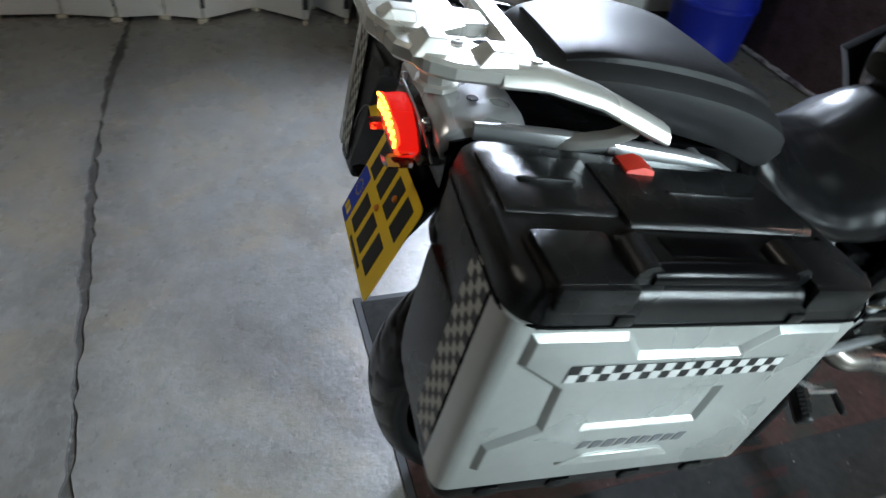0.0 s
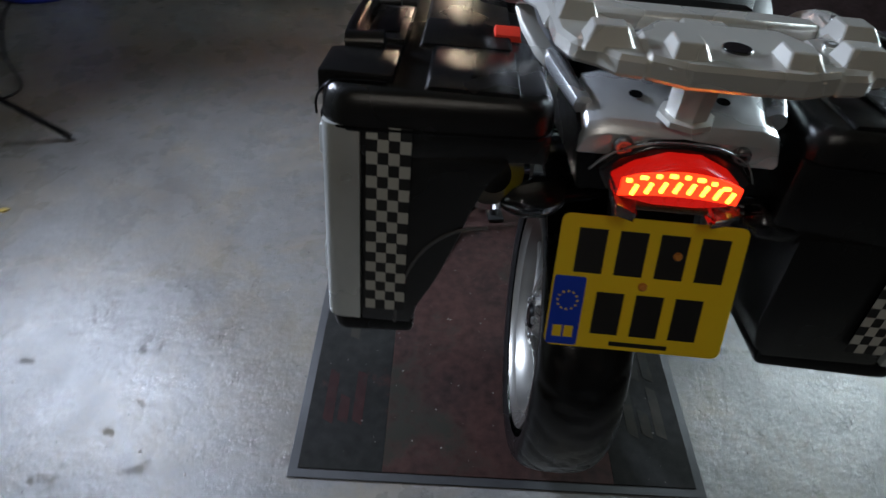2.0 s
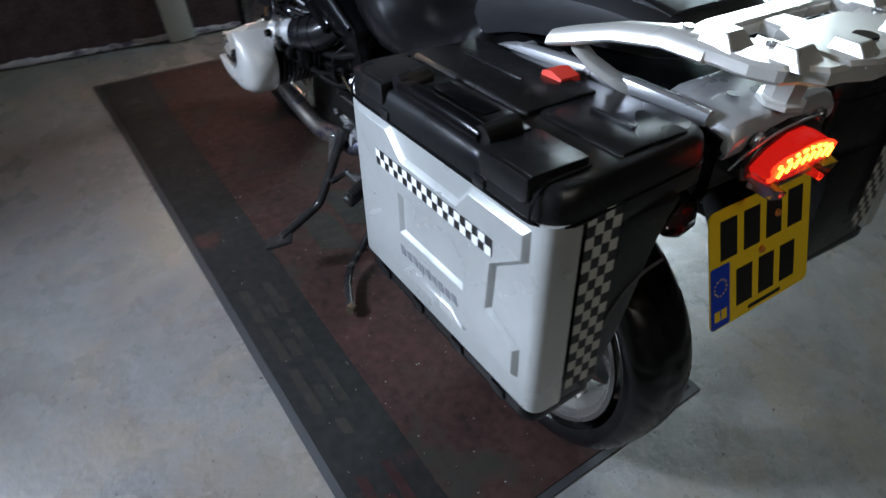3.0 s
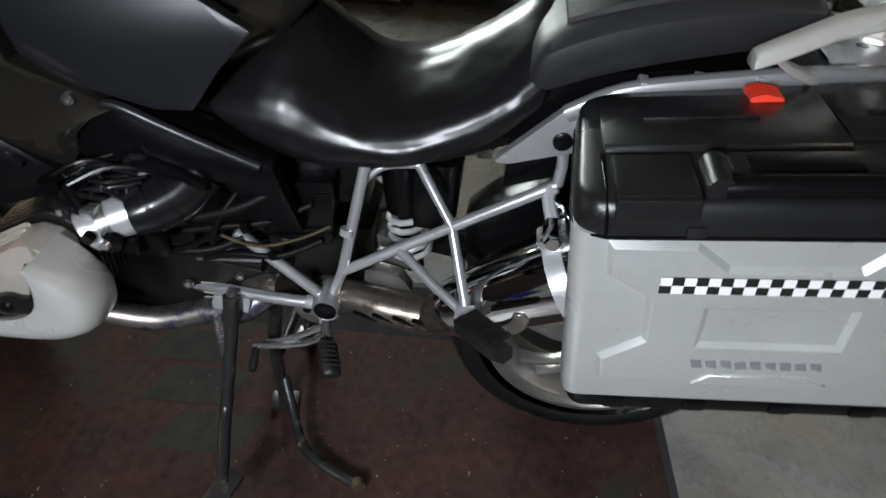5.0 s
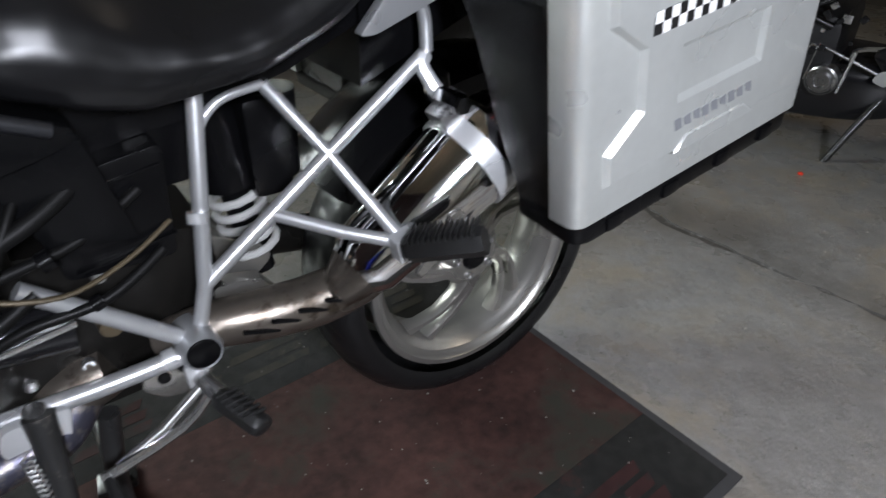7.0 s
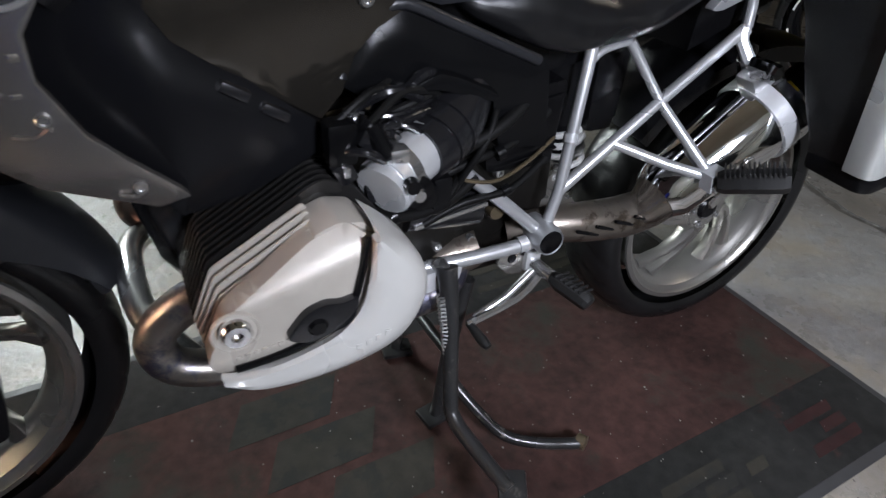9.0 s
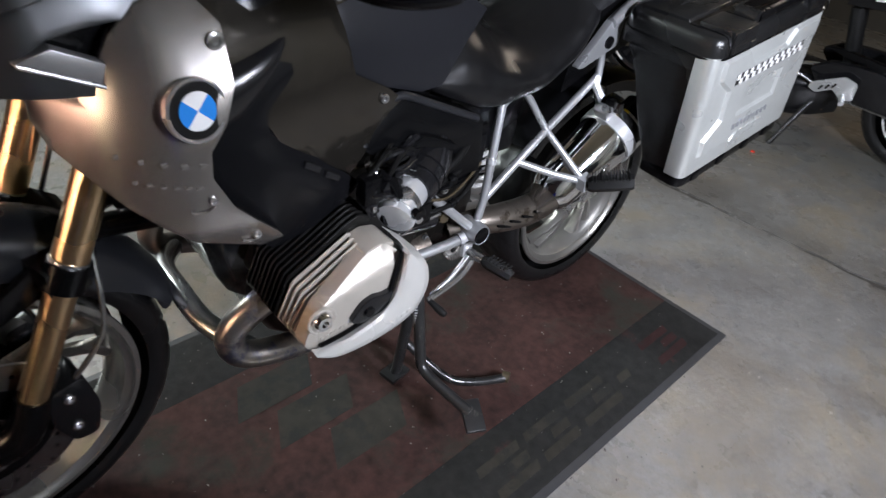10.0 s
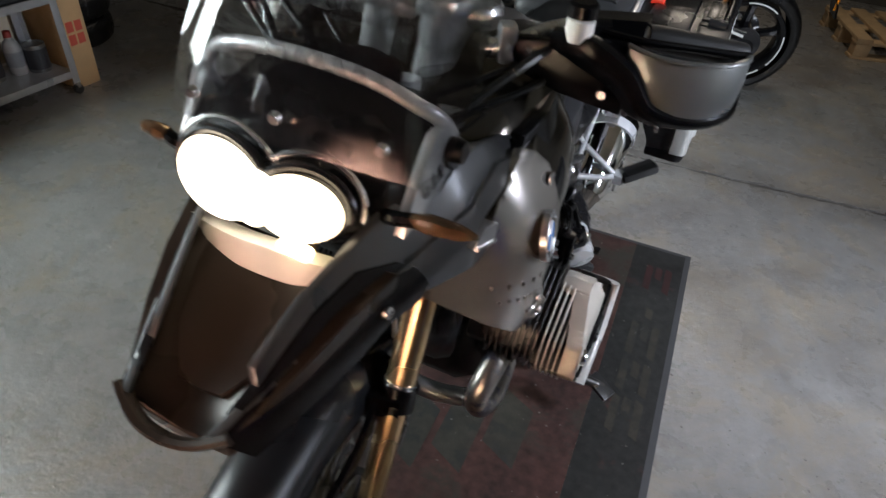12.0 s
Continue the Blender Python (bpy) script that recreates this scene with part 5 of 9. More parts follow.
NOSE = [(1.335, 1.0), (1.36, 1.01), (1.4, 1.016), (1.44, 1.031), (1.468, 1.038), (1.514, 1.026), (1.548, 1.015), (1.611, 0.994), (1.7, 0.963), (1.8, 0.928), (1.892, 0.888), (1.868, 0.848), (1.8, 0.872), (1.72, 0.91), (1.65, 0.934), (1.57, 0.926), (1.462, 0.915), (1.465, 0.924), (1.562, 0.966), (1.528, 0.987), (1.493, 0.995), (1.457, 0.999), (1.421, 0.988), (1.4, 0.99)]
pair("nose_panel", lambda: panel(NOSE, nose_x, 0.012, 0.014, 0.003), SLATE, BIKE, "slate grey side panel running to the beak")
NOSE_UPPER = [(1.33, 1.008), (1.36, 1.025), (1.4, 1.042), (1.45, 1.06), (1.521, 1.078), (1.565, 1.072), (1.625, 1.049), (1.69, 1.018), (1.76, 0.982), (1.83, 0.935), (1.84, 0.905), (1.7, 0.95), (1.611, 0.982), (1.548, 1.003), (1.514, 1.014), (1.468, 1.026), (1.44, 1.019), (1.4, 1.004)]
pair("nose_upper", lambda: panel(NOSE_UPPER, nose_upper_x, 0.01, 0.014, 0.0035), SLATE, BIKE, "slate grey upper facet beside the instruments")
pair("intake_mouth", lambda: rbox((0.006, 0.17, 0.09), (-0.166, 1.49, 0.965), 0.002), PANEL_BLACK)
# dark dish and rolled edge inside the shoulder
pair("cockpit_tray", lambda: loft([[(-0.165 + 0.36 * max(0, y - 1.57), y, z - 0.004), (-0.15, y, z - 0.02), (-0.06, y, z - 0.045), (-0.06, y, z - 0.06), (-0.16 + 0.36 * max(0, y - 1.57), y, z - 0.02)] for y, z in ((1.34, 1.016), (1.4, 1.042), (1.46, 1.062), (1.52, 1.077), (1.58, 1.066))]), GLOSS_BLACK, BIKE, "glossy black tray beside the instruments")
pair("cockpit_rim", lambda: tube([(-0.166, 1.34, 1.013), (-0.166, 1.4, 1.041), (-0.166, 1.46, 1.062), (-0.167, 1.521, 1.078), (-0.163, 1.565, 1.073)], 0.003, 8, 4), SLATE)

BEAK_SIDE = [(1.628, 0.945), (1.64, 0.975), (1.655, 0.986), (1.7, 0.992), (1.76, 0.966), (1.84, 0.914), (1.893, 0.882), (1.866, 0.836), (1.8, 0.856), (1.73, 0.888), (1.69, 0.915), (1.64, 0.926)]
pair("beak_side", lambda: panel(BEAK_SIDE, lambda y, z: (nose_x(y, z) if z < crease_z(y) else nose_upper_x(y, z)) - 0.004, 0.014, 0.012, 0.003), SIDE_BLACK, BIKE, "satin black flank of the beak")
pair("beak_bolt", lambda: bolt((nose_x(1.69, 0.94) - 0.004, 1.69, 0.938), 0.0085, 0.006), STEEL)


pair("intake_fin", lambda: prism([(1.566, 0.967), (1.527, 0.979), (1.472, 0.953), (1.466, 0.921)], -0.204, -0.182, 0.002), FIN_GREY, BIKE, "grey pointed intake fin")
pair("fin_edge", lambda: tube([(-0.205, 1.562, 0.966), (-0.205, 1.515, 0.9445), (-0.205, 1.467, 0.9225)], 0.003, 8, 3), FRAME_SILVER)
loops = []
for y, hw, zt, zb in ((1.67, 0.155, 0.985, 0.93), (1.74, 0.133, 0.962, 0.9), (1.8, 0.112, 0.93, 0.872), (1.85, 0.09, 0.9, 0.852), (1.885, 0.074, 0.884, 0.848)):
    loops.append([(-hw, y, zt), (-hw * 0.82, y, zt - 0.004), (-hw * 0.55, y, zt - 0.022), (0, y, zt - 0.03), (hw * 0.55, y, zt - 0.022), (hw * 0.82, y, zt - 0.004), (hw, y, zt), (hw * 0.95, y, zb), (0, y, zb - 0.012), (-hw * 0.95, y, zb)])
part("beak", soften(loft(loops), 0.002, 1, 45), BEAK_DARK, BIKE, "dished dark beak between the side panels")
part("beak_inlay", loft([[(-w, y, z), (0, y, z - 0.007), (w, y, z), (w, y, z - 0.012), (0, y, z - 0.02), (-w, y, z - 0.012)] for y, w, z in ((1.67, 0.1, 0.975), (1.74, 0.088, 0.948), (1.8, 0.066, 0.914), (1.845, 0.03, 0.884))]), BEAK_DARK, BIKE, "dark satin beak inlay")
part("beak_lip", tube([(-0.076, 1.883, 0.884), (-0.04, 1.902, 0.872), (0, 1.908, 0.868), (0.04, 1.902, 0.872), (0.076, 1.883, 0.884)], 0.012, 8, 5, flat=0.6), BEAK_DARK, BIKE)


def head_lamp():
    h = group_part("headlamp", (0, 1.7, 1.07), BIKE, "lit twin headlamp in a black surround")

    def egg(cx, cy, cz, rx, rz, depth, y0=0.0):
        loops = []
        for k in range(7):
            a = radians(15 * k)
            r = math.cos(a)
            loops.append([(cx + rx * max(r, 0.02) * math.cos(t), cy + y0 + depth * math.sin(a), cz + rz * max(r, 0.02) * math.sin(t) - 0.3 * depth * math.sin(a)) for t in [2 * math.pi * j / 28 for j in range(28)]])
        return loft(loops)
    def oval(cx, rx, rz, depth, cy=1.7, cz=1.043, n=32):
        """A shallow domed lens that leans back."""
        loops = []
        for k in range(6):
            a = radians(17.6 * k)
            r = max(math.cos(a), 0.02)
            loops.append([(cx + rx * r * math.cos(t), cy + depth * math.sin(a) - 0.32 * rz * r * math.sin(t) - 0.12 * abs(cx + rx * r * math.cos(t) - 0.01) , cz + rz * r * math.sin(t)) for t in [2 * math.pi * j / n for j in range(n)]])
        return loft(loops)

    def brow(cx, rx, rz, r, cy):
        pts = [(cx + rx * math.cos(t), cy - 0.32 * rz * math.sin(t) - 0.12 * abs(cx + rx * math.cos(t) - 0.01), 1.049 + rz * math.sin(t)) for t in [radians(-20 + 11 * j) for j in range(20)]]
        return tube(pts, r, 8, 1)
    part("surround", egg(0.02, 1.6, 1.045, 0.158, 0.082, 0.085), GLOSS_BLACK, h)
    part("low_beam", oval(0.074, 0.069, 0.044, 0.018, 1.7, 1.049), HEAD_GLOW, h, "glowing larger headlamp lens")
    part("high_beam", oval(-0.04, 0.055, 0.036, 0.018, 1.703, 1.049), DIP_GLOW, h, "glowing smaller headlamp lens")
    part("lamp_bridge", oval(0.014, 0.032, 0.031, 0.018, 1.704, 1.049), HEAD_GLOW, h)
    for cx, rx, rz in ((0.074, 0.074, 0.049), (-0.04, 0.06, 0.041), (0.014, 0.036, 0.036)):
        part("bezel", oval(cx, rx, rz, 0.006, 1.6915, 1.049), GLOSS_BLACK, h)
    for cx, rx, rz in ((0.074, 0.074, 0.049), (-0.04, 0.06, 0.041)):
        part("brow", brow(cx, rx, rz, 0.006, 1.694), GLOSS_BLACK, h, "glossy black brow over the lens")
        part("brow_edge", brow(cx, rx + 0.009, rz + 0.01, 0.0045, 1.684), STEEL, h)
    part("side_light", rbox((0.042, 0.02, 0.013), (-0.04, 1.708, 1.0), 0.006, Matrix.Rotation(radians(-8), 4, "Y")), SIDE_GLOW, h)
    part("chin_lens", loft([[(x, 1.715 - 1.6 * abs(x - 0.01) ** 2, 0.992 - 0.1 * abs(x)), (x, 1.722 - 1.6 * abs(x - 0.01) ** 2, 0.952), (x, 1.7 - 1.6 * abs(x - 0.01) ** 2, 0.95), (x, 1.69 - 1.6 * abs(x - 0.01) ** 2, 0.988 - 0.1 * abs(x))] for x in [-0.125 + 0.0135 * k for k in range(20)]]), CHECK_WHITE, h, "white translucent chin lens")
    part("lamp_back", rbox((0.24, 0.16, 0.16), (0.0, 1.56, 1.05), 0.04), SATIN_BLACK, h)


head_lamp()
for x, e in ((0.065, 950.0), (-0.058, 700.0)):
    beam = bpy.data.lights.new("headlamp_beam", "SPOT")
    beam.energy, beam.color, beam.spot_size, beam.spot_blend, beam.shadow_soft_size = e, (1.0, 0.78, 0.52), radians(54), 0.8, 0.03
    new("headlamp_beam", beam).matrix_world = look((x, 1.76, 1.06), (x, 2.7, 0.9))


def windscreen():
    bm = bmesh.new()
    grid = []
    for i in range(13):
        v = i / 12
        row = []
        for j in range(17):
            u = -1 + j / 8
            top = 0.33 * (1 - 0.3 * abs(u) ** 4)
            row.append(bm.verts.new((0.18 * u * (1 + 0.22 * v - 0.42 * v ** 3), 1.668 - 0.022 * u * u - 0.07 * v * v - 0.11 * v, 1.1 - 0.012 * u * u + top * v)))
        grid.append(row)
    for a, b in zip(grid, grid[1:]):
        for i in range(16):
            bm.faces.new((a[i], a[i + 1], b[i + 1], b[i]))
    bmesh.ops.solidify(bm, geom=bm.faces[:], thickness=0.004)
    bmesh.ops.recalc_face_normals(bm, faces=bm.faces)
    ob = part("windscreen", bm, SCREEN, BIKE, "clear curved acrylic windscreen")
    ob.visible_shadow = False
    part("screen_loop", tube([(-0.152, 1.53, 1.08), (-0.152, 1.572, 1.132), (-0.131, 1.596, 1.157), (-0.08, 1.608, 1.178), (0, 1.614, 1.187), (0.08, 1.608, 1.18), (0.131, 1.59, 1.157), (0.152, 1.56, 1.11), (0.152, 1.53, 1.08)], 0.009, 12, 6), BRUSHED, BIKE, "silver tubular screen bracket")
    pair("screen_stay", lambda: prism(rounded([(1.676, 1.036), (1.66, 1.07), (1.608, 1.132), (1.576, 1.136), (1.522, 1.078), (1.56, 1.066), (1.62, 1.042)], 0.006, 3), -0.16, -0.148, 0.003), BRUSHED, BIKE, "silver slotted screen stay")
    for k in range(3):
        pair("stay_slot", lambda: rbox((0.004, 0.005, 0.022), (-0.1608, 1.573 + k * 0.016, 1.086 - k * 0.004), 0.002, Matrix.Rotation(radians(-20), 4, "X")), SATIN_BLACK)
    pair("stay_knob", lambda: lathe([(-0.02, 0.0005), (-0.02, 0.013), (-0.006, 0.016), (0, 0.016)], (-0.16, 1.568, 1.1), 20), SATIN_BLACK)
    pair("stay_screw", lambda: bolt((-0.16, 1.628, 1.075), 0.008, 0.005), STEEL)
    for x in (-0.125, 0.0, 0.125):
        part("screen_screw", lathe([(-0.008, 0.0005), (-0.008, 0.006), (0, 0.0075)], (x, 1.669 - 0.7 * x * x, 1.137 - 0.4 * x * x), 14, Matrix.Rotation(radians(-90), 4, "Z")), STEEL, BIKE)


windscreen()
pair("front_indicator_arm", lambda: tube([(-0.13, 1.66, 1.05), (-0.153, 1.672, 1.062), (-0.172, 1.668, 1.064)], 0.009, 8, 3), SATIN_BLACK)
pair("front_indicator", lambda: tube([(-0.165, 1.67, 1.064), (-0.185, 1.664, 1.062), (-0.215, 1.655, 1.057), (-0.236, 1.648, 1.053)], [0.009, 0.017, 0.014, 0.003], 12, 4, flat=0.7), LENS_SMOKE, BIKE, "smoked front indicator")


# ---- frame, exhaust, engine ----
def frame_tubes(s):
    f = group_part("rear_frame", (s * 0.14, 0.62, 0.6), BIKE, "silver painted tubular rear frame")

    def put(n, bm, mt, lab=""):
        return part(n, sided(bm, s), mt, f, lab)
    J = {"pivot": (-0.158, 0.782, 0.446), "low": (-0.15, 0.757, 0.518), "cross": (-0.138, 0.573, 0.638), "rear": (-0.136, 0.42, 0.742), "top": (-0.108, 0.634, 0.731),
         "peg": (-0.245, 0.532, 0.545), "up": (-0.122, 0.718, 0.728), "mid": (-0.144, 0.66, 0.582)}
    put("main_tube", tube([J["low"], J["cross"], J["rear"]], 0.0095, 14, 1), FRAME_SILVER)
    put("upright_tube", tube([J["pivot"], J["low"], J["up"], (-0.115, 0.712, 0.77)], 0.0095, 14, 1), FRAME_SILVER)
    put("cross_tube", tube([J["top"], J["cross"], J["peg"]], 0.0085, 14, 1), FRAME_SILVER)
    put("peg_strut", tube([J["mid"], (-0.2, 0.59, 0.558), J["peg"]], 0.0085, 14, 1), FRAME_SILVER)
    put("curved_stay", tube([J["top"], (-0.112, 0.69, 0.722), (-0.118, 0.722, 0.69), (-0.128, 0.735, 0.64)], 0.006, 10, 5), FRAME_SILVER)
    put("rear_stay", tube([J["rear"], (-0.13, 0.42, 0.79), (-0.13, 0.44, 0.82)], 0.009, 10, 3), FRAME_SILVER)
    put("front_tube", tube([J["pivot"], (-0.158, 0.86, 0.52), (-0.155, 0.935, 0.588)], 0.0105, 14, 1), FRAME_SILVER)
    put("lower_tube", tube([(-0.156, 0.79, 0.434), (-0.15, 0.9, 0.428), (-0.13, 1.06, 0.42)], 0.0115, 14, 3), FRAME_SILVER)
    put("collar", tube([(-0.146, 0.748, 0.6), (-0.143, 0.746, 0.612)], 0.0118, 14, 1), BRUSHED)
    put("collar", tube([(-0.1565, 0.81, 0.436), (-0.155, 0.825, 0.434)], 0.0138, 14, 1), BRUSHED)
    put("pivot_boss", lathe([(-0.185, 0.021), (-0.188, 0.023), (-0.18, 0.0255), (-0.13, 0.0255), (-0.12, 0.018)], (0, 0.784, 0.448), 30), FRAME_SILVER)
    put("pivot_cap", lathe([(-0.1895, 0.0005), (-0.1895, 0.017), (-0.1875, 0.0205), (-0.18, 0.0205)], (0, 0.784, 0.448), 30), SATIN_BLACK, "black round cap")
    put("peg_bracket", loft([[(x, 0.532 + dy, 0.545 + dz) for dy, dz in ((-0.018, -0.016), (0.014, -0.018), (0.02, 0.012), (-0.01, 0.02))] for x in (-0.238, -0.262)]), BRUSHED)
    for q in ((-0.262, 0.538, 0.535), (-0.262, 0.525, 0.556)):
        put("peg_pin", bolt(q, 0.007, 0.006), STEEL)
    # pillion foot rest with ribbed rubber
    a, b = Vector((-0.264, 0.538, 0.548)), Vector((-0.336, 0.474, 0.574))
    put("peg_rubber", tube([a, a.lerp(b, 0.08), a.lerp(b, 0.9), b], [0.015, 0.025, 0.026, 0.02], 6, 2, flat=0.75), RUBBER, "ribbed rubber pillion foot rest")
    d = (b - a).normalized()
    sd = d.cross(Vector((0, 0, 1))).normalized()
    up = sd.cross(d)
    for k in range(13):
        c = a.lerp(b, 0.1 + k * 0.068)
        m = Matrix.Identity(4)
        m.col[0][:3], m.col[1][:3], m.col[2][:3] = d, sd, up
        put("peg_rib", rbox((0.003, 0.044, 0.008), c + up * 0.019, 0.001, m), RUBBER)
    # rider foot rest and gear linkage
    put("rider_bracket", prism(rounded([(0.79, 0.43), (0.845, 0.425), (0.86, 0.4), (0.835, 0.372), (0.79, 0.365), (0.765, 0.395)], 0.01, 3), -0.15, -0.14, 0.003), RIM_SILVER)
    for y, z in ((0.83, 0.405), (0.805, 0.412)):
        put("bracket_hole", lathe([(-0.1515, 0.0005), (-0.1515, 0.008), (-0.148, 0.009)], (0, y, z), 16), SATIN_BLACK)
    put("rider_peg_arm", tube([(-0.15, 0.79, 0.39), (-0.18, 0.785, 0.388), (-0.2, 0.778, 0.385)], 0.012, 10, 3), STEEL)
    put("rider_peg", tube([(-0.2, 0.782, 0.388), (-0.215, 0.776, 0.386), (-0.262, 0.757, 0.376), (-0.27, 0.754, 0.374)], [0.012, 0.02, 0.019, 0.013], 8, 3, flat=0.8), RUBBER, "black rubber rider foot rest")
    for k in range(6):
        put("peg_rib", rbox((0.004, 0.028, 0.004), (-0.216 - k * 0.0085, 0.775 - k * 0.0034, 0.4025 - k * 0.0018), 0.001), RUBBER)
    put("gear_rod", tube([(-0.165, 0.79, 0.385), (-0.175, 0.85, 0.35), (-0.178, 0.91, 0.325)], 0.007, 10, 1), STEEL)
    put("gear_lever", tube([(-0.172, 0.78, 0.38), (-0.182, 0.83, 0.345), (-0.19, 0.93, 0.328)], 0.007, 8, 3), STEEL)
    put("toe_peg", tube([(-0.188, 0.925, 0.328), (-0.225, 0.92, 0.32), (-0.24, 0.917, 0.317)], [0.006, 0.009, 0.006], 10, 3), RUBBER, "black rubber toe peg")
    put("clamp_ear", rbox((0.02, 0.03, 0.04), (-0.15, 0.792, 0.395), 0.006), BRUSHED)


frame_tubes(-1)
frame_tubes(1)


def exhaust():
    e = group_part("exhaust", (-0.17, 0.5, 0.5), BIKE, "chrome silencer with a slotted heat shield")
    axis = [Vector((-0.176, 0.568, 0.478)), Vector((-0.176, 0.552, 0.488)), Vector((-0.178, 0.372, 0.6)), Vector((-0.178, 0.345, 0.617)), Vector((-0.178, 0.334, 0.624))]
    part("silencer", tube(axis, [0.044, 0.054, 0.073, 0.074, 0.062], 40, 1, flat=1.0), CHROME, e, "mirror-bright chrome silencer widening to the rear")
    part("outlet", tube([(-0.178, 0.338, 0.62), (-0.177, 0.28, 0.656)], [0.036, 0.032], 24, 1), GLOSS_BLACK, e)
    part("front_cone", tube([(-0.168, 0.605, 0.45), (-0.173, 0.585, 0.462), (-0.176, 0.56, 0.483)], [0.026, 0.034, 0.045], 28, 2), SHIELD_STEEL, e)
    d = (axis[2] - axis[1]).normalized()
    for k, w in ((0.97, 0.015),):
        c = axis[1].lerp(axis[2], k)
        part("band", tube([c - d * w, c + d * w], 0.0755, 40, 1), BRUSHED, e)
    c = axis[1].lerp(axis[2], 0.97)
    part("clamp", rbox((0.04, 0.05, 0.03), c + Vector((0, 0.036, 0.078)), 0.006, Matrix.Rotation(radians(-34), 4, "X")), STEEL, e, "shiny clamp")
    part("clamp_bolt", lathe([(-0.03, 0.0005), (-0.03, 0.012), (-0.022, 0.014), (0.02, 0.014)], c + Vector((-0.012, 0.043, 0.096)), 6), CHROME, e)
    part("hanger", tube([c + Vector((0, 0.03, 0.07)), (-0.145, 0.43, 0.72), (-0.137, 0.425, 0.738)], [0.012, 0.01, 0.012], 8, 3), BRUSHED, e)
    part("hanger_plate", prism(rounded([(0.395, 0.715), (0.425, 0.725), (0.43, 0.69), (0.41, 0.66), (0.385, 0.665)], 0.006, 3), -0.152, -0.142, 0.002), CHROME, e, "bright perforated hanger plate")
    for y, z in ((0.412, 0.705), (0.405, 0.682)):
        part("hanger_hole", lathe([(-0.1535, 0.0005), (-0.1535, 0.006), (-0.15, 0.006)], (0, y, z), 12), SATIN_BLACK, e)
    # arrow-shaped plate on the silencer's flank
    mid = Vector((-0.2425, 0.475, 0.522))
    m = Matrix.Translation(mid) @ Matrix.Rotation(radians(-34), 4, "X")
    part("flank_plate", prism([(0.05, -0.02), (-0.03, -0.02), (-0.052, 0.0), (-0.052, 0.018), (-0.035, 0.024), (-0.022, 0.012), (0.05, -0.006)], -0.003, 0.004, 0.002, 1, None, m), RIM_SILVER, e)
    # lower pipe with a slotted shield
    path = [(-0.11, 0.82, 0.432), (-0.135, 0.76, 0.446), (-0.152, 0.69, 0.445), (-0.16, 0.62, 0.443), (-0.166, 0.56, 0.454), (-0.17, 0.518, 0.474)]
    part("heat_shield", tube(path, [0.024, 0.031, 0.035, 0.037, 0.036, 0.03], 24, 5), SHIELD_STEEL, e, "brownish slotted heat shield")
    for k in range(4):
        part("shield_slot", rbox((0.007, 0.05, 0.0055), (-0.1845 - 0.0042 * k, 0.71 - k * 0.036, 0.446 + k * 0.0035), 0.0024, Matrix.Rotation(radians(20), 4, "X")), SATIN_BLACK, e)
    for y, z in ((0.6, 0.478), (0.76, 0.452)):
        part("shield_bolt", bolt((-0.193 if y < 0.7 else -0.164, y, z - 0.012), 0.006, 0.005), STEEL, e)
    part("collector", tube([(-0.12, 0.88, 0.425), (-0.1, 0.95, 0.4), (-0.08, 1.02, 0.35)], [0.03, 0.045, 0.05], 20, 4), SHIELD_STEEL, e)
    for s in (-1, 1):
        hp = [(-0.2, 1.262, 0.535), (-0.194, 1.32, 0.513), (-0.186, 1.362, 0.478), (-0.183, 1.374, 0.442), (-0.189, 1.355, 0.41), (-0.195, 1.3, 0.393), (-0.186, 1.22, 0.372), (-0.17, 1.12, 0.35), (-0.15, 1.03, 0.368), (-0.145, 0.96, 0.378), (-0.12, 0.92, 0.4)]
        part("header_pipe", sided(tube(hp, [0.025] * 8 + [0.027, 0.028, 0.026], 20, 5), s), HOT_STEEL, e, "heat-stained header pipe")
        part("header_nut", sided(tube([(-0.2, 1.262, 0.536), (-0.197, 1.288, 0.526)], 0.032, 12, 1), s), STEEL, e)
    part("balance_pipe", tube([(-0.188, 1.33, 0.4), (-0.1, 1.38, 0.425), (0.0, 1.39, 0.44), (0.1, 1.38, 0.425), (0.188, 1.33, 0.4)], 0.02, 16, 5), STEEL, e)


exhaust()

# outline of the cooling fins, (y, z)
FINS = [(1.300, 0.609), (1.327, 0.545), (1.316, 0.52), (1.25, 0.494), (1.15, 0.494), (1.112, 0.54), (1.108, 0.63), (1.135, 0.665), (1.168, 0.682), (1.188, 0.674)]


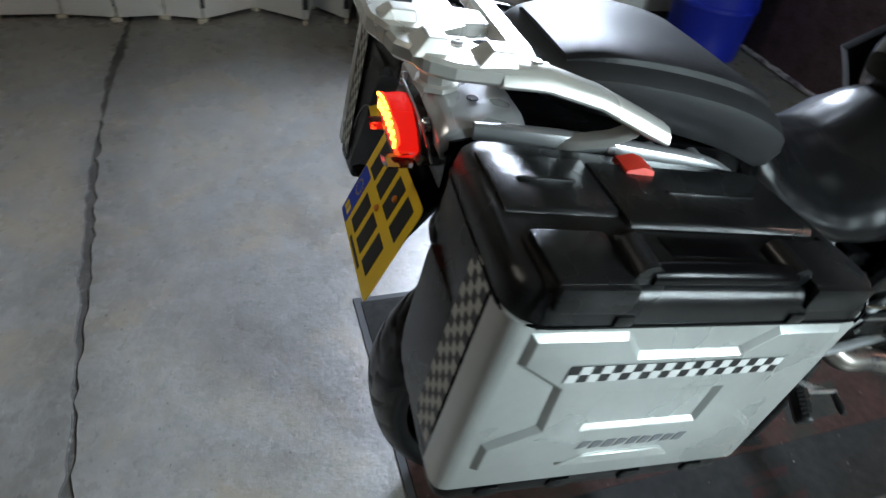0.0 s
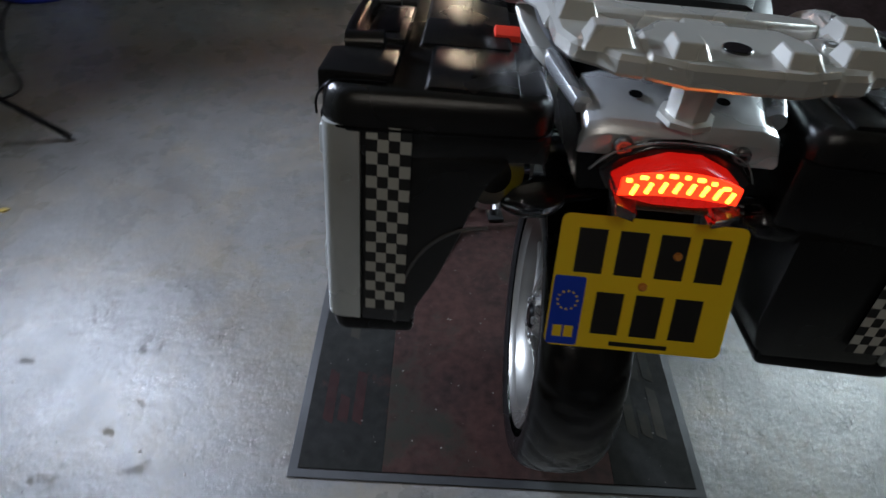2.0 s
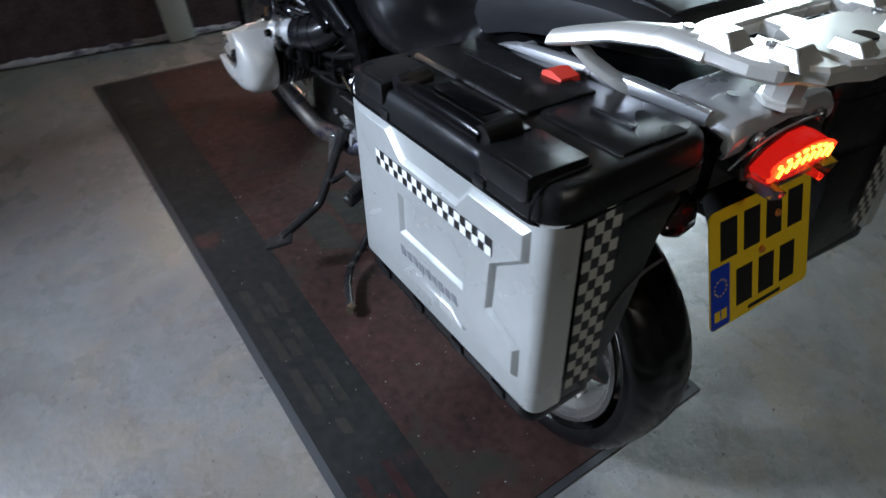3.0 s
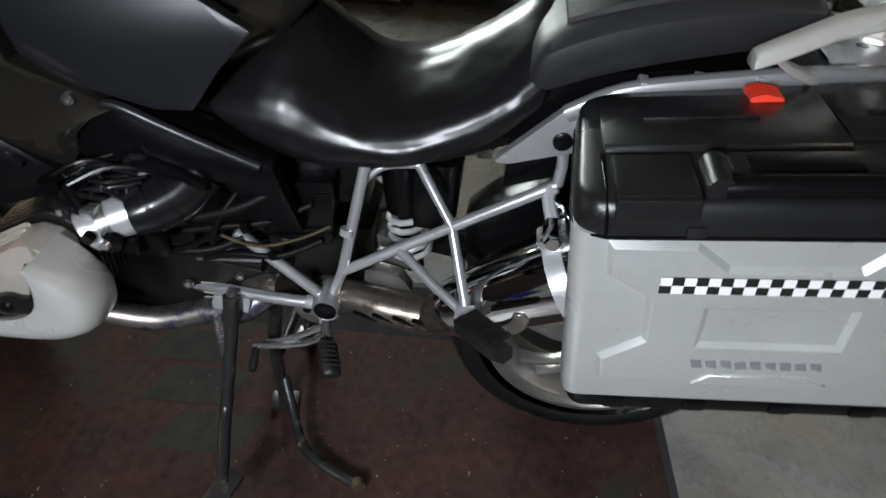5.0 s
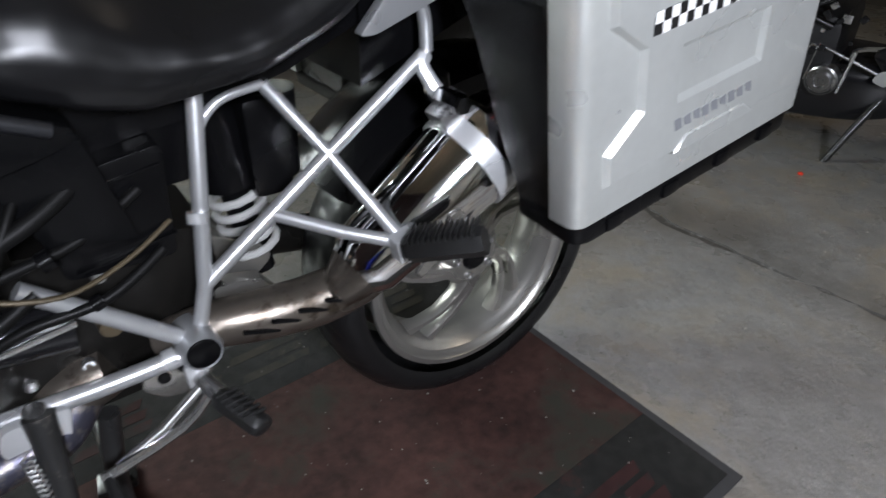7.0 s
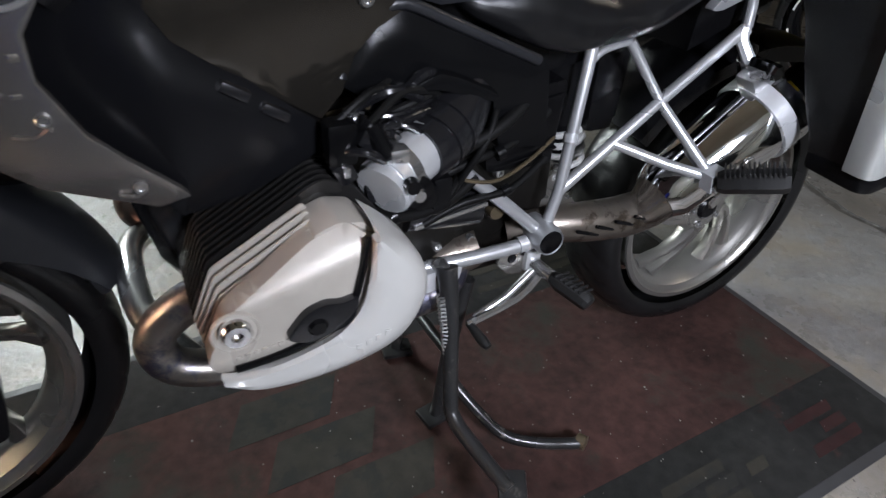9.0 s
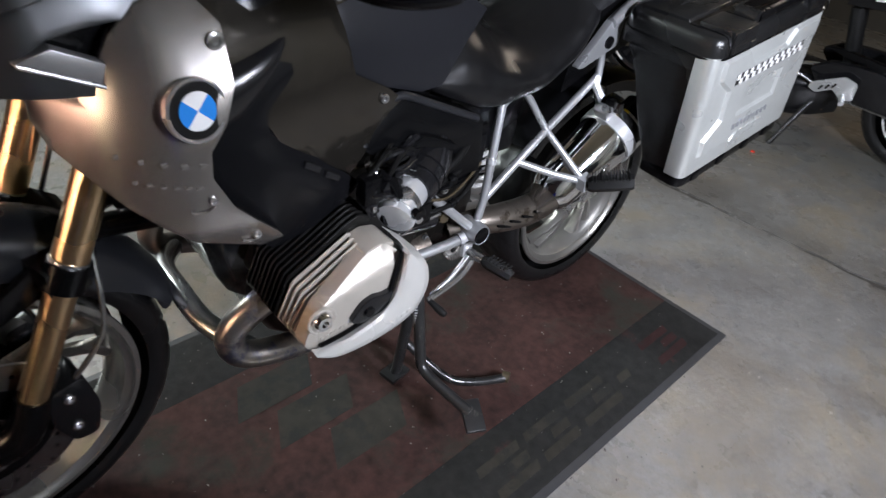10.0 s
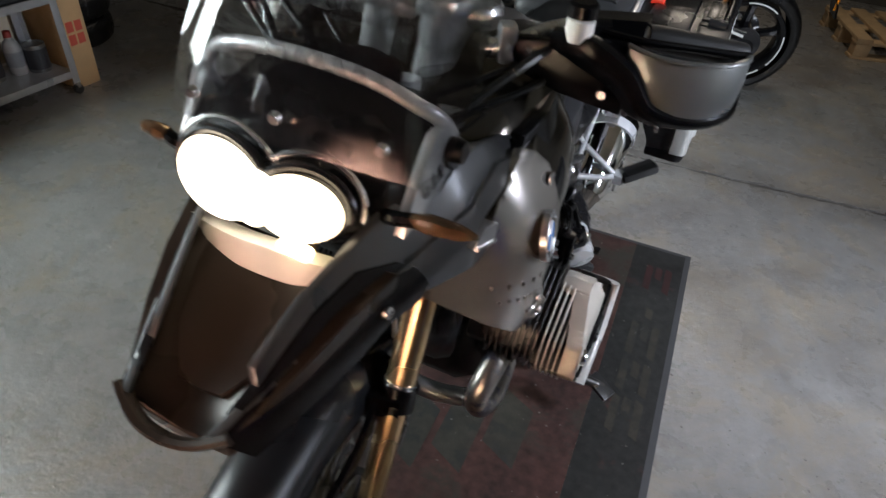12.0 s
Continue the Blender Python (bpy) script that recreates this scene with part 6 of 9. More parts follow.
def cylinder(s):
    c = group_part("cylinder", (s * 0.28, 1.22, 0.61), BIKE, "finned boxer cylinder with a pale head guard")

    def put(n, bm, mt, lab=""):
        return part(n, sided(bm, s), mt, c, lab)

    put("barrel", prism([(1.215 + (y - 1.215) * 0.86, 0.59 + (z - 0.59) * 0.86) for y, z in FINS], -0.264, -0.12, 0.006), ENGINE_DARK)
    for k in range(9):
        x = -0.164 - k * 0.012
        put("fin", prism(rounded(FINS, 0.008, 2), x - 0.0025, x + 0.0025, 0.001, 1), FIN_BLACK)
    for k in range(5):
        x, drop = -0.272 - k * 0.0113, 0.0035 * k
        edge = [(1.299 - drop * 0.3, 0.607 - drop), (1.326 - drop * 0.3, 0.545), (1.315, 0.522), (1.25, 0.497), (1.16, 0.497), (1.16, 0.6), (1.196, 0.664 - drop * 0.8), (1.204, 0.66 - drop)]
        put("fin", prism(rounded(edge, 0.004, 2), x - 0.0017, x + 0.0017, 0.001, 1), ENGINE, "cast metal cooling fin")
    core = [[(x, 1.293 - d * 0.3, 0.598 - d), (x, 1.32, 0.545), (x, 1.31, 0.526), (x, 1.25, 0.502), (x, 1.16, 0.502), (x, 1.16, 0.6), (x, 1.192, 0.652 - d * 0.8), (x, 1.2, 0.65 - d)] for x, d in ((-0.262, 0.0), (-0.322, 0.018))]
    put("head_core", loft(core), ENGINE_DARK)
    lug = [(1.203, 0.642), (1.199, 0.655), (1.174, 0.664), (1.147, 0.658), (1.13, 0.64), (1.132, 0.615), (1.17, 0.6)]
    put("head_lug", prism(rounded(lug, 0.004, 2), -0.324, -0.266, 0.004), ENGINE)
    cover = [(1.299, 0.597), (1.323, 0.545), (1.312, 0.526), (1.25, 0.505), (1.16, 0.505), (1.13, 0.55), (1.128, 0.635), (1.165, 0.664), (1.204, 0.65)]

    def cover_x(y, z):
        """A flat outer face, broken by a ridge, above which it slopes back."""
        d = (y - 1.306) * 0.283 + (z - 0.594) * 0.959
        return -0.348 + 0.95 * max(0.0, d) + 0.25 * max(0.0, 0.54 - z)
    put("valve_cover", panel(rounded(cover, 0.008, 3), cover_x, 0.03, 0.011, 0.003), ENGINE, "cast metal valve cover with a sharp ridge")
    put("cover_dish", lathe([(-0.3475, 0.0255), (-0.3495, 0.024), (-0.3495, 0.022), (-0.346, 0.019), (-0.345, 0.019), (-0.345, 0.0255)], (0, 1.291, 0.578), 28, closed=True), ENGINE)
    put("cover_bolt", lathe([(-0.352, 0.0005), (-0.352, 0.0055), (-0.358, 0.006), (-0.358, 0.0125), (-0.354, 0.0155), (-0.345, 0.0165)], (0, 1.291, 0.58), 22), CHROME, "bright domed cover bolt")
    put("plug_cover", prism(rounded([(1.247, 0.558), (1.223, 0.587), (1.2, 0.593), (1.186, 0.588), (1.164, 0.592), (1.174, 0.557), (1.222, 0.546)], 0.01, 3), -0.358, -0.335, 0.005), GLOSS_BLACK, "black plug cover")
    put("plug_boss", lathe([(-0.362, 0.0005), (-0.362, 0.008), (-0.358, 0.011)], (0, 1.212, 0.566), 16), SATIN_BLACK)
    # pale guard, a broad crescent round the rear and the underside
    outer = curve_points([Vector((0, y, z)) for y, z in ((1.142, 0.664), (1.104, 0.632), (1.08, 0.592), (1.08, 0.554), (1.1, 0.517), (1.145, 0.496), (1.215, 0.489), (1.27, 0.498), (1.31, 0.527))], 4)
    inside = curve_points([Vector((0, y, z)) for y, z in ((1.15, 0.66), (1.152, 0.638), (1.156, 0.61), (1.166, 0.577), (1.192, 0.55), (1.231, 0.537), (1.262, 0.532), (1.29, 0.531), (1.313, 0.534))], 4)
    loops = []
    for a, b in zip(outer, inside):
        loops.append([(x, a.y + (b.y - a.y) * f, a.z + (b.z - a.z) * f) for f, x in ((0.08, -0.285), (0.0, -0.295), (0.0, -0.328), (0.06, -0.346), (0.2, -0.36), (0.42, -0.3675), (0.7, -0.369), (0.94, -0.366), (1.0, -0.361), (0.96, -0.352), (0.5, -0.352), (0.15, -0.335), (0.08, -0.31))])
    put("head_guard", loft(loops), GUARD_WHITE, "pale silver cylinder head guard")
    groove = [(-0.351, a.y + (b.y - a.y) * 1.07, a.z + (b.z - a.z) * 1.07) for a, b in list(zip(outer, inside))[1:30]]
    put("guard_gap", tube(groove, 0.004, 8, 1), SATIN_BLACK)
    for k in range(7):
        put("cast_letter_bar", rbox((0.002, 0.0055, 0.006), (-0.3485, 1.292 - k * 0.0085, 0.5445 + k * 0.0008), 0.0006), ENGINE)
    for k in range(4):
        put("cast_letter_bar", rbox((0.002, 0.007, 0.008), (-0.3685, 1.172 - k * 0.011, 0.532 + k * 0.003), 0.0006), GUARD_WHITE)
    # intake side
    put("throttle_body", tube([(-0.274, 1.108, 0.66), (-0.257, 1.083, 0.67), (-0.235, 1.04, 0.68)], [0.031, 0.032, 0.033], 24, 3), BRUSHED, "bright throttle body")
    for q, r in (((-0.27, 1.102, 0.662), 0.035), ((-0.237, 1.043, 0.68), 0.037)):
        put("clamp_ring", tube([Vector(q), Vector(q) + Vector((0.008, -0.012, 0.002))], r, 24, 1), BRUSHED)
    put("throttle_lug", rbox((0.022, 0.024, 0.02), (-0.272, 1.088, 0.7), 0.006), STEEL)
    put("throttle_collar", tube([Vector((-0.258, 1.085, 0.669)), Vector((-0.252, 1.073, 0.672))], 0.0345, 24, 1), STEEL)
    for k in range(5):
        put("cast_letter_bar", rbox((0.002, 0.005, 0.007), (-0.289 + 0.004 * k, 1.092 - 0.008 * k, 0.672 + 0.001 * k), 0.0005, Matrix.Rotation(radians(25), 4, "Z")), GLOSS_BLACK)
    put("throttle_screw", lathe([(-0.012, 0.0005), (-0.012, 0.008), (0, 0.009)], (-0.296, 1.083, 0.675), 14), SATIN_BLACK)
    put("intake_bellow", tube([(-0.24, 1.048, 0.678), (-0.225, 1.02, 0.684), (-0.2, 0.985, 0.698), (-0.175, 0.96, 0.722)], [0.0365, 0.041, 0.042, 0.04], 24, 4), GLOSS_BLACK, "glossy black rubber intake hose")
    for q, r in (((-0.228, 1.026, 0.683), 0.043), ((-0.213, 1.003, 0.69), 0.044)):
        put("hose_rib", tube([Vector(q), Vector(q) + Vector((0.004, -0.006, 0.0022))], r, 24, 1), GLOSS_BLACK)
    put("injector", tube([(-0.27, 1.1, 0.7), (-0.262, 1.115, 0.735)], 0.012, 10, 1), SATIN_BLACK)
    put("plug_cap", rbox((0.03, 0.034, 0.05), (-0.25, 1.145, 0.715), 0.008), SATIN_BLACK)
    put("connector", rbox((0.026, 0.03, 0.03), (-0.26, 1.05, 0.635), 0.006), SATIN_BLACK)
    put("connector", rbox((0.03, 0.026, 0.045), (-0.24, 1.02, 0.625), 0.006), SATIN_BLACK)
    for pts, r, mt in (([(-0.25, 1.15, 0.735), (-0.235, 1.1, 0.76), (-0.2, 1.05, 0.74)], 0.004, CABLE), ([(-0.262, 1.115, 0.735), (-0.23, 1.06, 0.752), (-0.2, 0.99, 0.72), (-0.19, 0.96, 0.66)], 0.005, CABLE),
                       ([(-0.26, 1.05, 0.62), (-0.22, 1.0, 0.595), (-0.17, 0.95, 0.6)], 0.005, CABLE), ([(-0.19, 1.14, 0.72), (-0.22, 1.1, 0.735), (-0.245, 1.07, 0.72)], 0.003, BRASS),
                       ([(-0.17, 0.98, 0.6), (-0.172, 0.9, 0.575), (-0.155, 0.83, 0.585), (-0.14, 0.775, 0.61)], 0.003, BRASS), ([(-0.25, 1.13, 0.7), (-0.225, 1.09, 0.72), (-0.215, 1.03, 0.735), (-0.19, 0.99, 0.74)], 0.006, CABLE),
                       ([(-0.22, 1.16, 0.7), (-0.235, 1.12, 0.745), (-0.2, 1.06, 0.76)], 0.0035, CABLE)):
        put("hose", tube(pts, r, 8, 5), mt)
    rng = random.Random(21)
    for k in range(9):
        a = Vector((-0.2 - 0.06 * rng.random(), 1.04 + 0.12 * rng.random(), 0.7 + 0.045 * rng.random()))
        b = a + Vector((rng.uniform(-0.03, 0.02), rng.uniform(-0.1, -0.04), rng.uniform(-0.05, 0.02)))
        mid = (a + b) / 2 + Vector((-0.02, 0, rng.uniform(0.0, 0.03)))
        put("hose", tube([a, mid, b], rng.choice((0.0035, 0.005, 0.0065)), 8, 5), GLOSS_BLACK)
        put("hose_end", tube([a, a.lerp(mid, 0.18)], 0.0075, 10, 1), STEEL if k % 3 == 0 else SATIN_BLACK)
    for k in range(8):
        q = Vector((-0.225 - 0.045 * rng.random(), 1.02 + 0.14 * rng.random(), 0.632 + 0.1 * rng.random()))
        put("connector", rbox((0.018 + 0.014 * rng.random(), 0.02 + 0.014 * rng.random(), 0.014 + 0.014 * rng.random()), q, 0.004, Matrix.Rotation(rng.uniform(-0.6, 0.6), 4, "X")), GLOSS_BLACK)
        if k % 2:
            put("clip", rbox((0.006, 0.008, 0.012), q + Vector((-0.014, 0, 0.004)), 0.002), STEEL)
    put("throttle_pulley", lathe([(-0.29, 0.0005), (-0.29, 0.012), (-0.286, 0.021), (-0.278, 0.022), (-0.276, 0.017)], (0, 1.07, 0.655), 22), SATIN_BLACK)
    put("throttle_flange", lathe([(-0.296, 0.0005), (-0.296, 0.007), (-0.29, 0.009)], (0, 1.07, 0.655), 12), STEEL)
    # loom and pipes in the gap between tank and gearbox
    for pts, r, mt in (([(-0.165, 0.84, 0.7), (-0.19, 0.9, 0.672), (-0.2, 0.97, 0.65), (-0.21, 1.04, 0.645)], 0.009, MATT_BLACK), ([(-0.15, 0.8, 0.66), (-0.17, 0.87, 0.63), (-0.185, 0.95, 0.62), (-0.19, 1.03, 0.6)], 0.006, MATT_BLACK),
                       ([(-0.16, 0.92, 0.58), (-0.18, 0.98, 0.56), (-0.2, 1.06, 0.57), (-0.21, 1.1, 0.6)], 0.008, MATT_BLACK), ([(-0.145, 0.79, 0.58), (-0.165, 0.86, 0.552), (-0.165, 0.94, 0.545), (-0.16, 1.0, 0.52)], 0.006, MATT_BLACK),
                       ([(-0.17, 0.9, 0.7), (-0.2, 0.93, 0.66), (-0.19, 0.96, 0.6), (-0.165, 0.97, 0.55)], 0.005, MATT_BLACK), ([(-0.2, 1.08, 0.75), (-0.225, 1.12, 0.735), (-0.235, 1.15, 0.7)], 0.007, GLOSS_BLACK)):
        put("loom_pipe", tube(pts, r, 10, 5), mt)
    for at, rad in (((-0.2, 0.985, 0.648), 0.013), ((-0.186, 0.9, 0.628), 0.011), ((-0.2, 1.065, 0.572), 0.012), ((-0.166, 0.87, 0.552), 0.009)):
        put("hose_clip", tube([Vector(at) + Vector((0, -0.006, 0.002)), Vector(at) + Vector((0, 0.006, -0.002))], rad, 14, 1), SATIN_BLACK)
    put("fuel_rail", tube([(-0.25, 1.125, 0.712), (-0.245, 1.08, 0.722), (-0.222, 1.03, 0.722)], 0.0065, 10, 4), GLOSS_BLACK)


cylinder(-1)
cylinder(1)


def engine_block():
    e = group_part("engine", (0, 1.1, 0.5), BIKE, "cast engine and gearbox casing")
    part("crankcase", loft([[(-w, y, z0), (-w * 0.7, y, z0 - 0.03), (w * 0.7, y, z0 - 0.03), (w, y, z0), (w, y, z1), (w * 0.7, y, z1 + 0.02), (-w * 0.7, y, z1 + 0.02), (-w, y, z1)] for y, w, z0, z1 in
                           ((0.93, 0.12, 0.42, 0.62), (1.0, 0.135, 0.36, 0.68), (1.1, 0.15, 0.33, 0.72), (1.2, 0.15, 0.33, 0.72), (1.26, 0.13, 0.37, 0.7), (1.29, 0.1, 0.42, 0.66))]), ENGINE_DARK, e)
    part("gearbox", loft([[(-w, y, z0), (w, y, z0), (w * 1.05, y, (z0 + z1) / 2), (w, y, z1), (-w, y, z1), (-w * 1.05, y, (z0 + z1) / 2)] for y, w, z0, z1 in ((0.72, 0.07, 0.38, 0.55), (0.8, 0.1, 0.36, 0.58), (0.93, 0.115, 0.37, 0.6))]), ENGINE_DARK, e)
    for k in range(6):
        pair("sump_rib", lambda: rbox((0.006, 0.1, 0.005), (-0.137, 1.04, 0.435 - k * 0.013), 0.0015, Matrix.Rotation(radians(6), 4, "X")), ENGINE, e)
    pair("starter", lambda: tube([(-0.13, 1.02, 0.53), (-0.13, 0.9, 0.515)], 0.032, 20, 1), GLOSS_BLACK, e, "glossy black cylindrical cover")
    pair("starter_band", lambda: rbox((0.004, 0.12, 0.008), (-0.162, 0.955, 0.525), 0.002, Matrix.Rotation(radians(-7), 4, "X")), STEEL, e)
    part("front_cover", soften(loft([[(-w, 1.25, z), (-w, y - 0.02, z), (-w + 0.03, y, z), (w - 0.03, y, z), (w, y - 0.02, z), (w, 1.25, z)] for z, y, w in ((0.425, 1.29, 0.07), (0.445, 1.32, 0.09), (0.5, 1.344, 0.105), (0.59, 1.362, 0.11), (0.7, 1.368, 0.1))]), 0.006, 2, 30), GLOSS_BLACK, e, "black front engine cover")
    part("oil_cooler", rbox((0.2, 0.04, 0.1), (0, 1.46, 0.84), 0.01), SATIN_BLACK, e)
    pair("casing_bolt", lambda: bolt((-0.15, 1.05, 0.44), 0.009, 0.008), STEEL, e)
    for y, z in ((0.9, 0.45), (0.96, 0.45), (0.86, 0.56), (0.99, 0.6)):
        pair("casing_bolt", lambda: bolt((-0.125, y, z), 0.008, 0.008), STEEL, e)
    pair("brass_switch", lambda: lathe([(-0.145, 0.0005), (-0.145, 0.013), (-0.12, 0.014)], (0, 0.865, 0.5), 14), BRASS, e)
    part("spine_frame", loft([[(-w, y, z - h), (w, y, z - h), (w, y, z + h), (-w, y, z + h)] for y, w, z, h in ((0.72, 0.09, 0.7, 0.07), (0.95, 0.12, 0.72, 0.09), (1.25, 0.13, 0.78, 0.1), (1.42, 0.08, 0.88, 0.1))]), SATIN_BLACK, e)
    # final drive arm on the right
    part("drive_arm", tube([(0.06, 0.78, 0.46), (0.085, 0.62, 0.42), (0.105, 0.42, 0.36), (0.11, 0.257, 0.325)], [0.045, 0.034, 0.03, 0.04], 16, 4, flat=1.2), ENGINE_DARK, e, "dark cast swing arm")
    part("final_drive", lathe([(0.06, 0.055), (0.07, 0.065), (0.1, 0.068), (0.122, 0.052), (0.13, 0.03), (0.13, 0.0005)], REAR, 32), ENGINE_DARK, e)
    part("arm_lug", prism(rounded([(0.77, 0.5), (0.72, 0.52), (0.65, 0.485), (0.63, 0.455), (0.66, 0.43), (0.75, 0.42)], 0.015, 3), -0.04, 0.03, 0.006), RIM_SILVER, e)
    part("swing_lug", prism(rounded([(0.708, 0.458), (0.665, 0.448), (0.641, 0.412), (0.647, 0.385), (0.681, 0.394), (0.721, 0.382), (0.748, 0.385), (0.745, 0.455)], 0.008, 3), -0.078, -0.05, 0.005), RIM_SILVER, e, "cast silver swing arm lug")
    part("lug_bolt", bolt((-0.078, 0.655, 0.402), 0.011, 0.006), STEEL, e)
    # shock absorber with a pale spring
    a, b = Vector((-0.02, 0.645, 0.43)), Vector((-0.01, 0.685, 0.72))
    part("damper", tube([a, a.lerp(b, 0.49), a.lerp(b, 0.5), b], [0.02, 0.02, 0.038, 0.038], 20, 1), SATIN_BLACK, e)
    turns, pts = 5, []
    d = (b - a).normalized()
    s1 = d.orthogonal().normalized()
    s2 = d.cross(s1)
    for k in range(turns * 12 + 1):
        t = k / 12
        pts.append(a.lerp(b, 0.13 + 0.36 * t / turns) + (s1 * math.cos(2 * math.pi * t) + s2 * math.sin(2 * math.pi * t)) * 0.036)
    part("spring", tube(pts, 0.0062, 8, 1), SPRING_WHITE, e, "white coil spring")
    part("shock_top", tube([(-0.03, 0.6, 0.7), (-0.03, 0.6, 0.58)], [0.035, 0.03], 14, 1), SATIN_BLACK, e)
    part("shock_reservoir", rbox((0.07, 0.06, 0.14), (-0.03, 0.62, 0.63), 0.015), SATIN_BLACK, e)


engine_block()


def stands():
    m = group_part("centre_stand", (0, 0.88, 0.15), BIKE, "black centre stand with its feet on the mat")
    for s in (-1, 1):
        part("leg", sided(tube([(-0.13, 0.9, 0.37), (-0.126, 0.918, 0.25), (-0.108, 0.926, 0.06), (-0.102, 0.929, 0.02)], 0.0135, 12, 4), s), STAND_BLACK, m)
        part("foot", sided(rbox((0.05, 0.065, 0.012), (-0.1, 0.929, 0.015), 0.004, Matrix.Rotation(radians(10), 4, "Z")), s), STAND_BLACK, m)
    part("brace", tube([(-0.12, 0.921, 0.2), (0, 0.922, 0.19), (0.12, 0.921, 0.2)], 0.01, 10, 3), STAND_BLACK, m)
    part("tread_arm", tube([(-0.112, 0.915, 0.13), (-0.165, 0.885, 0.085), (-0.225, 0.85, 0.052), (-0.26, 0.8, 0.042), (-0.284, 0.74, 0.036), (-0.294, 0.716, 0.038)], [0.011, 0.011, 0.011, 0.011, 0.011, 0.012], 12, 4), STAND_BLACK, m, "worn tread arm")
    part("tread_tip", tube([(-0.284, 0.72, 0.037), (-0.3, 0.711, 0.038)], 0.0145, 10, 1), BRASS, m)
    n = group_part("side_stand", (-0.22, 0.96, 0.3), BIKE, "black side stand swung down beside the engine")
    part("leg", tube([(-0.17, 0.962, 0.44), (-0.2, 0.966, 0.36), (-0.24, 0.979, 0.235), (-0.258, 0.981, 0.202), (-0.3, 0.972, 0.184), (-0.386, 0.948, 0.158)], [0.017, 0.013, 0.0125, 0.0125, 0.0125, 0.012], 12, 5), STAND_BLACK, n)
    part("foot", rbox((0.075, 0.045, 0.012), (-0.393, 0.945, 0.152), 0.004, Matrix.Rotation(radians(-25), 4, "Z") @ Matrix.Rotation(radians(-18), 4, "Y")), STAND_BLACK, n)
    part("pivot", lathe([(-0.184, 0.0005), (-0.184, 0.009), (-0.18, 0.012), (-0.15, 0.014)], (0, 0.965, 0.43), 20), STEEL, n, "bright pivot bolt")
    pts = []
    for k in range(100):
        t = k / 99
        c = Vector((-0.198, 0.985, 0.41)).lerp(Vector((-0.22, 0.975, 0.27)), t)
        pts.append(c + Vector((math.cos(k * 1.25), math.sin(k * 1.25), 0)) * 0.006)
    part("spring", tube(pts, 0.0018, 5, 1), STEEL, n, "steel return spring")
    part("stand_plate", prism(rounded([(0.93, 0.43), (1.0, 0.43), (1.01, 0.4), (0.985, 0.36), (0.945, 0.37)], 0.01, 3), -0.165, -0.15, 0.003), BRUSHED, n)


stands()


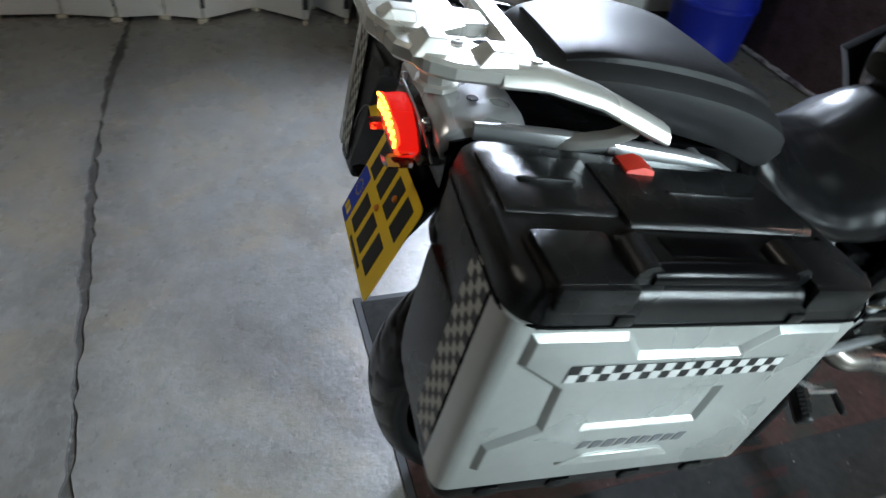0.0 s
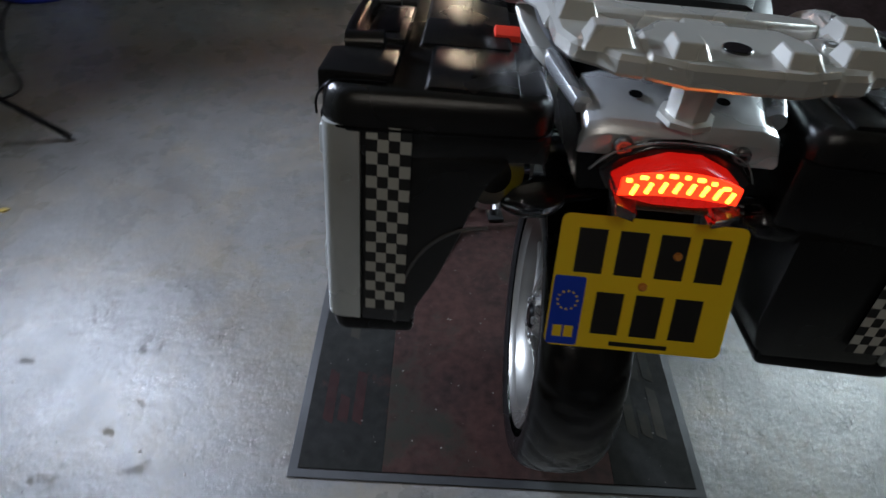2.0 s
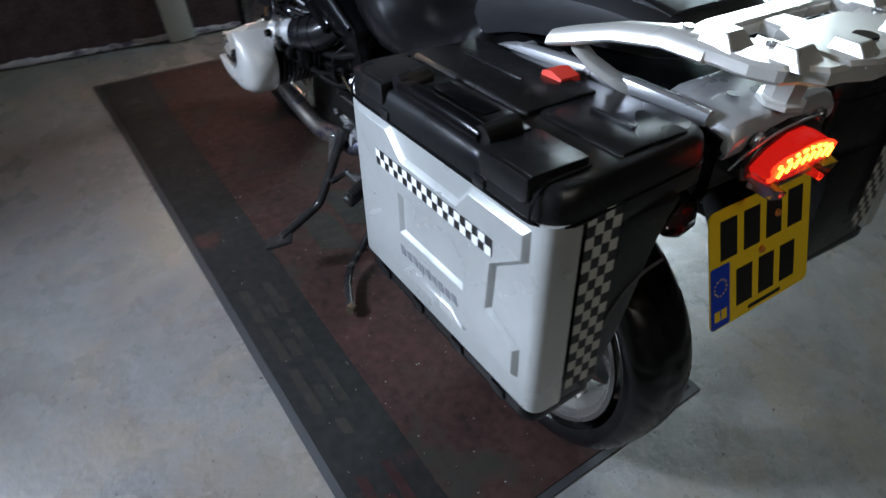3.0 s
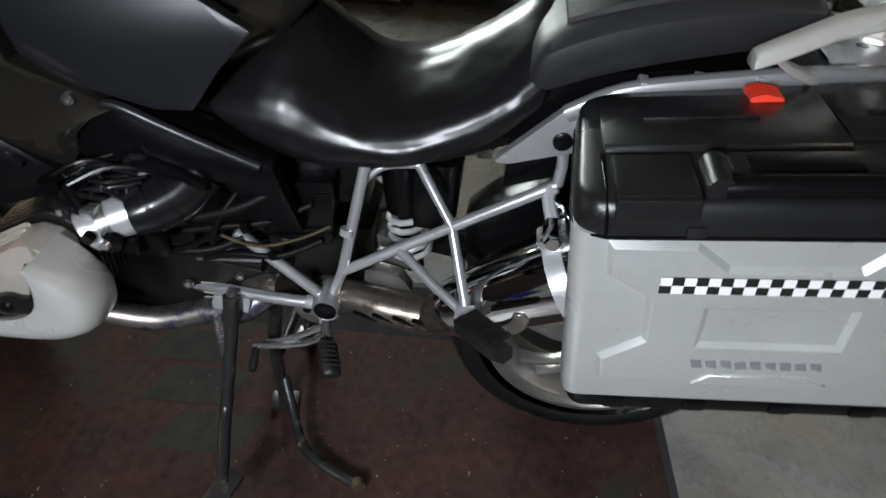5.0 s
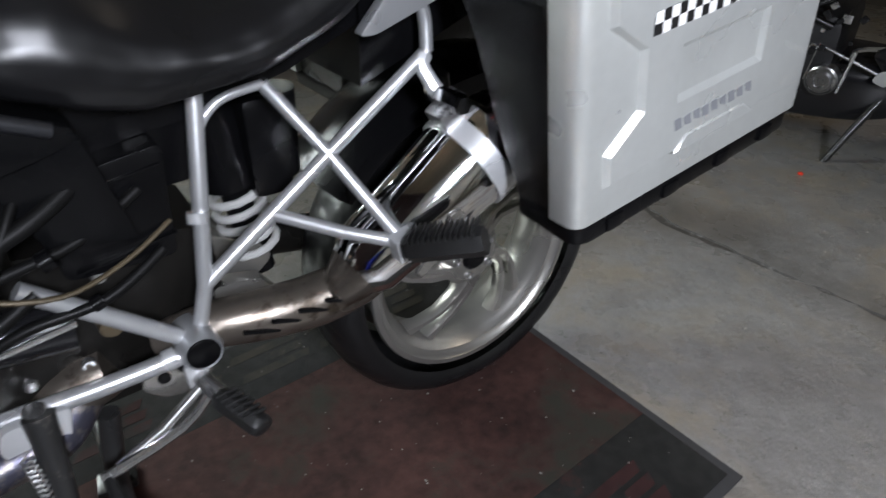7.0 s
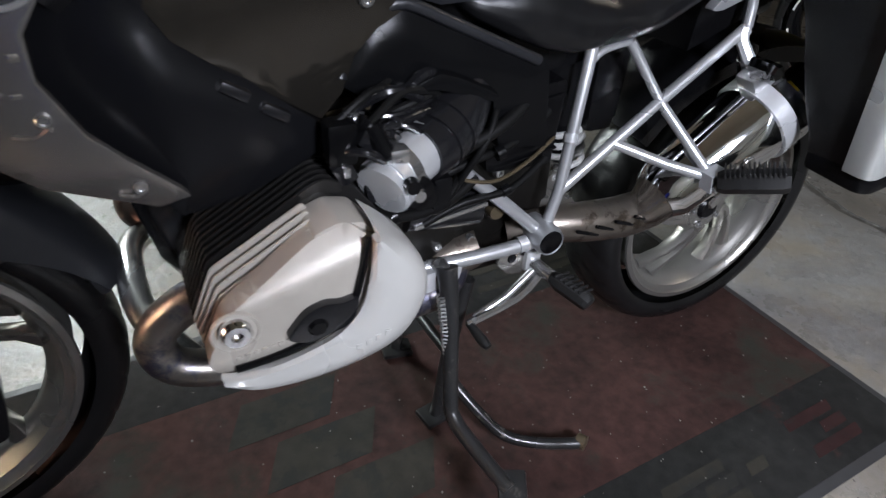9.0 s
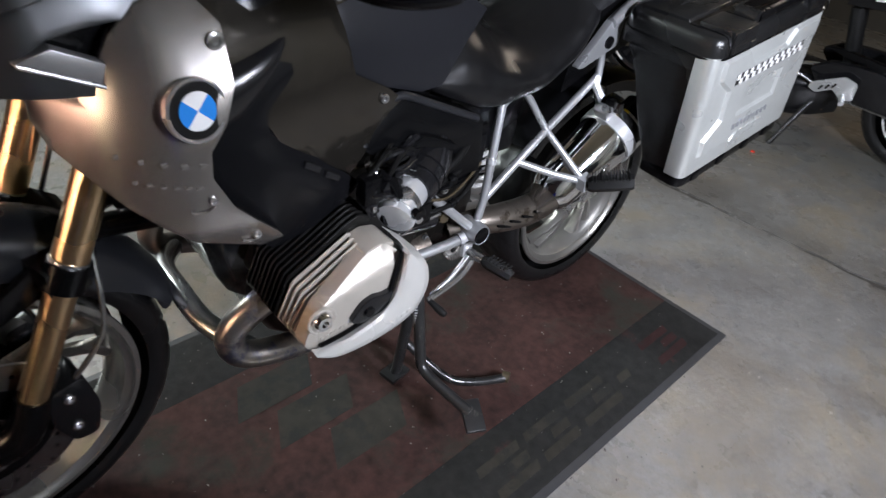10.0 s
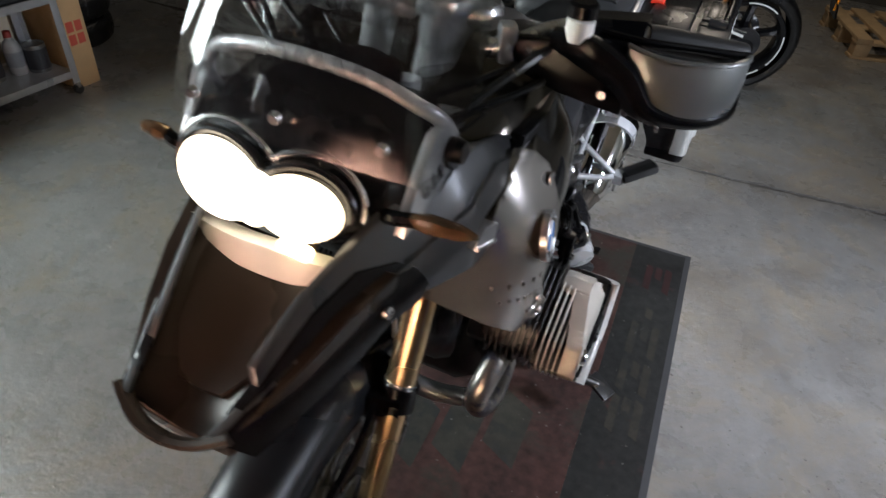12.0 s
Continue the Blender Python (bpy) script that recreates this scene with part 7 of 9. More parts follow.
# ---- front end, turned slightly to the left ----
def front_end():
    f = group_part("front_fork", tuple(STEER @ Vector((0, 1.58, 0.63))), BIKE, "gold anodised fork with black clamps")

    def leg_at(z, dx=0.0):
        return Vector((-0.106 + dx, 1.578 - 0.45 * (z - 0.636), z))
    for s in (-1, 1):
        def put(n, bm, mt, lab=""):
            return part(n, steered(sided(bm, s)), mt, f, lab)
        put("upper_tube", tube([leg_at(0.9), leg_at(0.63)], 0.0255, 28, 1), GOLD, "gold upper fork tube")
        put("lower_tube", tube([leg_at(0.63), leg_at(0.42)], 0.0225, 28, 1), GOLD, "gold lower fork tube")
        put("clamp", tube([leg_at(0.652), leg_at(0.612)], 0.0315, 24, 1), SATIN_BLACK)
        put("clamp_lip", tube([leg_at(0.657), leg_at(0.652)], 0.028, 24, 1), STEEL)
        put("fork_foot", tube([leg_at(0.425), leg_at(0.36), Vector((-0.095, 1.748, 0.335)), Vector((-0.095, 1.76, 0.315))], [0.026, 0.03, 0.03, 0.02], 16, 3), SATIN_BLACK)
        put("axle_cap", lathe([(-0.125, 0.0005), (-0.125, 0.011), (-0.12, 0.017), (-0.09, 0.018)], FRONT, 20), STEEL)
        # brake disc and caliper
        disc = lathe([(-0.0685, 0.1), (-0.0685, 0.1525), (-0.064, 0.1525), (-0.064, 0.1)], FRONT, 72, closed=True)
        put("brake_disc", disc, DISC, "steel brake disc")
        put("disc_carrier", lathe([(-0.07, 0.045), (-0.07, 0.102), (-0.063, 0.102), (-0.06, 0.045)], FRONT, 40, closed=True), SATIN_BLACK)
        for k in range(30):
            a = 2 * math.pi * k / 30
            r = 0.114 + 0.014 * (k % 3)
            put("disc_hole", lathe([(-0.069, 0.0005), (-0.069, 0.0038), (-0.0683, 0.0038)], FRONT + Vector((0, r * math.cos(a), r * math.sin(a))), 8), SATIN_BLACK)
        put("caliper", prism(rounded([(1.6, 0.42), (1.655, 0.41), (1.665, 0.34), (1.64, 0.275), (1.6, 0.27), (1.585, 0.34)], 0.015, 3), -0.11, -0.045, 0.008), GLOSS_BLACK, "black brake caliper")
        for dz in (0.385, 0.315):
            put("caliper_bolt", bolt((-0.11, 1.63, dz), 0.009, 0.006), STEEL)
        put("brake_hose", tube([(-0.105, 1.61, 0.42), (-0.12, 1.56, 0.5), (-0.115, 1.545, 0.58), (-0.08, 1.53, 0.66), (-0.06, 1.5, 0.76)], 0.0045, 8, 6), STEEL)
    part("fork_bridge", steered(loft([[(x, y0, 0.605), (x, y1, 0.605), (x, y1, 0.65), (x, y0, 0.65)] for x, y0, y1 in ((-0.12, 1.555, 1.61), (-0.06, 1.52, 1.62), (0.06, 1.52, 1.62), (0.12, 1.555, 1.61))])), SATIN_BLACK, f)
    part("control_arm", tube([(-0.09, 1.3, 0.66), (-0.06, 1.42, 0.65), (0, 1.54, 0.635), (0.06, 1.42, 0.65), (0.09, 1.3, 0.66)], 0.02, 12, 5), SATIN_BLACK, f)
    part("front_strut", tube([(0, 1.43, 0.64), (0, 1.36, 0.93)], 0.035, 16, 1), SATIN_BLACK, f)
    part("upper_bridge", steered(rbox((0.27, 0.07, 0.03), (0, 1.46, 0.985), 0.012)), BRUSHED, f)
    # mudguard
    g = group_part("front_mudguard", tuple(STEER @ Vector((0, 1.7, 0.68))), BIKE, "matt black front mudguard")
    loops = []
    for k in range(25):
        a = radians(18 + k * 4.83)
        r = 0.352 + 0.012 * math.sin(math.pi * k / 24) + 0.006 * max(0, k - 16)
        w = 0.068 - 0.02 * (k / 24) ** 2
        drop = float(np.interp(k, [0, 2, 5, 13, 17, 24], [0.012, 0.03, 0.062, 0.062, 0.03, 0.02]))
        c, sn = -math.cos(a), math.sin(a)
        arch = [radians(-90 + 15 * q) for q in range(13)]
        prof = [(-w * 1.01, -drop)] + [(w * math.sin(q), -0.022 + 0.044 * math.cos(q)) for q in arch] + [(w * 1.01, -drop), (w - 0.004, -drop)] + [((w - 0.004) * math.sin(q), -0.025 + 0.041 * math.cos(q)) for q in arch[::-1]] + [(-w + 0.004, -drop)]
        loops.append([(x, FRONT.y + (r + o) * c, FRONT.z + (r + o) * sn) for x, o in prof])
    part("guard_shell", steered(loft(loops)), GUARD_BLACK, g, "", 60)
    for s in (-1, 1):
        part("guard_stay", steered(sided(prism(rounded([(1.585, 0.6), (1.68, 0.56), (1.8, 0.6), (1.8, 0.62), (1.68, 0.6), (1.6, 0.65)], 0.01, 3), -0.085, -0.074, 0.003), s)), SATIN_BLACK, g)
        part("guard_bolt", steered(sided(bolt((-0.086, 1.6, 0.62), 0.008, 0.006), s)), STEEL, g)


front_end()


def bars():
    b = group_part("handlebar", tuple(STEER @ Vector((0, 1.28, 1.13))), BIKE, "tubular handlebar with switches and hand guards")
    back = STEER.inverted()

    def put(n, bm, mt, s=-1, lab=""):
        """Shaped in place for the left; the right side is its mirror about the turned steering."""
        if s > 0:
            bmesh.ops.transform(bm, matrix=back, verts=bm.verts)
            flip(bm)
            bmesh.ops.transform(bm, matrix=STEER, verts=bm.verts)
        return part(n, bm, mt, b, lab)
    for s in (-1, 1):
        put("bar", tube([(0.02, 1.338, 1.15), (-0.03, 1.335, 1.148), (-0.09, 1.318, 1.128), (-0.13, 1.305, 1.135), (-0.19, 1.26, 1.157), (-0.26, 1.215, 1.155), (-0.43, 1.135, 1.135)], 0.0145, 16, 5), STEEL, s, "satin metal handlebar")
        put("riser", tube([(-0.028, 1.334, 1.16), (-0.027, 1.34, 1.11), (-0.025, 1.346, 1.05)], [0.021, 0.017, 0.018], 14, 3), BRUSHED, s, "cast silver riser")
        put("riser_cap", rbox((0.034, 0.05, 0.022), (-0.028, 1.334, 1.158), 0.008), BRUSHED, s)
        for dx in (-0.012, 0.012):
            put("riser_bolt", bolt((-0.028 + dx, 1.33, 1.169), 0.005, 0.004, "z"), STEEL, s)
        put("grip", tube([(-0.3, 1.196, 1.151), (-0.31, 1.191, 1.15), (-0.42, 1.14, 1.136), (-0.435, 1.133, 1.134)], [0.015, 0.0185, 0.0185, 0.016], 16, 3), RUBBER, s, "black rubber grip")
        put("switch_block", loft([[(x, y, 1.125 + a), (x, y + 0.045, 1.125 + a), (x, y + 0.045, 1.178), (x, y, 1.178)] for x, y, a in ((-0.225, 1.21, 0.006), (-0.24, 1.2, 0), (-0.285, 1.178, 0), (-0.298, 1.172, 0.008))]), SATIN_BLACK, s)
        put("lever", tube([(-0.24, 1.26, 1.165), (-0.3, 1.25, 1.16), (-0.38, 1.2, 1.15), (-0.44, 1.165, 1.143)], [0.009, 0.008, 0.0075, 0.009], 10, 5, flat=0.7), SATIN_BLACK, s)
        put("master_cylinder", tube([(-0.2, 1.275, 1.165), (-0.25, 1.245, 1.165)], 0.017, 14, 1), SATIN_BLACK, s)
        put("reservoir", lathe([(-0.012, 0.015), (-0.01, 0.0195), (0.018, 0.0195), (0.018, 0.017)], (-0.222, 1.3, 1.178), 24, Matrix.Rotation(radians(90), 4, "Y")), FLUID, s, "pale fluid reservoir")
        put("reservoir_cap", lathe([(-0.02, 0.0005), (-0.02, 0.017), (-0.016, 0.0205), (0.0, 0.0205)], (-0.222, 1.3, 1.192), 24, Matrix.Rotation(radians(90), 4, "Y")), SATIN_BLACK, s)
        put("bar_clamp", rbox((0.026, 0.036, 0.056), (-0.124, 1.308, 1.138), 0.008, Matrix.Rotation(radians(30), 4, "Z")), FRAME_SILVER, s)
        # guard: grey shell on a black carrier
        cols = [(-0.288, 1.272, 1.118, 1.16, 0.0), (-0.305, 1.275, 1.095, 1.157, 0.012), (-0.33, 1.272, 1.076, 1.152, 0.014), (-0.365, 1.26, 1.067, 1.148, 0.01), (-0.4, 1.242, 1.065, 1.146, 0.004), (-0.428, 1.217, 1.067, 1.1455, 0.0), (-0.442, 1.19, 1.069, 1.146, 0.0), (-0.444, 1.172, 1.073, 1.147, 0.0)]
        tt = (0, 0.2, 0.5, 0.8, 1.0)
        shell = []
        for x, y, z0, z1, lean in cols:
            row = []
            for k, t in enumerate(tt + tt[::-1]):
                inn = 0.0 if k < 5 else 0.006
                bow = 0.006 * math.sin(math.pi * t)
                row.append((x - lean * (1 - t) - bow * 0.6 + inn * 0.7, y + bow * 0.8 - inn, z0 + (z1 - z0) * t))
            shell.append(row)
        put("guard_shell", loft(shell), GAUGE_GREY, s, "grey hand guard shell")
        put("guard_lip", tube([(x, y + 0.002, z1) for x, y, z0, z1, lean in cols], 0.0035, 8, 3), GAUGE_GREY, s)
        put("guard_carrier", tube([(-0.185, 1.292, 1.15), (-0.235, 1.288, 1.142), (-0.285, 1.276, 1.112), (-0.325, 1.27, 1.073), (-0.37, 1.256, 1.06), (-0.41, 1.235, 1.058), (-0.437, 1.2, 1.062), (-0.44, 1.165, 1.07), (-0.437, 1.14, 1.1), (-0.435, 1.132, 1.134)], [0.026, 0.038, 0.036, 0.024, 0.015, 0.012, 0.011, 0.012, 0.012, 0.014], 12, 5, flat=0.62), SATIN_BLACK, s, "black guard carrier")
        put("guard_arm", soften(loft([[(x, y - th, z0), (x, y, z0 - 0.003), (x, y + 0.004, (z0 + z1) / 2), (x, y, z1), (x, y - th, z1)] for x, y, z0, z1, th in ((-0.125, 1.318, 1.115, 1.152, 0.02), (-0.165, 1.312, 1.1, 1.154, 0.026), (-0.21, 1.305, 1.084, 1.156, 0.03), (-0.255, 1.296, 1.074, 1.15, 0.03), (-0.3, 1.284, 1.064, 1.12, 0.022))]), 0.004, 2, 30), SATIN_BLACK, s, "broad black guard arm")
        for q in ((-0.16, 1.316, 1.136), (-0.27, 1.297, 1.09)):
            put("arm_screw", bolt(q, 0.006, 0.004, "y"), STEEL, s)
        put("guard_floor", loft([[(x + 0.02, y - 0.05, z0 + 0.004), (x + 0.004, y - 0.006, z0 - 0.004), (x + 0.004, y - 0.006, z0 + 0.006), (x + 0.02, y - 0.05, z0 + 0.012)] for x, y, z0, z1, lean in cols]), SATIN_BLACK, s)
        put("guard_screw", bolt((-0.333, 1.281, 1.081), 0.006, 0.005, "x"), STEEL, s)
        put("guard_screw", bolt((-0.352, 1.272, 1.052), 0.006, 0.005, "x"), STEEL, s)
        for pts, r in (([(-0.2, 1.28, 1.15), (-0.16, 1.36, 1.12), (-0.1, 1.45, 1.06), (-0.06, 1.5, 0.99)], 0.006), ([(-0.23, 1.24, 1.13), (-0.17, 1.33, 1.085), (-0.08, 1.42, 1.05), (-0.02, 1.5, 1.0)], 0.005), ([(-0.19, 1.27, 1.14), (-0.12, 1.34, 1.1), (-0.03, 1.42, 1.06)], 0.0045)):
            put("cable", tube(pts, r, 8, 5), CABLE, s)
    part("instrument_pod", steered(rbox((0.15, 0.06, 0.11), (0.035, 1.5, 1.1), 0.025, Matrix.Rotation(radians(35), 4, "X"))), SATIN_BLACK, b, "black instrument pod")
    for x in (0.0, 0.07):
        part("dial", steered(lathe([(-0.005, 0.0005), (-0.005, 0.034), (0.0, 0.038), (0.02, 0.038)], (x, 1.468, 1.125), 28, Matrix.Rotation(radians(-35), 4, "X") @ Matrix.Rotation(radians(90), 4, "Z"))), GLOSS_BLACK, b)

    for x, y, z in ((-0.005, 1.45, 1.1), (0.06, 1.46, 1.105)):
        part("fork_cap", steered(tube([(x - 0.03, y, z - 0.03), (x - 0.03, y - 0.004, z + 0.012)], [0.019, 0.016], 18, 1)), FRAME_SILVER, b, "bright fork top nut")
    part("fork_yoke", steered(rbox((0.2, 0.06, 0.022), (0, 1.395, 1.052), 0.008)), FRAME_SILVER, b, "cast silver yoke")


bars()


# ---- along the west side ----
PANEL_WHITE = material("white_door_paint", (0.6, 0.59, 0.56), 0.5, 0, 0.08, 9, 0.1, 60, wear=0.15, wear_colour=(0.33, 0.31, 0.27), wear_scale=6)
FOOT_TAN = material("worn_tan_foot", (0.5, 0.45, 0.36), 0.6, 0, 0.15, 30)
LEAF = material("dry_leaf", (0.42, 0.3, 0.05), 0.6, 0, 0.2, 60)


def folding_door():
    """A white concertina door, pushed together into a zigzag."""
    door = thing("folding_door", "white panelled folding door pushed into a zigzag", "door", (-2.68, -0.6, 0), kind="structure")
    ys = [-1.92, -1.62, -1.36, -1.08, -0.84, -0.62, -0.44, -0.18, 0.07, 0.12, 0.29, 0.34]
    xs = [-2.6, -2.63, -2.6, -2.63, -2.6, -2.64, -2.6, -2.78, -2.61, -2.84, -2.64, -2.84]
    for i in range(len(ys) - 1):
        a, b = Vector((xs[i], ys[i], 0)), Vector((xs[i + 1], ys[i + 1], 0))
        d = b - a
        m = Matrix.Rotation(math.atan2(d.y, d.x), 4, "Z")
        leaf = part("leaf", rbox((d.length - 0.008, 0.028, 2.3), (a + b) / 2 + Vector((0, 0, 1.17)), 0.005, m), PANEL_WHITE, door, "white painted leaf")
        part("foot", rbox((0.05, 0.022, 0.02), a + Vector((0.012, 0.0, 0.0105)), 0.003, m), FOOT_TAN, leaf)
        part("hinge_strip", rbox((0.008, 0.03, 2.2), a + Vector((0.004, 0, 1.17)), 0.003), SKIRT, leaf)
    part("top_track", rbox((0.12, 2.3, 0.06), (-2.7, -0.8, 2.36), 0.004), GALV, door)


folding_door()
structure("door_header", rbox((0.16, 2.35, H - 2.39), (-2.72, -0.8, (H + 2.39) / 2), 0.004), DIM_WALL, "dim wall above the folding door")
structure("door_recess", rbox((0.1, 2.35, H), (-3.0, -0.75, H / 2), 0.004), DIM_WALL, "wall behind the folding door, its dimness put into the colour")
structure("trim", rbox((0.304, 0.454, 0.012), (X0 + 0.051, 0.585, 0.3), 0.003), WHITE_WALL, "cracked plaster seam round the pillar")


def light_stand():
    st = thing("light_stand", "black folding tripod light stand with a raised softbox", "light stand", (-2.0, 1.0, 0))
    hub = Vector((-2.0, 1.0, 0.0))
    feet = [Vector((-2.04, 0.67, 0.012)), Vector((-1.57, 1.13, 0.012)), Vector((-2.32, 1.27, 0.012))]
    part("column", tube([hub + Vector((0, 0, 0.16)), hub + Vector((0, 0, 0.9))], 0.0155, 16, 1), SATIN_BLACK, st)
    part("upper_column", tube([hub + Vector((0, 0, 0.86)), hub + Vector((0, 0, 1.5))], 0.0115, 16, 1), SATIN_BLACK, st)
    part("collar", tube([hub + Vector((0, 0, 0.4)), hub + Vector((0, 0, 0.47))], 0.026, 16, 1), SATIN_BLACK, st)
    part("locking_knob", tube([hub + Vector((0.02, 0, 0.88)), hub + Vector((0.05, 0, 0.88))], 0.012, 10, 1), SATIN_BLACK, st)
    low = hub + Vector((0, 0, 0.17))
    part("spreader_hub", tube([low, low + Vector((0, 0, 0.03))], 0.022, 14, 1), SATIN_BLACK, st)
    for f in feet:
        top = hub + Vector((0, 0, 0.44)) + (f - hub).normalized() * 0.02
        leg = part("leg", tube([top, f + Vector((0, 0, 0.004))], 0.0095, 12, 1), SATIN_BLACK, st)
        part("rubber_foot", tube([f + (top - f) * 0.04, f], [0.0125, 0.0115], 10, 1), RUBBER, leg)
        part("spreader", tube([low + Vector((0, 0, 0.015)), top.lerp(f, 0.55)], 0.006, 8, 1), SATIN_BLACK, st)
    # unseen softbox head: a hollow black pyramid round the lamp, added to cut spill
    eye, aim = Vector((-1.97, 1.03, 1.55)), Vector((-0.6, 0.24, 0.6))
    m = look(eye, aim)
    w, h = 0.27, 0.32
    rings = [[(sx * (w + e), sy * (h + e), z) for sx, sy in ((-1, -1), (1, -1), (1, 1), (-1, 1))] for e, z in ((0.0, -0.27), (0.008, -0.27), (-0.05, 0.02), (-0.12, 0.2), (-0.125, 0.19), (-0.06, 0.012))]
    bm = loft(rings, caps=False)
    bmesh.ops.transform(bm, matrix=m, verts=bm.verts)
    part("softbox_shell", bm, SATIN_BLACK, st, "black softbox shell, added out of view to cut the lamp's spill")
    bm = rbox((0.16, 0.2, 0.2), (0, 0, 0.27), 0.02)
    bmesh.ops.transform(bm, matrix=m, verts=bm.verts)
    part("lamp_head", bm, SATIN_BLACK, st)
    part("tilt_joint", tube([hub + Vector((0, 0, 1.46)), m @ Vector((0, 0, 0.3))], 0.014, 10, 1), SATIN_BLACK, st)


light_stand()


def floor_cable():
    c = thing("power_cable", "thin black power cable lying on the concrete floor", "cable", (-2.1, 1.3, 0))
    part("cord", tube([(-2.0, 0.98, 0.2), (-2.03, 0.98, 0.09), (-1.98, 1.06, 0.005), (-2.05, 1.2, 0.005), (-1.9, 1.4, 0.005), (-2.1, 1.65, 0.005), (-2.3, 2.0, 0.005), (-2.45, 2.5, 0.005)], 0.0045, 8, 8), CABLE, c)


floor_cable()


def blue_barrel():
    b = thing("plastic_barrel", "deep blue plastic barrel standing in the corner", "barrel", (-2.3, 2.3, 0))
    up = Matrix.Rotation(radians(-90), 4, "Y")
    part("shell", lathe([(0.0, 0.2), (0.015, 0.215), (0.1, 0.222), (0.28, 0.228), (0.29, 0.236), (0.31, 0.236), (0.32, 0.228), (0.55, 0.228), (0.56, 0.236), (0.58, 0.236), (0.59, 0.228), (0.8, 0.22), (0.85, 0.2), (0.86, 0.19)], (-2.3, 2.32, 0.001), 48, up), BLUE_BIN, b)
    part("lid", lathe([(0.86, 0.19), (0.875, 0.19), (0.88, 0.18), (0.87, 0.16), (0.87, 0.001)], (-2.3, 2.32, 0.001), 40, up), BLUE_BIN, b)
    for a in (0.4, 2.2):
        part("bung", lathe([(0.868, 0.035), (0.89, 0.034), (0.893, 0.03), (0.893, 0.001)], (-2.3 + 0.1 * math.cos(a), 2.32 + 0.1 * math.sin(a), 0.001), 20, up), SATIN_BLACK, b)


blue_barrel()

# ---- along the north wall ----
FRAY = material("frayed_carpet_edge", (0.4, 0.38, 0.4), 0.9, 0, 0.3, 60, 0.5, 300, wear=0.6, wear_colour=(0.1, 0.08, 0.12), wear_scale=14)


def frayed_edge():
    """Carpet hung on the wall ends in an uneven, pale, frayed hem."""
    rng = random.Random(8)
    bm = bmesh.new()
    pts = [X0 + 0.05 + i * 0.03 for i in range(int((X1 - X0 - 0.1) / 0.03))]
    rows = [[bm.verts.new((x, Y1 - d + rng.uniform(-0.003, 0.003), z + rng.uniform(-w, w))) for x in pts] for d, z, w in ((0.002, 0.03, 0.006), (0.014, 0.02, 0.006), (0.016, 0.009, 0.004), (0.004, 0.006, 0.003))]
    for a, b in zip(rows, rows[1:]):
        for i in range(len(pts) - 1):
            bm.faces.new((a[i], a[i + 1], b[i + 1], b[i]))
    bmesh.ops.recalc_face_normals(bm, faces=bm.faces)
    structure("baseboard_hem", bm, FRAY, "pale frayed hem of the wall carpet")


frayed_edge()


def leaning_plank():
    p = thing("plank", "pale grey painted plank leaning on the purple wall", "plank", (-0.2, 2.63, 0))
    a, b = Vector((-0.205, 2.625, 0.0)), Vector((-0.36, 2.64, 1.75))
    d = b - a
    m = Matrix.Translation(a) @ Matrix.Rotation(math.atan2(d.x, d.z), 4, "Y") @ Matrix.Rotation(-math.atan2(d.y, d.z), 4, "X")
    bm = rbox((0.118, 0.02, d.length), (0, 0, d.length / 2 + 0.006), 0.003)
    bmesh.ops.transform(bm, matrix=m, verts=bm.verts)
    part("board", bm, PLANK, p)


leaning_plank()


# ---- along the east side ----
BOTTLE = material("white_bottle_plastic", (0.25, 0.25, 0.24), 0.35, 0, 0.1, 30)
DARK_BOTTLE = material("dark_bottle_plastic", (0.03, 0.03, 0.035), 0.3, 0, 0.2, 30)
RED_CAP = material("red_cap_plastic", (0.2, 0.015, 0.01), 0.4, 0, 0.1, 30)
TIN = material("tin_can", (0.2, 0.2, 0.19), 0.3, 0.8, 0.15, 30)


def shelf_rack():
    r = thing("shelf_rack", "galvanised steel shelf rack on small castors", "shelf", (2.6, 0.6, 0))
    x0, x1, y0, y1, top = 2.42, 2.74, 0.235, 1.02, 1.25
    for x in (x0, x1):
        for y in (y0, y1):
            sx, sy = (1 if x == x0 else -1), (1 if y == y0 else -1)
            post = rbox((0.004, 0.035, top - 0.06), (x, y + sy * 0.0175, 0.06 + (top - 0.06) / 2), 0.001)
            rbox((0.035, 0.004, top - 0.06), (x + sx * 0.0175, y, 0.06 + (top - 0.06) / 2), 0.001, into=post)
            pt = part("post", post, GALV, r, "slotted angle post")
            part("castor", lathe([(-0.012, 0.018), (-0.01, 0.024), (0.01, 0.024), (0.012, 0.018)], (x + sx * 0.012, y + sy * 0.012, 0.0245), 18), RUBBER, pt)
            part("castor_fork", rbox((0.034, 0.02, 0.03), (x + sx * 0.012, y + sy * 0.012, 0.05), 0.004), CHROME, pt, "bright castor fork")
    for z in (0.115, 0.47, 0.85, 1.22):
        part("shelf", rbox((x1 - x0 - 0.01, y1 - y0 - 0.01, 0.006), ((x0 + x1) / 2, (y0 + y1) / 2, z), 0.001), SKIRT if z > 0.2 else GALV, r, "metal shelf board")
        part("front_rail", rbox((0.012, y1 - y0, 0.035), (x0 + 0.006, (y0 + y1) / 2, z - 0.008), 0.003), GALV, r, "bright front rail")
        part("back_rail", rbox((0.012, y1 - y0, 0.035), (x1 - 0.006, (y0 + y1) / 2, z - 0.008), 0.003), GALV, r)


shelf_rack()


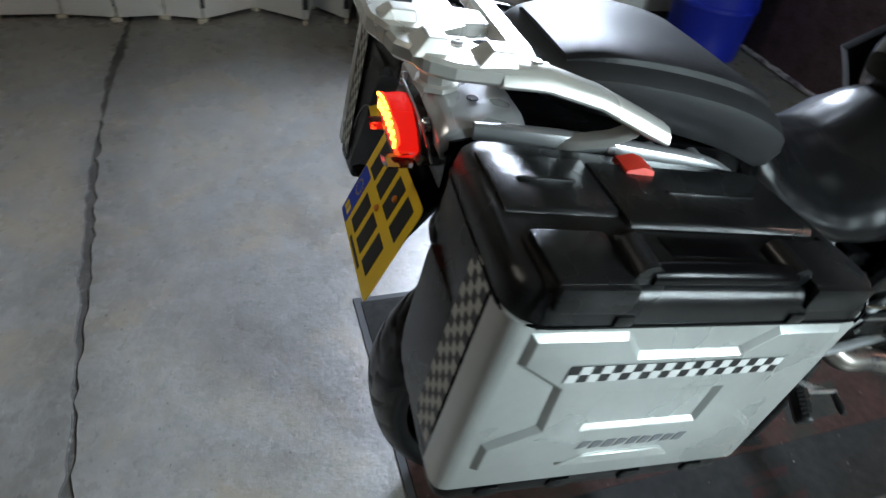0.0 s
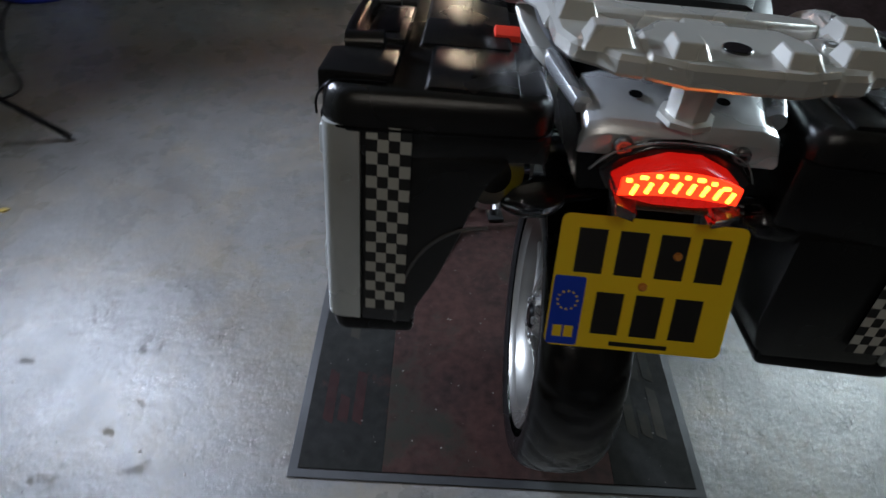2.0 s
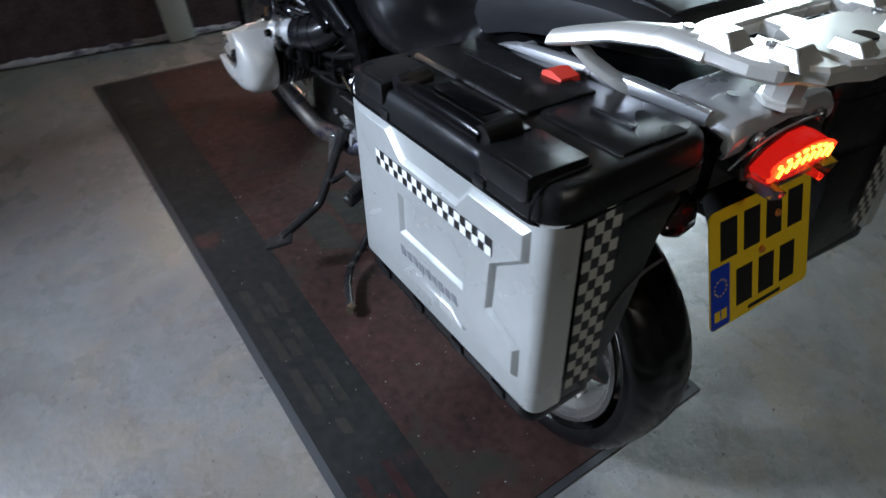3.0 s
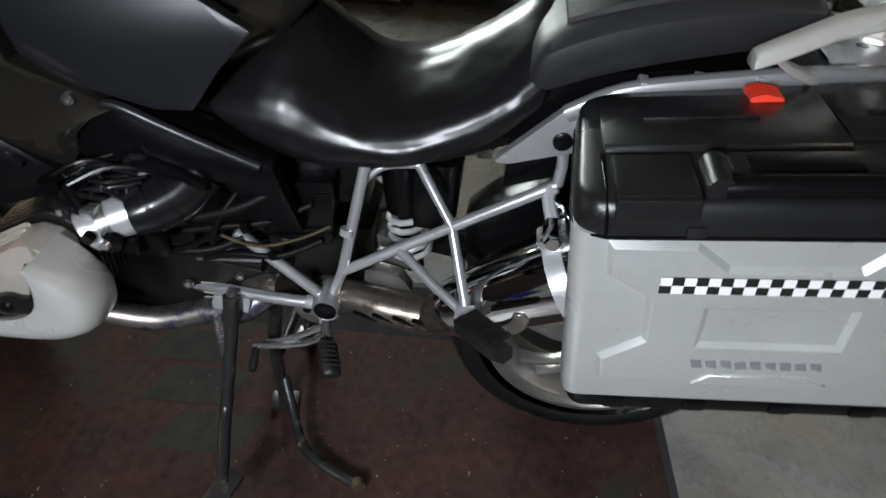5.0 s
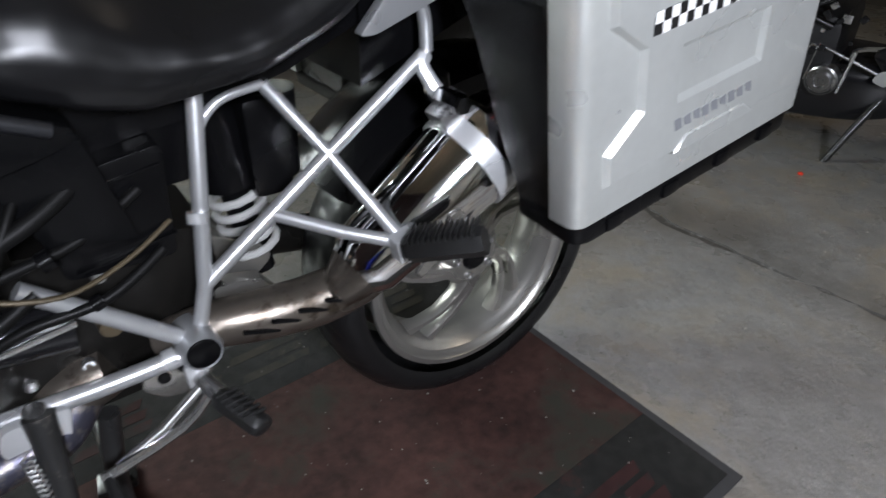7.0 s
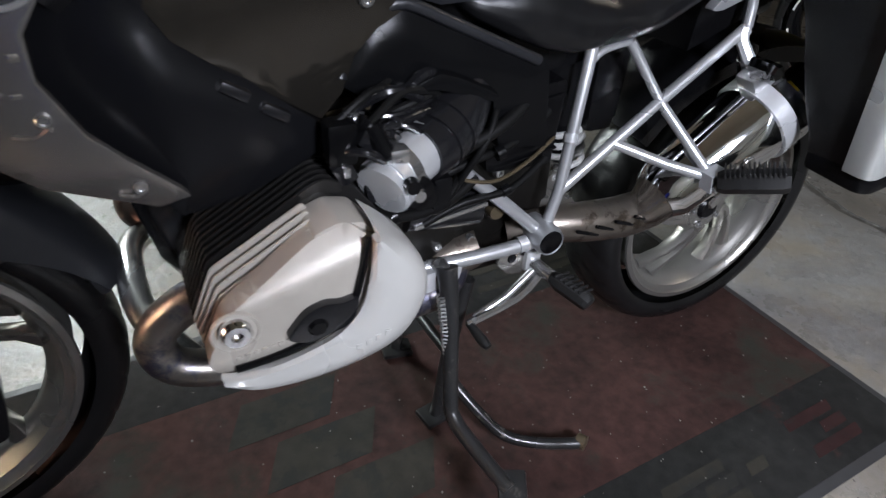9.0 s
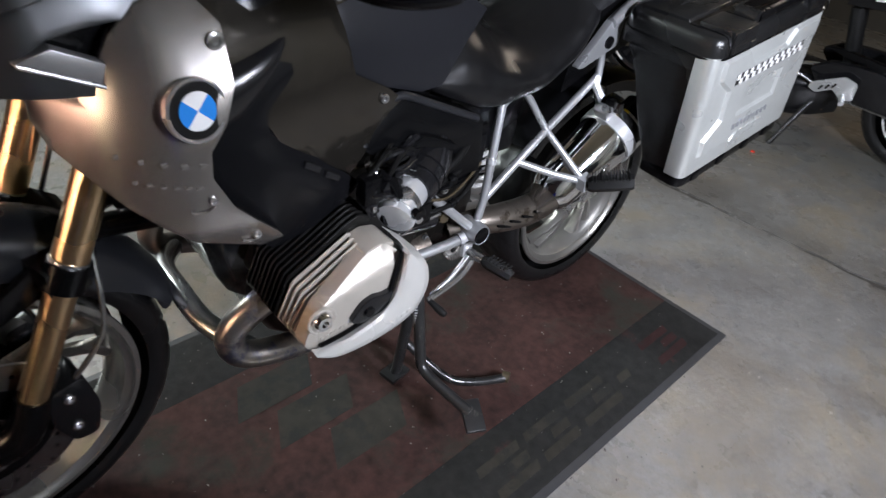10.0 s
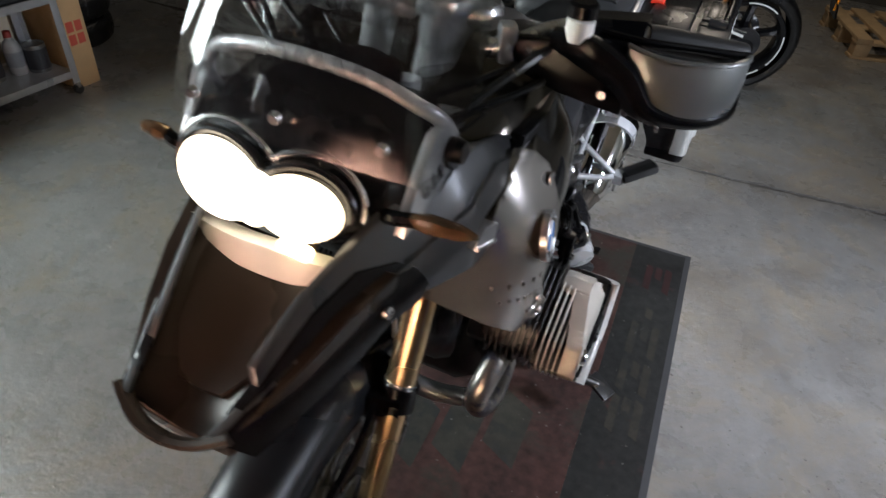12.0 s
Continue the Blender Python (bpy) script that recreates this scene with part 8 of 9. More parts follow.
def bottle(at, h, r, body, cap, label):
    up = Matrix.Rotation(radians(-90), 4, "Y")
    b = thing("bottle", label, "bottle", at, "bottles on the shelf")
    part("body", lathe([(0, r * 0.92), (0.006, r), (h * 0.62, r), (h * 0.74, r * 0.8), (h * 0.82, r * 0.42), (h * 0.88, r * 0.4)], at, 24, up), body, b)
    part("cap", lathe([(h * 0.87, r * 0.46), (h, r * 0.42), (h + 0.003, r * 0.3)], at, 18, up), cap, b)
    part("sleeve", lathe([(h * 0.2, r * 1.005), (h * 0.2, r * 1.012), (h * 0.55, r * 1.012), (h * 0.55, r * 1.005)], at, 24, up, closed=True), GREY_PRINT, b, "plain grey sleeve")


SH = 0.1185
bottle((2.5, 0.635, SH), 0.24, 0.035, BOTTLE, SATIN_BLACK, "slim white plastic bottle on the low shelf")
bottle((2.56, 0.81, SH), 0.27, 0.05, DARK_BOTTLE, RED_CAP, "dark plastic bottle with a red cap")
bottle((2.52, 0.92, SH), 0.22, 0.05, DARK_BOTTLE, SATIN_BLACK, "dark squat plastic bottle on the shelf")
bottle((2.6, 0.4, SH), 0.2, 0.04, BOTTLE, RED_CAP, "white plastic bottle beside the steel post")


def can(at, h, r, label):
    up = Matrix.Rotation(radians(-90), 4, "Y")
    c = thing("can", label, "can", at, "cans on the shelf")
    part("tin", lathe([(0, r * 0.96), (0.004, r), (h - 0.006, r), (h, r * 0.97), (h, r * 0.9), (h - 0.005, r * 0.88), (h - 0.005, 0.001)], at, 28, up), TIN, c)
    part("paper_band", lathe([(h * 0.12, r), (h * 0.12, r * 1.008), (h * 0.86, r * 1.008), (h * 0.86, r)], at, 28, up, closed=True), SKIRT, c, "dark paper band")


can((2.56, 0.32, SH), 0.13, 0.05, "small round tin with a dark band")
can((2.62, 0.52, SH), 0.16, 0.055, "small round tin with a dark band")


def crate(at, size, mat, label):
    b = thing("crate", label, "crate", at)
    w, d, h = size
    x, y, z = at
    part("base", rbox((w, d, 0.008), (x, y, z + 0.0045), 0.002), mat, b)
    for dx, dy, sw, sd in ((-w / 2 + 0.004, 0, 0.008, d), (w / 2 - 0.004, 0, 0.008, d), (0, -d / 2 + 0.004, w - 0.017, 0.008), (0, d / 2 - 0.004, w - 0.017, 0.008)):
        part("side", rbox((sw, sd, h - 0.01), (x + dx, y + dy, z + 0.009 + (h - 0.01) / 2), 0.002), mat, b)
    part("rim", rbox((w + 0.012, 0.012, 0.014), (x, y - d / 2, z + h - 0.007), 0.003), mat, b)


crate((2.6, 0.72, 0.4765), (0.24, 0.36, 0.2), SATIN_BLACK, "black plastic crate on the middle shelf")
crate((2.58, 0.38, 0.4765), (0.24, 0.2, 0.15), SKIRT, "dark open box on the middle shelf")


def carton():
    c = thing("cardboard_box", "tall brown cardboard box with red print", "box", (2.62, 0.155, 0))
    part("body", rbox((0.26, 0.13, 0.62), (2.6, 0.15, 0.311), 0.004), CARD, c)
    part("tape", rbox((0.262, 0.04, 0.0015), (2.6, 0.15, 0.6216), 0.0004), BRASS, c)
    for k in range(2):
        for j in range(2):
            part("printed_bar", rbox((0.001, 0.038, 0.05), (2.4694, 0.125 + j * 0.048, 0.3 - k * 0.062), 0), CARD_PRINT, c, "faded red print")


carton()


def tyre_stack():
    for k, (x, y, r) in enumerate(((3.12, -0.2, 0.3), (3.1, -0.18, 0.31))):
        t = thing("tyre", "worn black motorcycle tyre lying in a stack", "tyre", (x, y, k * 0.15), "stacked tyres")
        bm = tyre_mesh(r, 0.15, 0.2, tread)
        bmesh.ops.transform(bm, matrix=Matrix.Translation((x, y, 0.075 + k * 0.15)) @ Matrix.Rotation(radians(90), 4, "Y"), verts=bm.verts)
        part("carcass", bm, TYRE, t)


tyre_stack()


def white_cabinet():
    c = thing("low_cabinet", "off-white low cabinet beside the steel shelf", "cabinet", (2.5, 1.32, 0))
    part("body", rbox((0.4, 0.5, 0.52), (2.575, 1.3, 0.3), 0.006), WHITE_WALL, c)
    part("plinth", rbox((0.36, 0.46, 0.04), (2.585, 1.3, 0.0205), 0.003), SKIRT, c)
    part("door", rbox((0.016, 0.48, 0.49), (2.3665, 1.3, 0.3), 0.004), WHITE_WALL, c)
    part("handle", tube([(2.358, 1.12, 0.44), (2.345, 1.12, 0.44), (2.345, 1.12, 0.34), (2.358, 1.12, 0.34)], 0.005, 8, 2), STEEL, c)


white_cabinet()


# ---- at the back ----
def pallet():
    p = thing("pallet", "weathered wooden pallet on the concrete floor", "pallet", (-1.75, -3.3, 0))
    m = Matrix.Translation((-1.2, -2.92, 0)) @ Matrix.Rotation(radians(-166), 4, "Z")
    rng = random.Random(5)
    for k in range(3):
        for j in range(3):
            bm = rbox((0.1, 0.1, 0.08), (0.06 + j * 0.54, 0.055 + k * 0.345, 0.061), 0.003)
            bmesh.ops.transform(bm, matrix=m, verts=bm.verts)
            part("block", bm, PALLET, p)
    for k in range(3):
        bm = rbox((1.2, 0.1, 0.02), (0.6, 0.055 + k * 0.345, 0.0105), 0.002)
        rbox((1.2, 0.1, 0.018), (0.6, 0.055 + k * 0.345, 0.1105), 0.002, into=bm)
        bmesh.ops.transform(bm, matrix=m, verts=bm.verts)
        part("runner", bm, PALLET, p)
    for k in range(7):
        w = rng.uniform(0.085, 0.11)
        bm = rbox((w, 0.8, 0.02), (0.055 + k * 0.181, 0.4, 0.13), 0.003)
        bmesh.ops.transform(bm, matrix=m, verts=bm.verts)
        part("plank", bm, PALLET, p)


pallet()


def toolbox():
    t = thing("tool_box", "dark plastic tool box resting on the pallet", "tool box", (-1.75, -3.35, 0.14))
    at = Vector((-1.78, -3.32, 0.1405))
    part("body", rbox((0.5, 0.3, 0.24), at + Vector((0, 0, 0.12)), 0.02), SATIN_BLACK, t)
    part("lid", rbox((0.52, 0.32, 0.06), at + Vector((0, 0, 0.27)), 0.02), SKIRT, t)
    part("handle", tube([at + Vector((-0.1, 0, 0.29)), at + Vector((-0.09, 0, 0.33)), at + Vector((0.09, 0, 0.33)), at + Vector((0.1, 0, 0.29))], 0.012, 10, 3), SATIN_BLACK, t)


toolbox()


def ceiling_tube():
    c = thing("ceiling_light", "plain fluorescent ceiling light at the garage's back", "lamp", (-0.3, -2.3, 2.9))
    part("housing", rbox((0.3, 1.6, 0.06), (-0.3, -2.3, 2.915), 0.006), PANEL_WHITE, c)
    part("end_cap", rbox((0.28, 0.03, 0.05), (-0.3, -1.49, 2.9), 0.006), PANEL_WHITE, c)


ceiling_tube()


# ---- the second motorcycle: local axes forward, left, up from the rear wheel's contact ----
SPORT_AT, SPORT_YAW, SPORT_LEAN = (-0.45, -1.9, 0), radians(14), radians(7)
SPORT = thing("sport_motorcycle", "black sport motorcycle with white and red tail stripes", "motorcycle", SPORT_AT)
SM = Matrix.Translation(SPORT_AT) @ Matrix.Rotation(SPORT_YAW, 4, "Z") @ Matrix.Rotation(-SPORT_LEAN, 4, "X")
# part shapes below are drawn with x to the left side reversed: (x, y, z) = (-left, forward, up)
AXES = Matrix(((0, 1, 0, 0), (-1, 0, 0, 0), (0, 0, 1, 0), (0, 0, 0, 1)))
SPORT_RED = material("sport_red", (0.55, 0.02, 0.02), 0.25, 0, 0.05, 30)
SPORT_WHITE = material("sport_white", (0.75, 0.75, 0.73), 0.25, 0, 0.05, 30)
AMBER = glass("amber_reflector", (0.9, 0.3, 0.02), 0.15, 1.45, 0.4)
SPORT_ENGINE = material("sport_engine", (0.025, 0.025, 0.026), 0.4, 0.5, 0.3, 40, 0.2, 300)


def sport(name, bm, mat, parent=SPORT, label=""):
    bmesh.ops.transform(bm, matrix=SM @ AXES, verts=bm.verts)
    return part(name, bm, mat, parent, label)


def sport_wheel(name, y, R, width, rim_r):
    w = group_part(name, SM @ AXES @ Vector((0, y, R)), SPORT, "black five-spoke wheel with white rim tape")
    t = Matrix.Translation((0, y, R))

    def put(n, bm, mt, lab=""):
        bmesh.ops.transform(bm, matrix=t, verts=bm.verts)
        return sport(n, bm, mt, w, lab)
    put("tyre", tyre_mesh(R, width, rim_r, tread), TYRE)
    h = width * 0.38
    put("rim", lathe([(-h, rim_r + 0.006), (-h - 0.006, rim_r), (-h, rim_r - 0.02), (-h + 0.03, rim_r - 0.035), (h - 0.03, rim_r - 0.035), (h, rim_r - 0.02), (h + 0.006, rim_r), (h, rim_r + 0.006), (0, rim_r - 0.012)], seg=72, closed=True), GLOSS_BLACK)
    for k in range(5):
        a = 2 * math.pi * k / 5 + 0.35
        loops = []
        for f, hw, hx in ((0, 0.03, 0.04), (0.4, 0.02, 0.03), (0.8, 0.02, 0.028), (1, 0.034, 0.032)):
            r = 0.05 + (rim_r - 0.075) * f
            c, tn = Vector((0, r * math.cos(a), r * math.sin(a))), Vector((0, -math.sin(a), math.cos(a)))
            loops.append([c + tn * hw * p + Vector((hx * q, 0, 0)) for p, q in ((-1, -0.5), (-0.5, -1), (0.5, -1), (1, -0.5), (1, 0.5), (0.5, 1), (-0.5, 1), (-1, 0.5))])
        put("spoke", loft(loops), GLOSS_BLACK)
    put("hub", lathe([(-0.07, 0.03), (-0.07, 0.06), (0.07, 0.06), (0.07, 0.03)], seg=32), SPORT_ENGINE)
    for a0, a1 in ((2.9, 3.75), (3.95, 4.85), (5.3, 6.1), (0.2, 0.9), (1.4, 2.2)):
        loops = []
        for k in range(13):
            a = a0 + (a1 - a0) * k / 12
            loops.append([(x, r * math.cos(a), r * math.sin(a)) for x, r in ((-h - 0.0075, rim_r - 0.001), (-h - 0.0075, rim_r - 0.009), (-h - 0.003, rim_r - 0.009), (-h - 0.004, rim_r - 0.001))])
        put("rim_tape", loft(loops), SPORT_WHITE, "white rim tape")
    put("brake_disc", lathe([(0.07, 0.07), (0.07, 0.11), (0.075, 0.11), (0.075, 0.07)], seg=48, closed=True), STEEL)
    return w


sport_wheel("rear_wheel", 0.0, 0.31, 0.18, 0.222)
sport_wheel("front_wheel", 1.38, 0.3, 0.12, 0.222)


def sport_rear():
    arm = [(-0.05, 0.335), (-0.06, 0.28), (0.06, 0.262), (0.3, 0.285), (0.52, 0.33), (0.58, 0.4), (0.5, 0.45), (0.4, 0.455), (0.3, 0.45), (0.16, 0.39), (0.06, 0.345)]
    sport("swing_arm", prism(rounded(arm, 0.02, 3), -0.145, -0.11, 0.01), GLOSS_BLACK, SPORT, "black swing arm with a pale sticker")
    sport("swing_arm", prism(rounded(arm, 0.02, 3), 0.11, 0.145, 0.01), GLOSS_BLACK)
    sport("sticker", prism([(0.02, 0.36), (0.02, 0.374), (0.2, 0.425), (0.2, 0.408)], -0.148, -0.1455, 0.0005), SPORT_WHITE, SPORT, "pale plain sticker")
    sport("axle_nut", lathe([(-0.165, 0.001), (-0.165, 0.016), (-0.15, 0.019), (-0.14, 0.02)], (0, -0.0, 0.305), 6), STEEL)
    sport("axle_block", rbox((0.012, 0.06, 0.045), (-0.15, 0.0, 0.305), 0.004), STEEL)
    sport("chain_guard", prism(rounded([(0.05, 0.42), (0.1, 0.45), (0.45, 0.5), (0.55, 0.5), (0.45, 0.47), (0.12, 0.42)], 0.01, 3), -0.12, -0.09, 0.004), SATIN_BLACK)
    sport("chain", tube([(-0.1, 0.0, 0.37), (-0.1, 0.3, 0.42), (-0.1, 0.6, 0.4), (-0.1, 0.64, 0.35), (-0.1, 0.6, 0.3), (-0.1, 0.0, 0.24)], 0.009, 6, 5), STEEL, SPORT, "greasy drive chain")
    sport("sprocket", lathe([(-0.103, 0.02), (-0.103, 0.095), (-0.098, 0.095), (-0.098, 0.02)], (0, 0, 0.305), 40, closed=True), SPORT_ENGINE)
    # pillion foot hangers, a pair of bright struts to a peg
    for s in (-1, 1):
        for y in (0.07, 0.19):
            sport("hanger_strut", sided(tube([(-0.115, y + 0.03, 0.7), (-0.15, 0.13, 0.5)], 0.0085, 10, 1, flat=1.6), s), RIM_SILVER, SPORT, "bright foot hanger strut")
        sport("hanger_peg", sided(tube([(-0.15, 0.13, 0.5), (-0.215, 0.095, 0.505)], 0.012, 10, 1), s), RIM_SILVER)
        sport("rearset", sided(prism(rounded([(0.36, 0.4), (0.42, 0.42), (0.54, 0.36), (0.55, 0.33), (0.51, 0.315), (0.45, 0.35), (0.4, 0.31), (0.355, 0.32)], 0.012, 3), -0.2, -0.188, 0.004), s), BRUSHED, SPORT, "bright slotted foot rest plate")
        for k in range(3):
            sport("rearset_slot", sided(rbox((0.003, 0.009, 0.024), (-0.2005, 0.45 + k * 0.024, 0.368 - k * 0.011), 0.001, Matrix.Rotation(radians(25), 4, "X")), s), SATIN_BLACK)
        sport("foot_peg", sided(tube([(-0.2, 0.4, 0.33), (-0.275, 0.39, 0.33)], 0.012, 10, 1), s), BRUSHED)
    sport("gear_rod", tube([(-0.19, 0.5, 0.34), (-0.18, 0.74, 0.42), (-0.16, 0.77, 0.24)], 0.006, 8, 1), STEEL)
    sport("shock", tube([(0, 0.42, 0.36), (0, 0.5, 0.66)], 0.035, 14, 1), SPORT_ENGINE)


sport_rear()


def sport_body():
    tail = [(0.55, 0.14, 0.83, 0.68), (0.35, 0.14, 0.85, 0.69), (0.15, 0.13, 0.89, 0.72), (-0.05, 0.11, 0.92, 0.76), (-0.2, 0.08, 0.93, 0.8), (-0.34, 0.045, 0.93, 0.845)]
    sport("tail_fairing", spline_loft(tail, 3, 0.0, 0.8), GLOSS_BLACK, SPORT, "glossy black tail fairing")

    def stripe(y0, y1, za, zb, mat):
        loops = []
        for k in range(9):
            y = y0 + (y1 - y0) * k / 8
            hw = float(np.interp(y, [-0.34, -0.2, -0.05, 0.15, 0.35, 0.55], [0.045, 0.08, 0.11, 0.13, 0.14, 0.14]))
            mid = float(np.interp(y, [-0.34, -0.05, 0.55], [za, (za + zb) / 2 - 0.01, zb]))
            h = 0.016
            loops.append([(-hw - 0.003, y, mid - h), (-hw - 0.004, y, mid + h), (-hw + 0.01, y, mid + h), (-hw + 0.01, y, mid - h)])
        return loft(loops)
    for s in (-1, 1):
        sport("stripe", sided(stripe(0.45, -0.1, 0.885, 0.74, None), s), SPORT_WHITE, SPORT, "white fairing stripe")
        sport("stripe", sided(stripe(-0.105, -0.31, 0.885, 0.74, None), s), SPORT_RED, SPORT, "red fairing stripe")
        sport("tail_mark", sided(rbox((0.004, 0.09, 0.03), (-0.141, 0.42, 0.8), 0.002, Matrix.Rotation(radians(-12), 4, "X")), s), SPORT_RED)
    sport("seat", spline_loft([(0.2, 0.1, 0.91, 0.86), (0.35, 0.13, 0.88, 0.82), (0.5, 0.14, 0.85, 0.8), (0.65, 0.12, 0.85, 0.77)], 3), VINYL, SPORT, "black vinyl seat")
    sport("tank", spline_loft([(0.62, 0.08, 0.86, 0.74), (0.72, 0.13, 0.93, 0.72), (0.85, 0.17, 1.0, 0.72), (1.0, 0.17, 1.0, 0.74), (1.1, 0.1, 0.94, 0.78)], 3), GLOSS_BLACK, SPORT, "glossy black tank")
    # plate hanger with an amber reflector
    sport("plate_hanger", loft([[(-w, y, z), (w, y, z), (w * 0.9, y - 0.012, z), (-w * 0.9, y - 0.012, z)] for y, z, w in ((-0.24, 0.86, 0.05), (-0.3, 0.76, 0.045), (-0.36, 0.63, 0.04), (-0.4, 0.56, 0.07), (-0.42, 0.49, 0.06))]), SATIN_BLACK, SPORT, "black plate hanger")
    sport("reflector", rbox((0.012, 0.012, 0.06), (-0.055, -0.4, 0.565), 0.003), AMBER, SPORT, "amber side reflector")
    sport("tie_down", tube([(-0.12, 0.02, 0.68), (-0.135, 0.0, 0.62)], [0.004, 0.007], 8, 1), RED_LEVER, SPORT, "small red strap end")
    sport("rear_hugger", loft([[(x, -0.345 * math.cos(a) + 0.0, 0.31 + 0.345 * math.sin(a)) for x in (-0.08, 0.08)] + [(x, -0.35 * math.cos(a), 0.31 + 0.35 * math.sin(a)) for x in (0.08, -0.08)] for a in [radians(100 + 8 * k) for k in range(9)]]), SATIN_BLACK)
    # engine
    sport("crankcase", rbox((0.34, 0.36, 0.32), (0, 0.86, 0.36), 0.05), SPORT_ENGINE, SPORT, "dark engine block")
    sport("cylinder_bank", rbox((0.36, 0.26, 0.26), (0, 1.0, 0.58), 0.03, Matrix.Rotation(radians(-25), 4, "X")), SPORT_ENGINE)
    sport("clutch_cover", lathe([(-0.206, 0.001), (-0.206, 0.01), (-0.2, 0.012), (-0.2, 0.022), (-0.212, 0.024), (-0.212, 0.032), (-0.196, 0.034), (-0.196, 0.046), (-0.204, 0.048), (-0.2, 0.054), (-0.16, 0.056)], (0, 0.7, 0.3), 30), DISC, SPORT, "bright round engine cover")
    sport("engine_bolt", bolt((-0.172, 0.76, 0.4), 0.018, 0.012), STEEL)
    rng = random.Random(3)
    for k in range(9):
        sport("engine_bolt", bolt((-0.172, 0.74 + rng.random() * 0.26, 0.3 + rng.random() * 0.2), 0.009, 0.01), STEEL)
    for pts in ([(-0.17, 0.72, 0.48), (-0.19, 0.85, 0.52), (-0.17, 1.0, 0.46)], [(-0.15, 0.7, 0.6), (-0.19, 0.8, 0.55), (-0.18, 0.95, 0.58)]):
        sport("hose", tube(pts, 0.012, 10, 5), CABLE)
    for k in range(16):
        q = Vector((-0.176 - 0.02 * rng.random(), 0.62 + rng.random() * 0.36, 0.26 + rng.random() * 0.3))
        sport("engine_fitting", rbox((0.012, 0.012 + 0.02 * rng.random(), 0.01 + 0.02 * rng.random()), q, 0.003, Matrix.Rotation(rng.uniform(-0.8, 0.8), 4, "X")), STEEL if k % 3 == 0 else GLOSS_BLACK)
    sport("linkage_rod", tube([(-0.205, 0.62, 0.42), (-0.205, 0.64, 0.27)], 0.005, 8, 1), STEEL)
    for k in range(5):
        sport("case_rib", rbox((0.012, 0.1, 0.008), (-0.178, 0.9, 0.3 + k * 0.028), 0.002, Matrix.Rotation(radians(18), 4, "X")), GLOSS_BLACK)
    sport("hose_fitting", tube([(-0.19, 0.83, 0.525), (-0.19, 0.88, 0.53)], 0.014, 10, 1), STEEL)
    sport("belly_exhaust", tube([(-0.1, 1.25, 0.3), (-0.12, 1.05, 0.17), (-0.1, 0.8, 0.16), (0.05, 0.55, 0.2), (0.13, 0.3, 0.35), (0.17, 0.05, 0.5)], [0.03, 0.04, 0.05, 0.04, 0.05, 0.055], 18, 5), STEEL, SPORT, "steel under-engine exhaust")
    side = [(0.78, 0.74), (0.92, 0.62), (1.0, 0.45), (0.95, 0.24), (1.1, 0.14), (1.35, 0.28), (1.62, 0.62), (1.66, 0.85), (1.4, 0.98), (1.0, 0.8)]
    for s in (-1, 1):
        sport("side_fairing", sided(panel(rounded(side, 0.03, 3), lambda y, z: -0.2 - 0.05 * math.sin(max(0, min(1, (z - 0.14) / 0.8)) * math.pi) + 0.35 * max(0, y - 1.25), 0.008, 0.06, 0.003), s), GLOSS_BLACK, SPORT, "glossy black side fairing")
        sport("fork_leg", sided(tube([(-0.1, 1.38, 0.3), (-0.1, 1.13, 0.9)], 0.025, 14, 1), s), SPORT_ENGINE)
        sport("clip_on_bar", sided(tube([(-0.1, 1.14, 0.88), (-0.22, 1.08, 0.87), (-0.34, 1.02, 0.85)], 0.014, 10, 3), s), SATIN_BLACK)
    sport("nose_fairing", spline_loft([(1.2, 0.2, 1.08, 0.86), (1.4, 0.2, 1.05, 0.74), (1.58, 0.15, 0.96, 0.72), (1.7, 0.05, 0.86, 0.76)], 3), GLOSS_BLACK, SPORT, "glossy black nose fairing")
    sport("front_mudguard", loft([[(x, 1.38 - (0.325 + o) * math.cos(a), 0.3 + (0.325 + o) * math.sin(a)) for x, o in ((-0.06, -0.02), (-0.05, 0.0), (0, 0.01), (0.05, 0), (0.06, -0.02), (0, 0.004))] for a in [radians(30 + 10 * k) for k in range(12)]]), GLOSS_BLACK)
    sport("belly_pan", spline_loft([(0.4, 0.1, 0.34, 0.2), (0.55, 0.15, 0.36, 0.15), (0.8, 0.17, 0.36, 0.13), (1.05, 0.16, 0.34, 0.14), (1.2, 0.08, 0.3, 0.2)], 3), GLOSS_BLACK, SPORT, "black belly pan")
    st = sport("side_stand", tube([(-0.11, 0.5, 0.26), (-0.2, 0.56, 0.13), (-0.285, 0.62, -0.018)], [0.016, 0.013, 0.012], 10, 3), STAND_BLACK, SPORT, "black side stand on the floor")
    sport("stand_foot", rbox((0.05, 0.035, 0.008), (-0.29, 0.617, -0.03), 0.003, Matrix.Rotation(-SPORT_LEAN, 4, "Y")), STAND_BLACK, st)


sport_body()


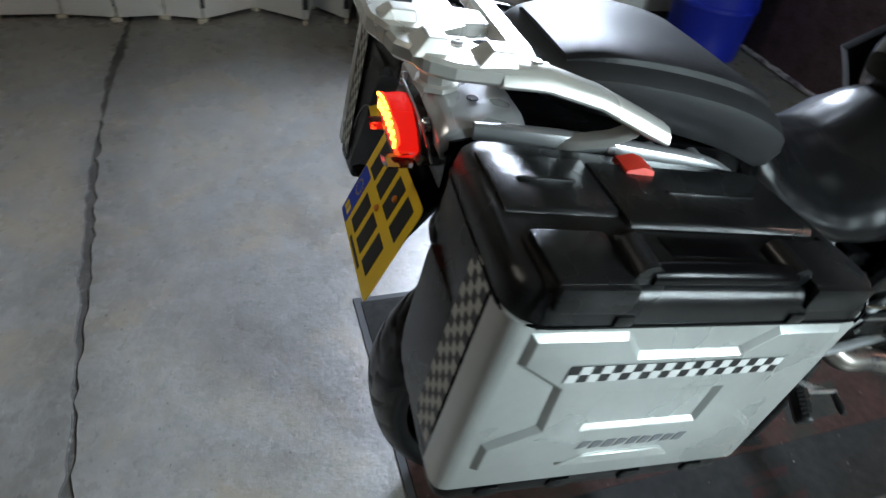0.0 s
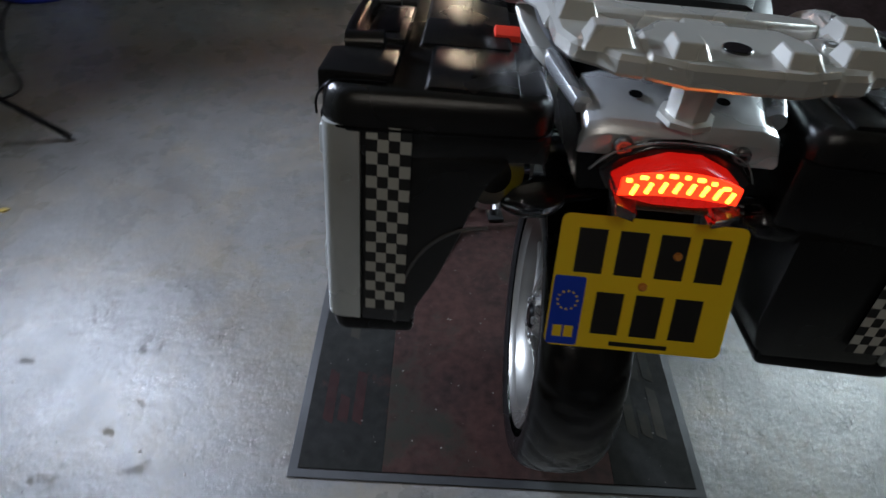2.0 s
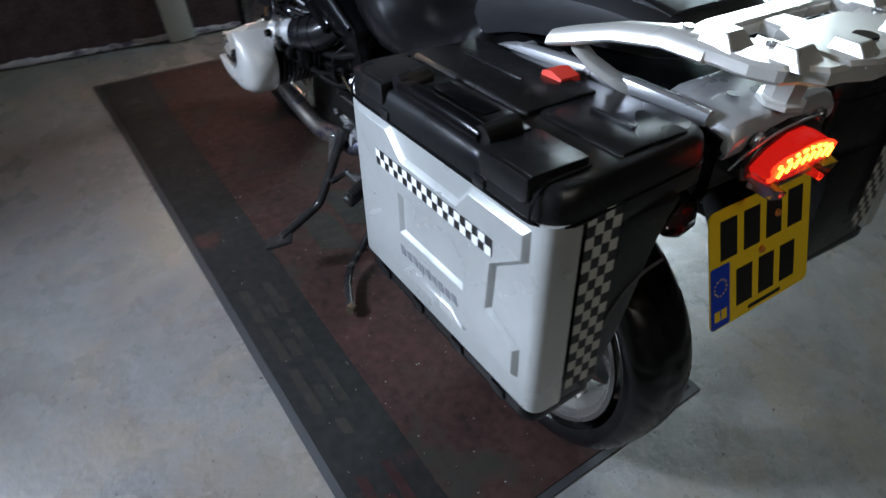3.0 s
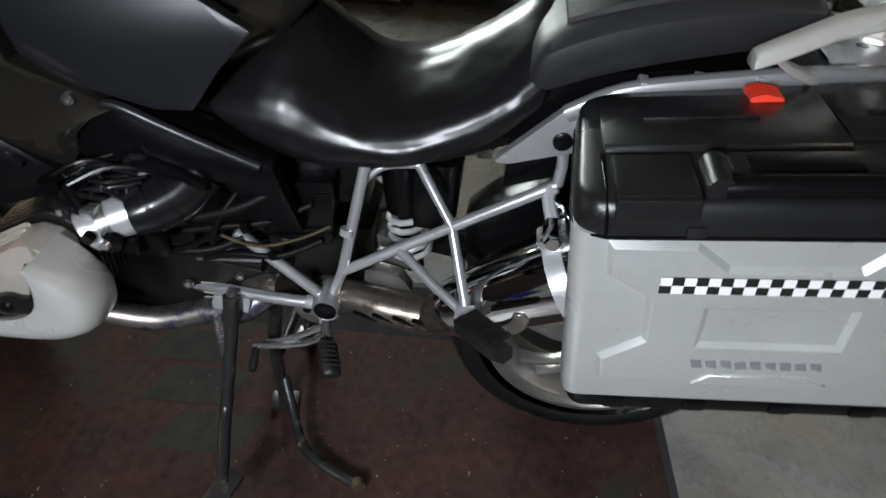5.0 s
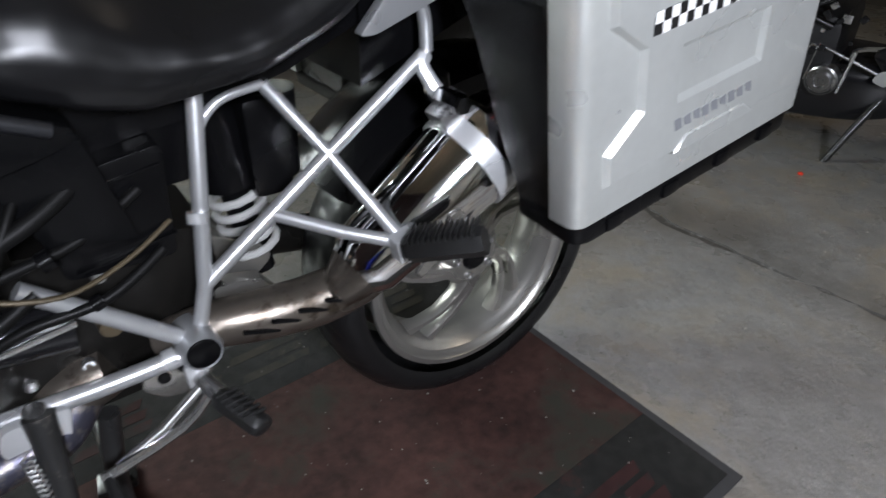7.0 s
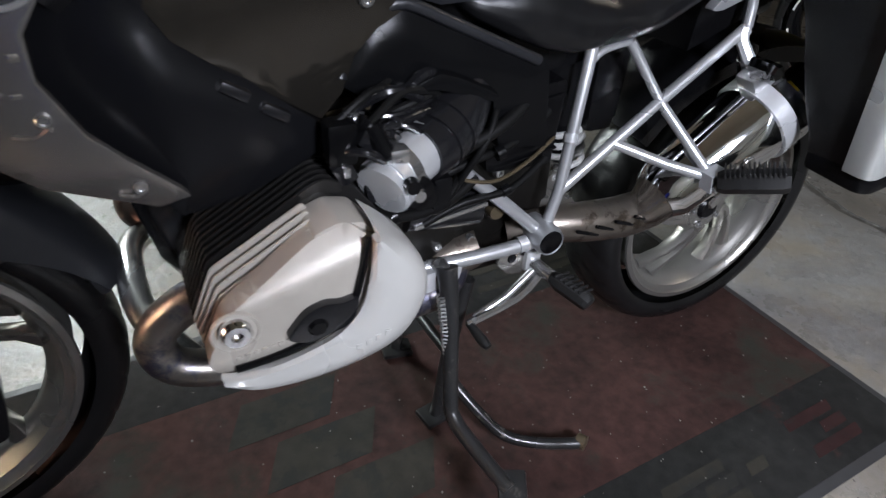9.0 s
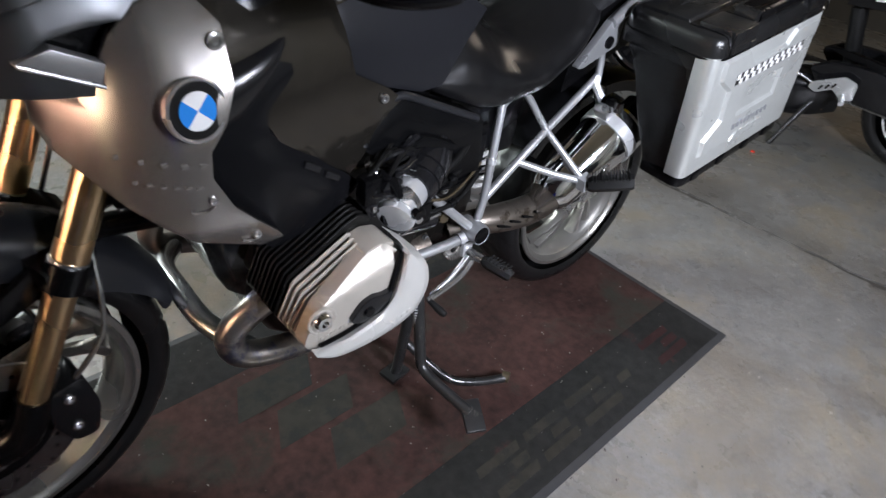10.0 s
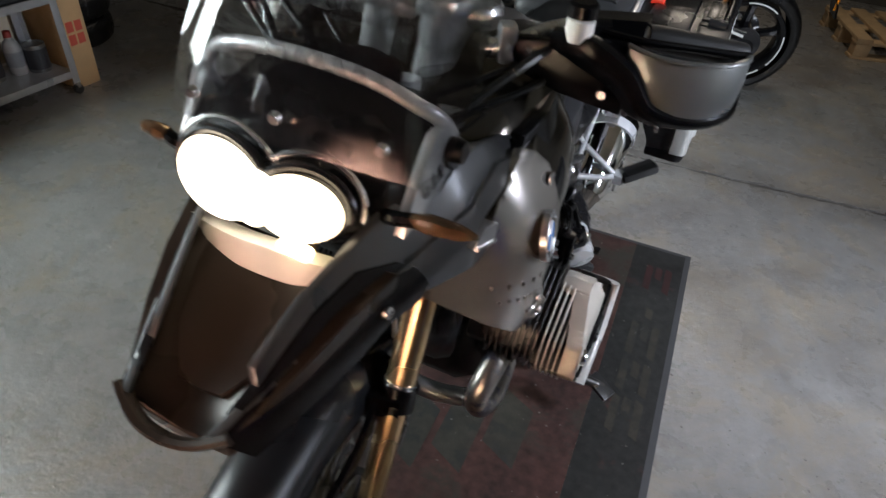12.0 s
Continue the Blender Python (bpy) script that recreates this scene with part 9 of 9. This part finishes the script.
# ---- litter on the floor ----
def litter():
    rng = random.Random(12)
    for x, y, r in ((-1.98, 0.26, 0.022), (-1.59, 0.75, 0.016)):
        f = thing("dry_leaf", "small dry yellow leaf lying on the concrete floor", "leaf", (x, y, 0), "leaves on the floor")
        n = 9
        ring = [(x + r * (1 + 0.5 * math.cos(2 * a + x)) * math.cos(a), y + r * 0.6 * math.sin(a), 0.002 + 0.003 * rng.random()) for a in [2 * math.pi * k / n for k in range(n)]]
        part("blade", loft([[(p, q, 0.0006) for p, q, z in ring], [(p, q, z + 0.0012) for p, q, z in ring]]), LEAF, f)
    f = thing("red_cap", "tiny bright red plastic cap on the floor", "cap", (0.06, -1.32, 0))
    part("cap", lathe([(0.0, 0.009), (0.006, 0.009), (0.008, 0.006)], (0.06, -1.32, 0.0008), 14, Matrix.Rotation(radians(-90), 4, "Y")), RED_LEVER, f)
    # pale lint caught in the mat
    verts, faces = [], []
    for k in range(380):
        x, y = rng.uniform(-0.5, 0.3), rng.uniform(0.06, 2.3)
        r, b, a0 = 0.0008 + 0.002 * rng.random() ** 2, len(verts), rng.random() * 6
        for j in range(4):
            a = a0 + j * math.pi / 2
            verts.append((x - 0.02 * y + r * math.cos(a) * (0.6 + 1.2 * rng.random()), y + r * math.sin(a), 0.0076))
        verts.append((x - 0.02 * y, y, 0.0076 + r * 0.7))
        faces += [(b + j, b + (j + 1) % 4, b + 4) for j in range(4)]
    me = bpy.data.meshes.new("mat_lint")
    me.from_pydata(verts, [], faces)
    me.materials.append(material("lint", (0.16, 0.155, 0.14), 0.9, 0, 0.4, 5))
    tagged(new("mat_lint", me), "pale lint and crumbs caught in the mat", "lint", kind="stuff")
    # grit and crumbs swept about the floor
    verts, faces = [], []
    for k in range(900):
        x, y = rng.uniform(X0 + 0.15, 2.3), rng.uniform(-2.6, 2.5)
        r = 0.0012 + 0.0035 * rng.random() ** 3
        b = len(verts)
        a0 = rng.random() * 6
        for j in range(4):
            a = a0 + j * math.pi / 2
            verts.append((x + r * math.cos(a) * (0.7 + 0.6 * rng.random()), y + r * math.sin(a), 0.0002))
        verts.append((x, y, r * 0.8))
        faces += [(b + j, b + (j + 1) % 4, b + 4) for j in range(4)]
    me = bpy.data.meshes.new("floor_grit")
    me.from_pydata(verts, [], faces)
    me.materials.append(material("grit", (0.2, 0.18, 0.15), 0.8, 0, 0.9, 3))
    tagged(new("floor_grit", me), "scattered pale and dark grit on the concrete", "grit", kind="stuff")


litter()
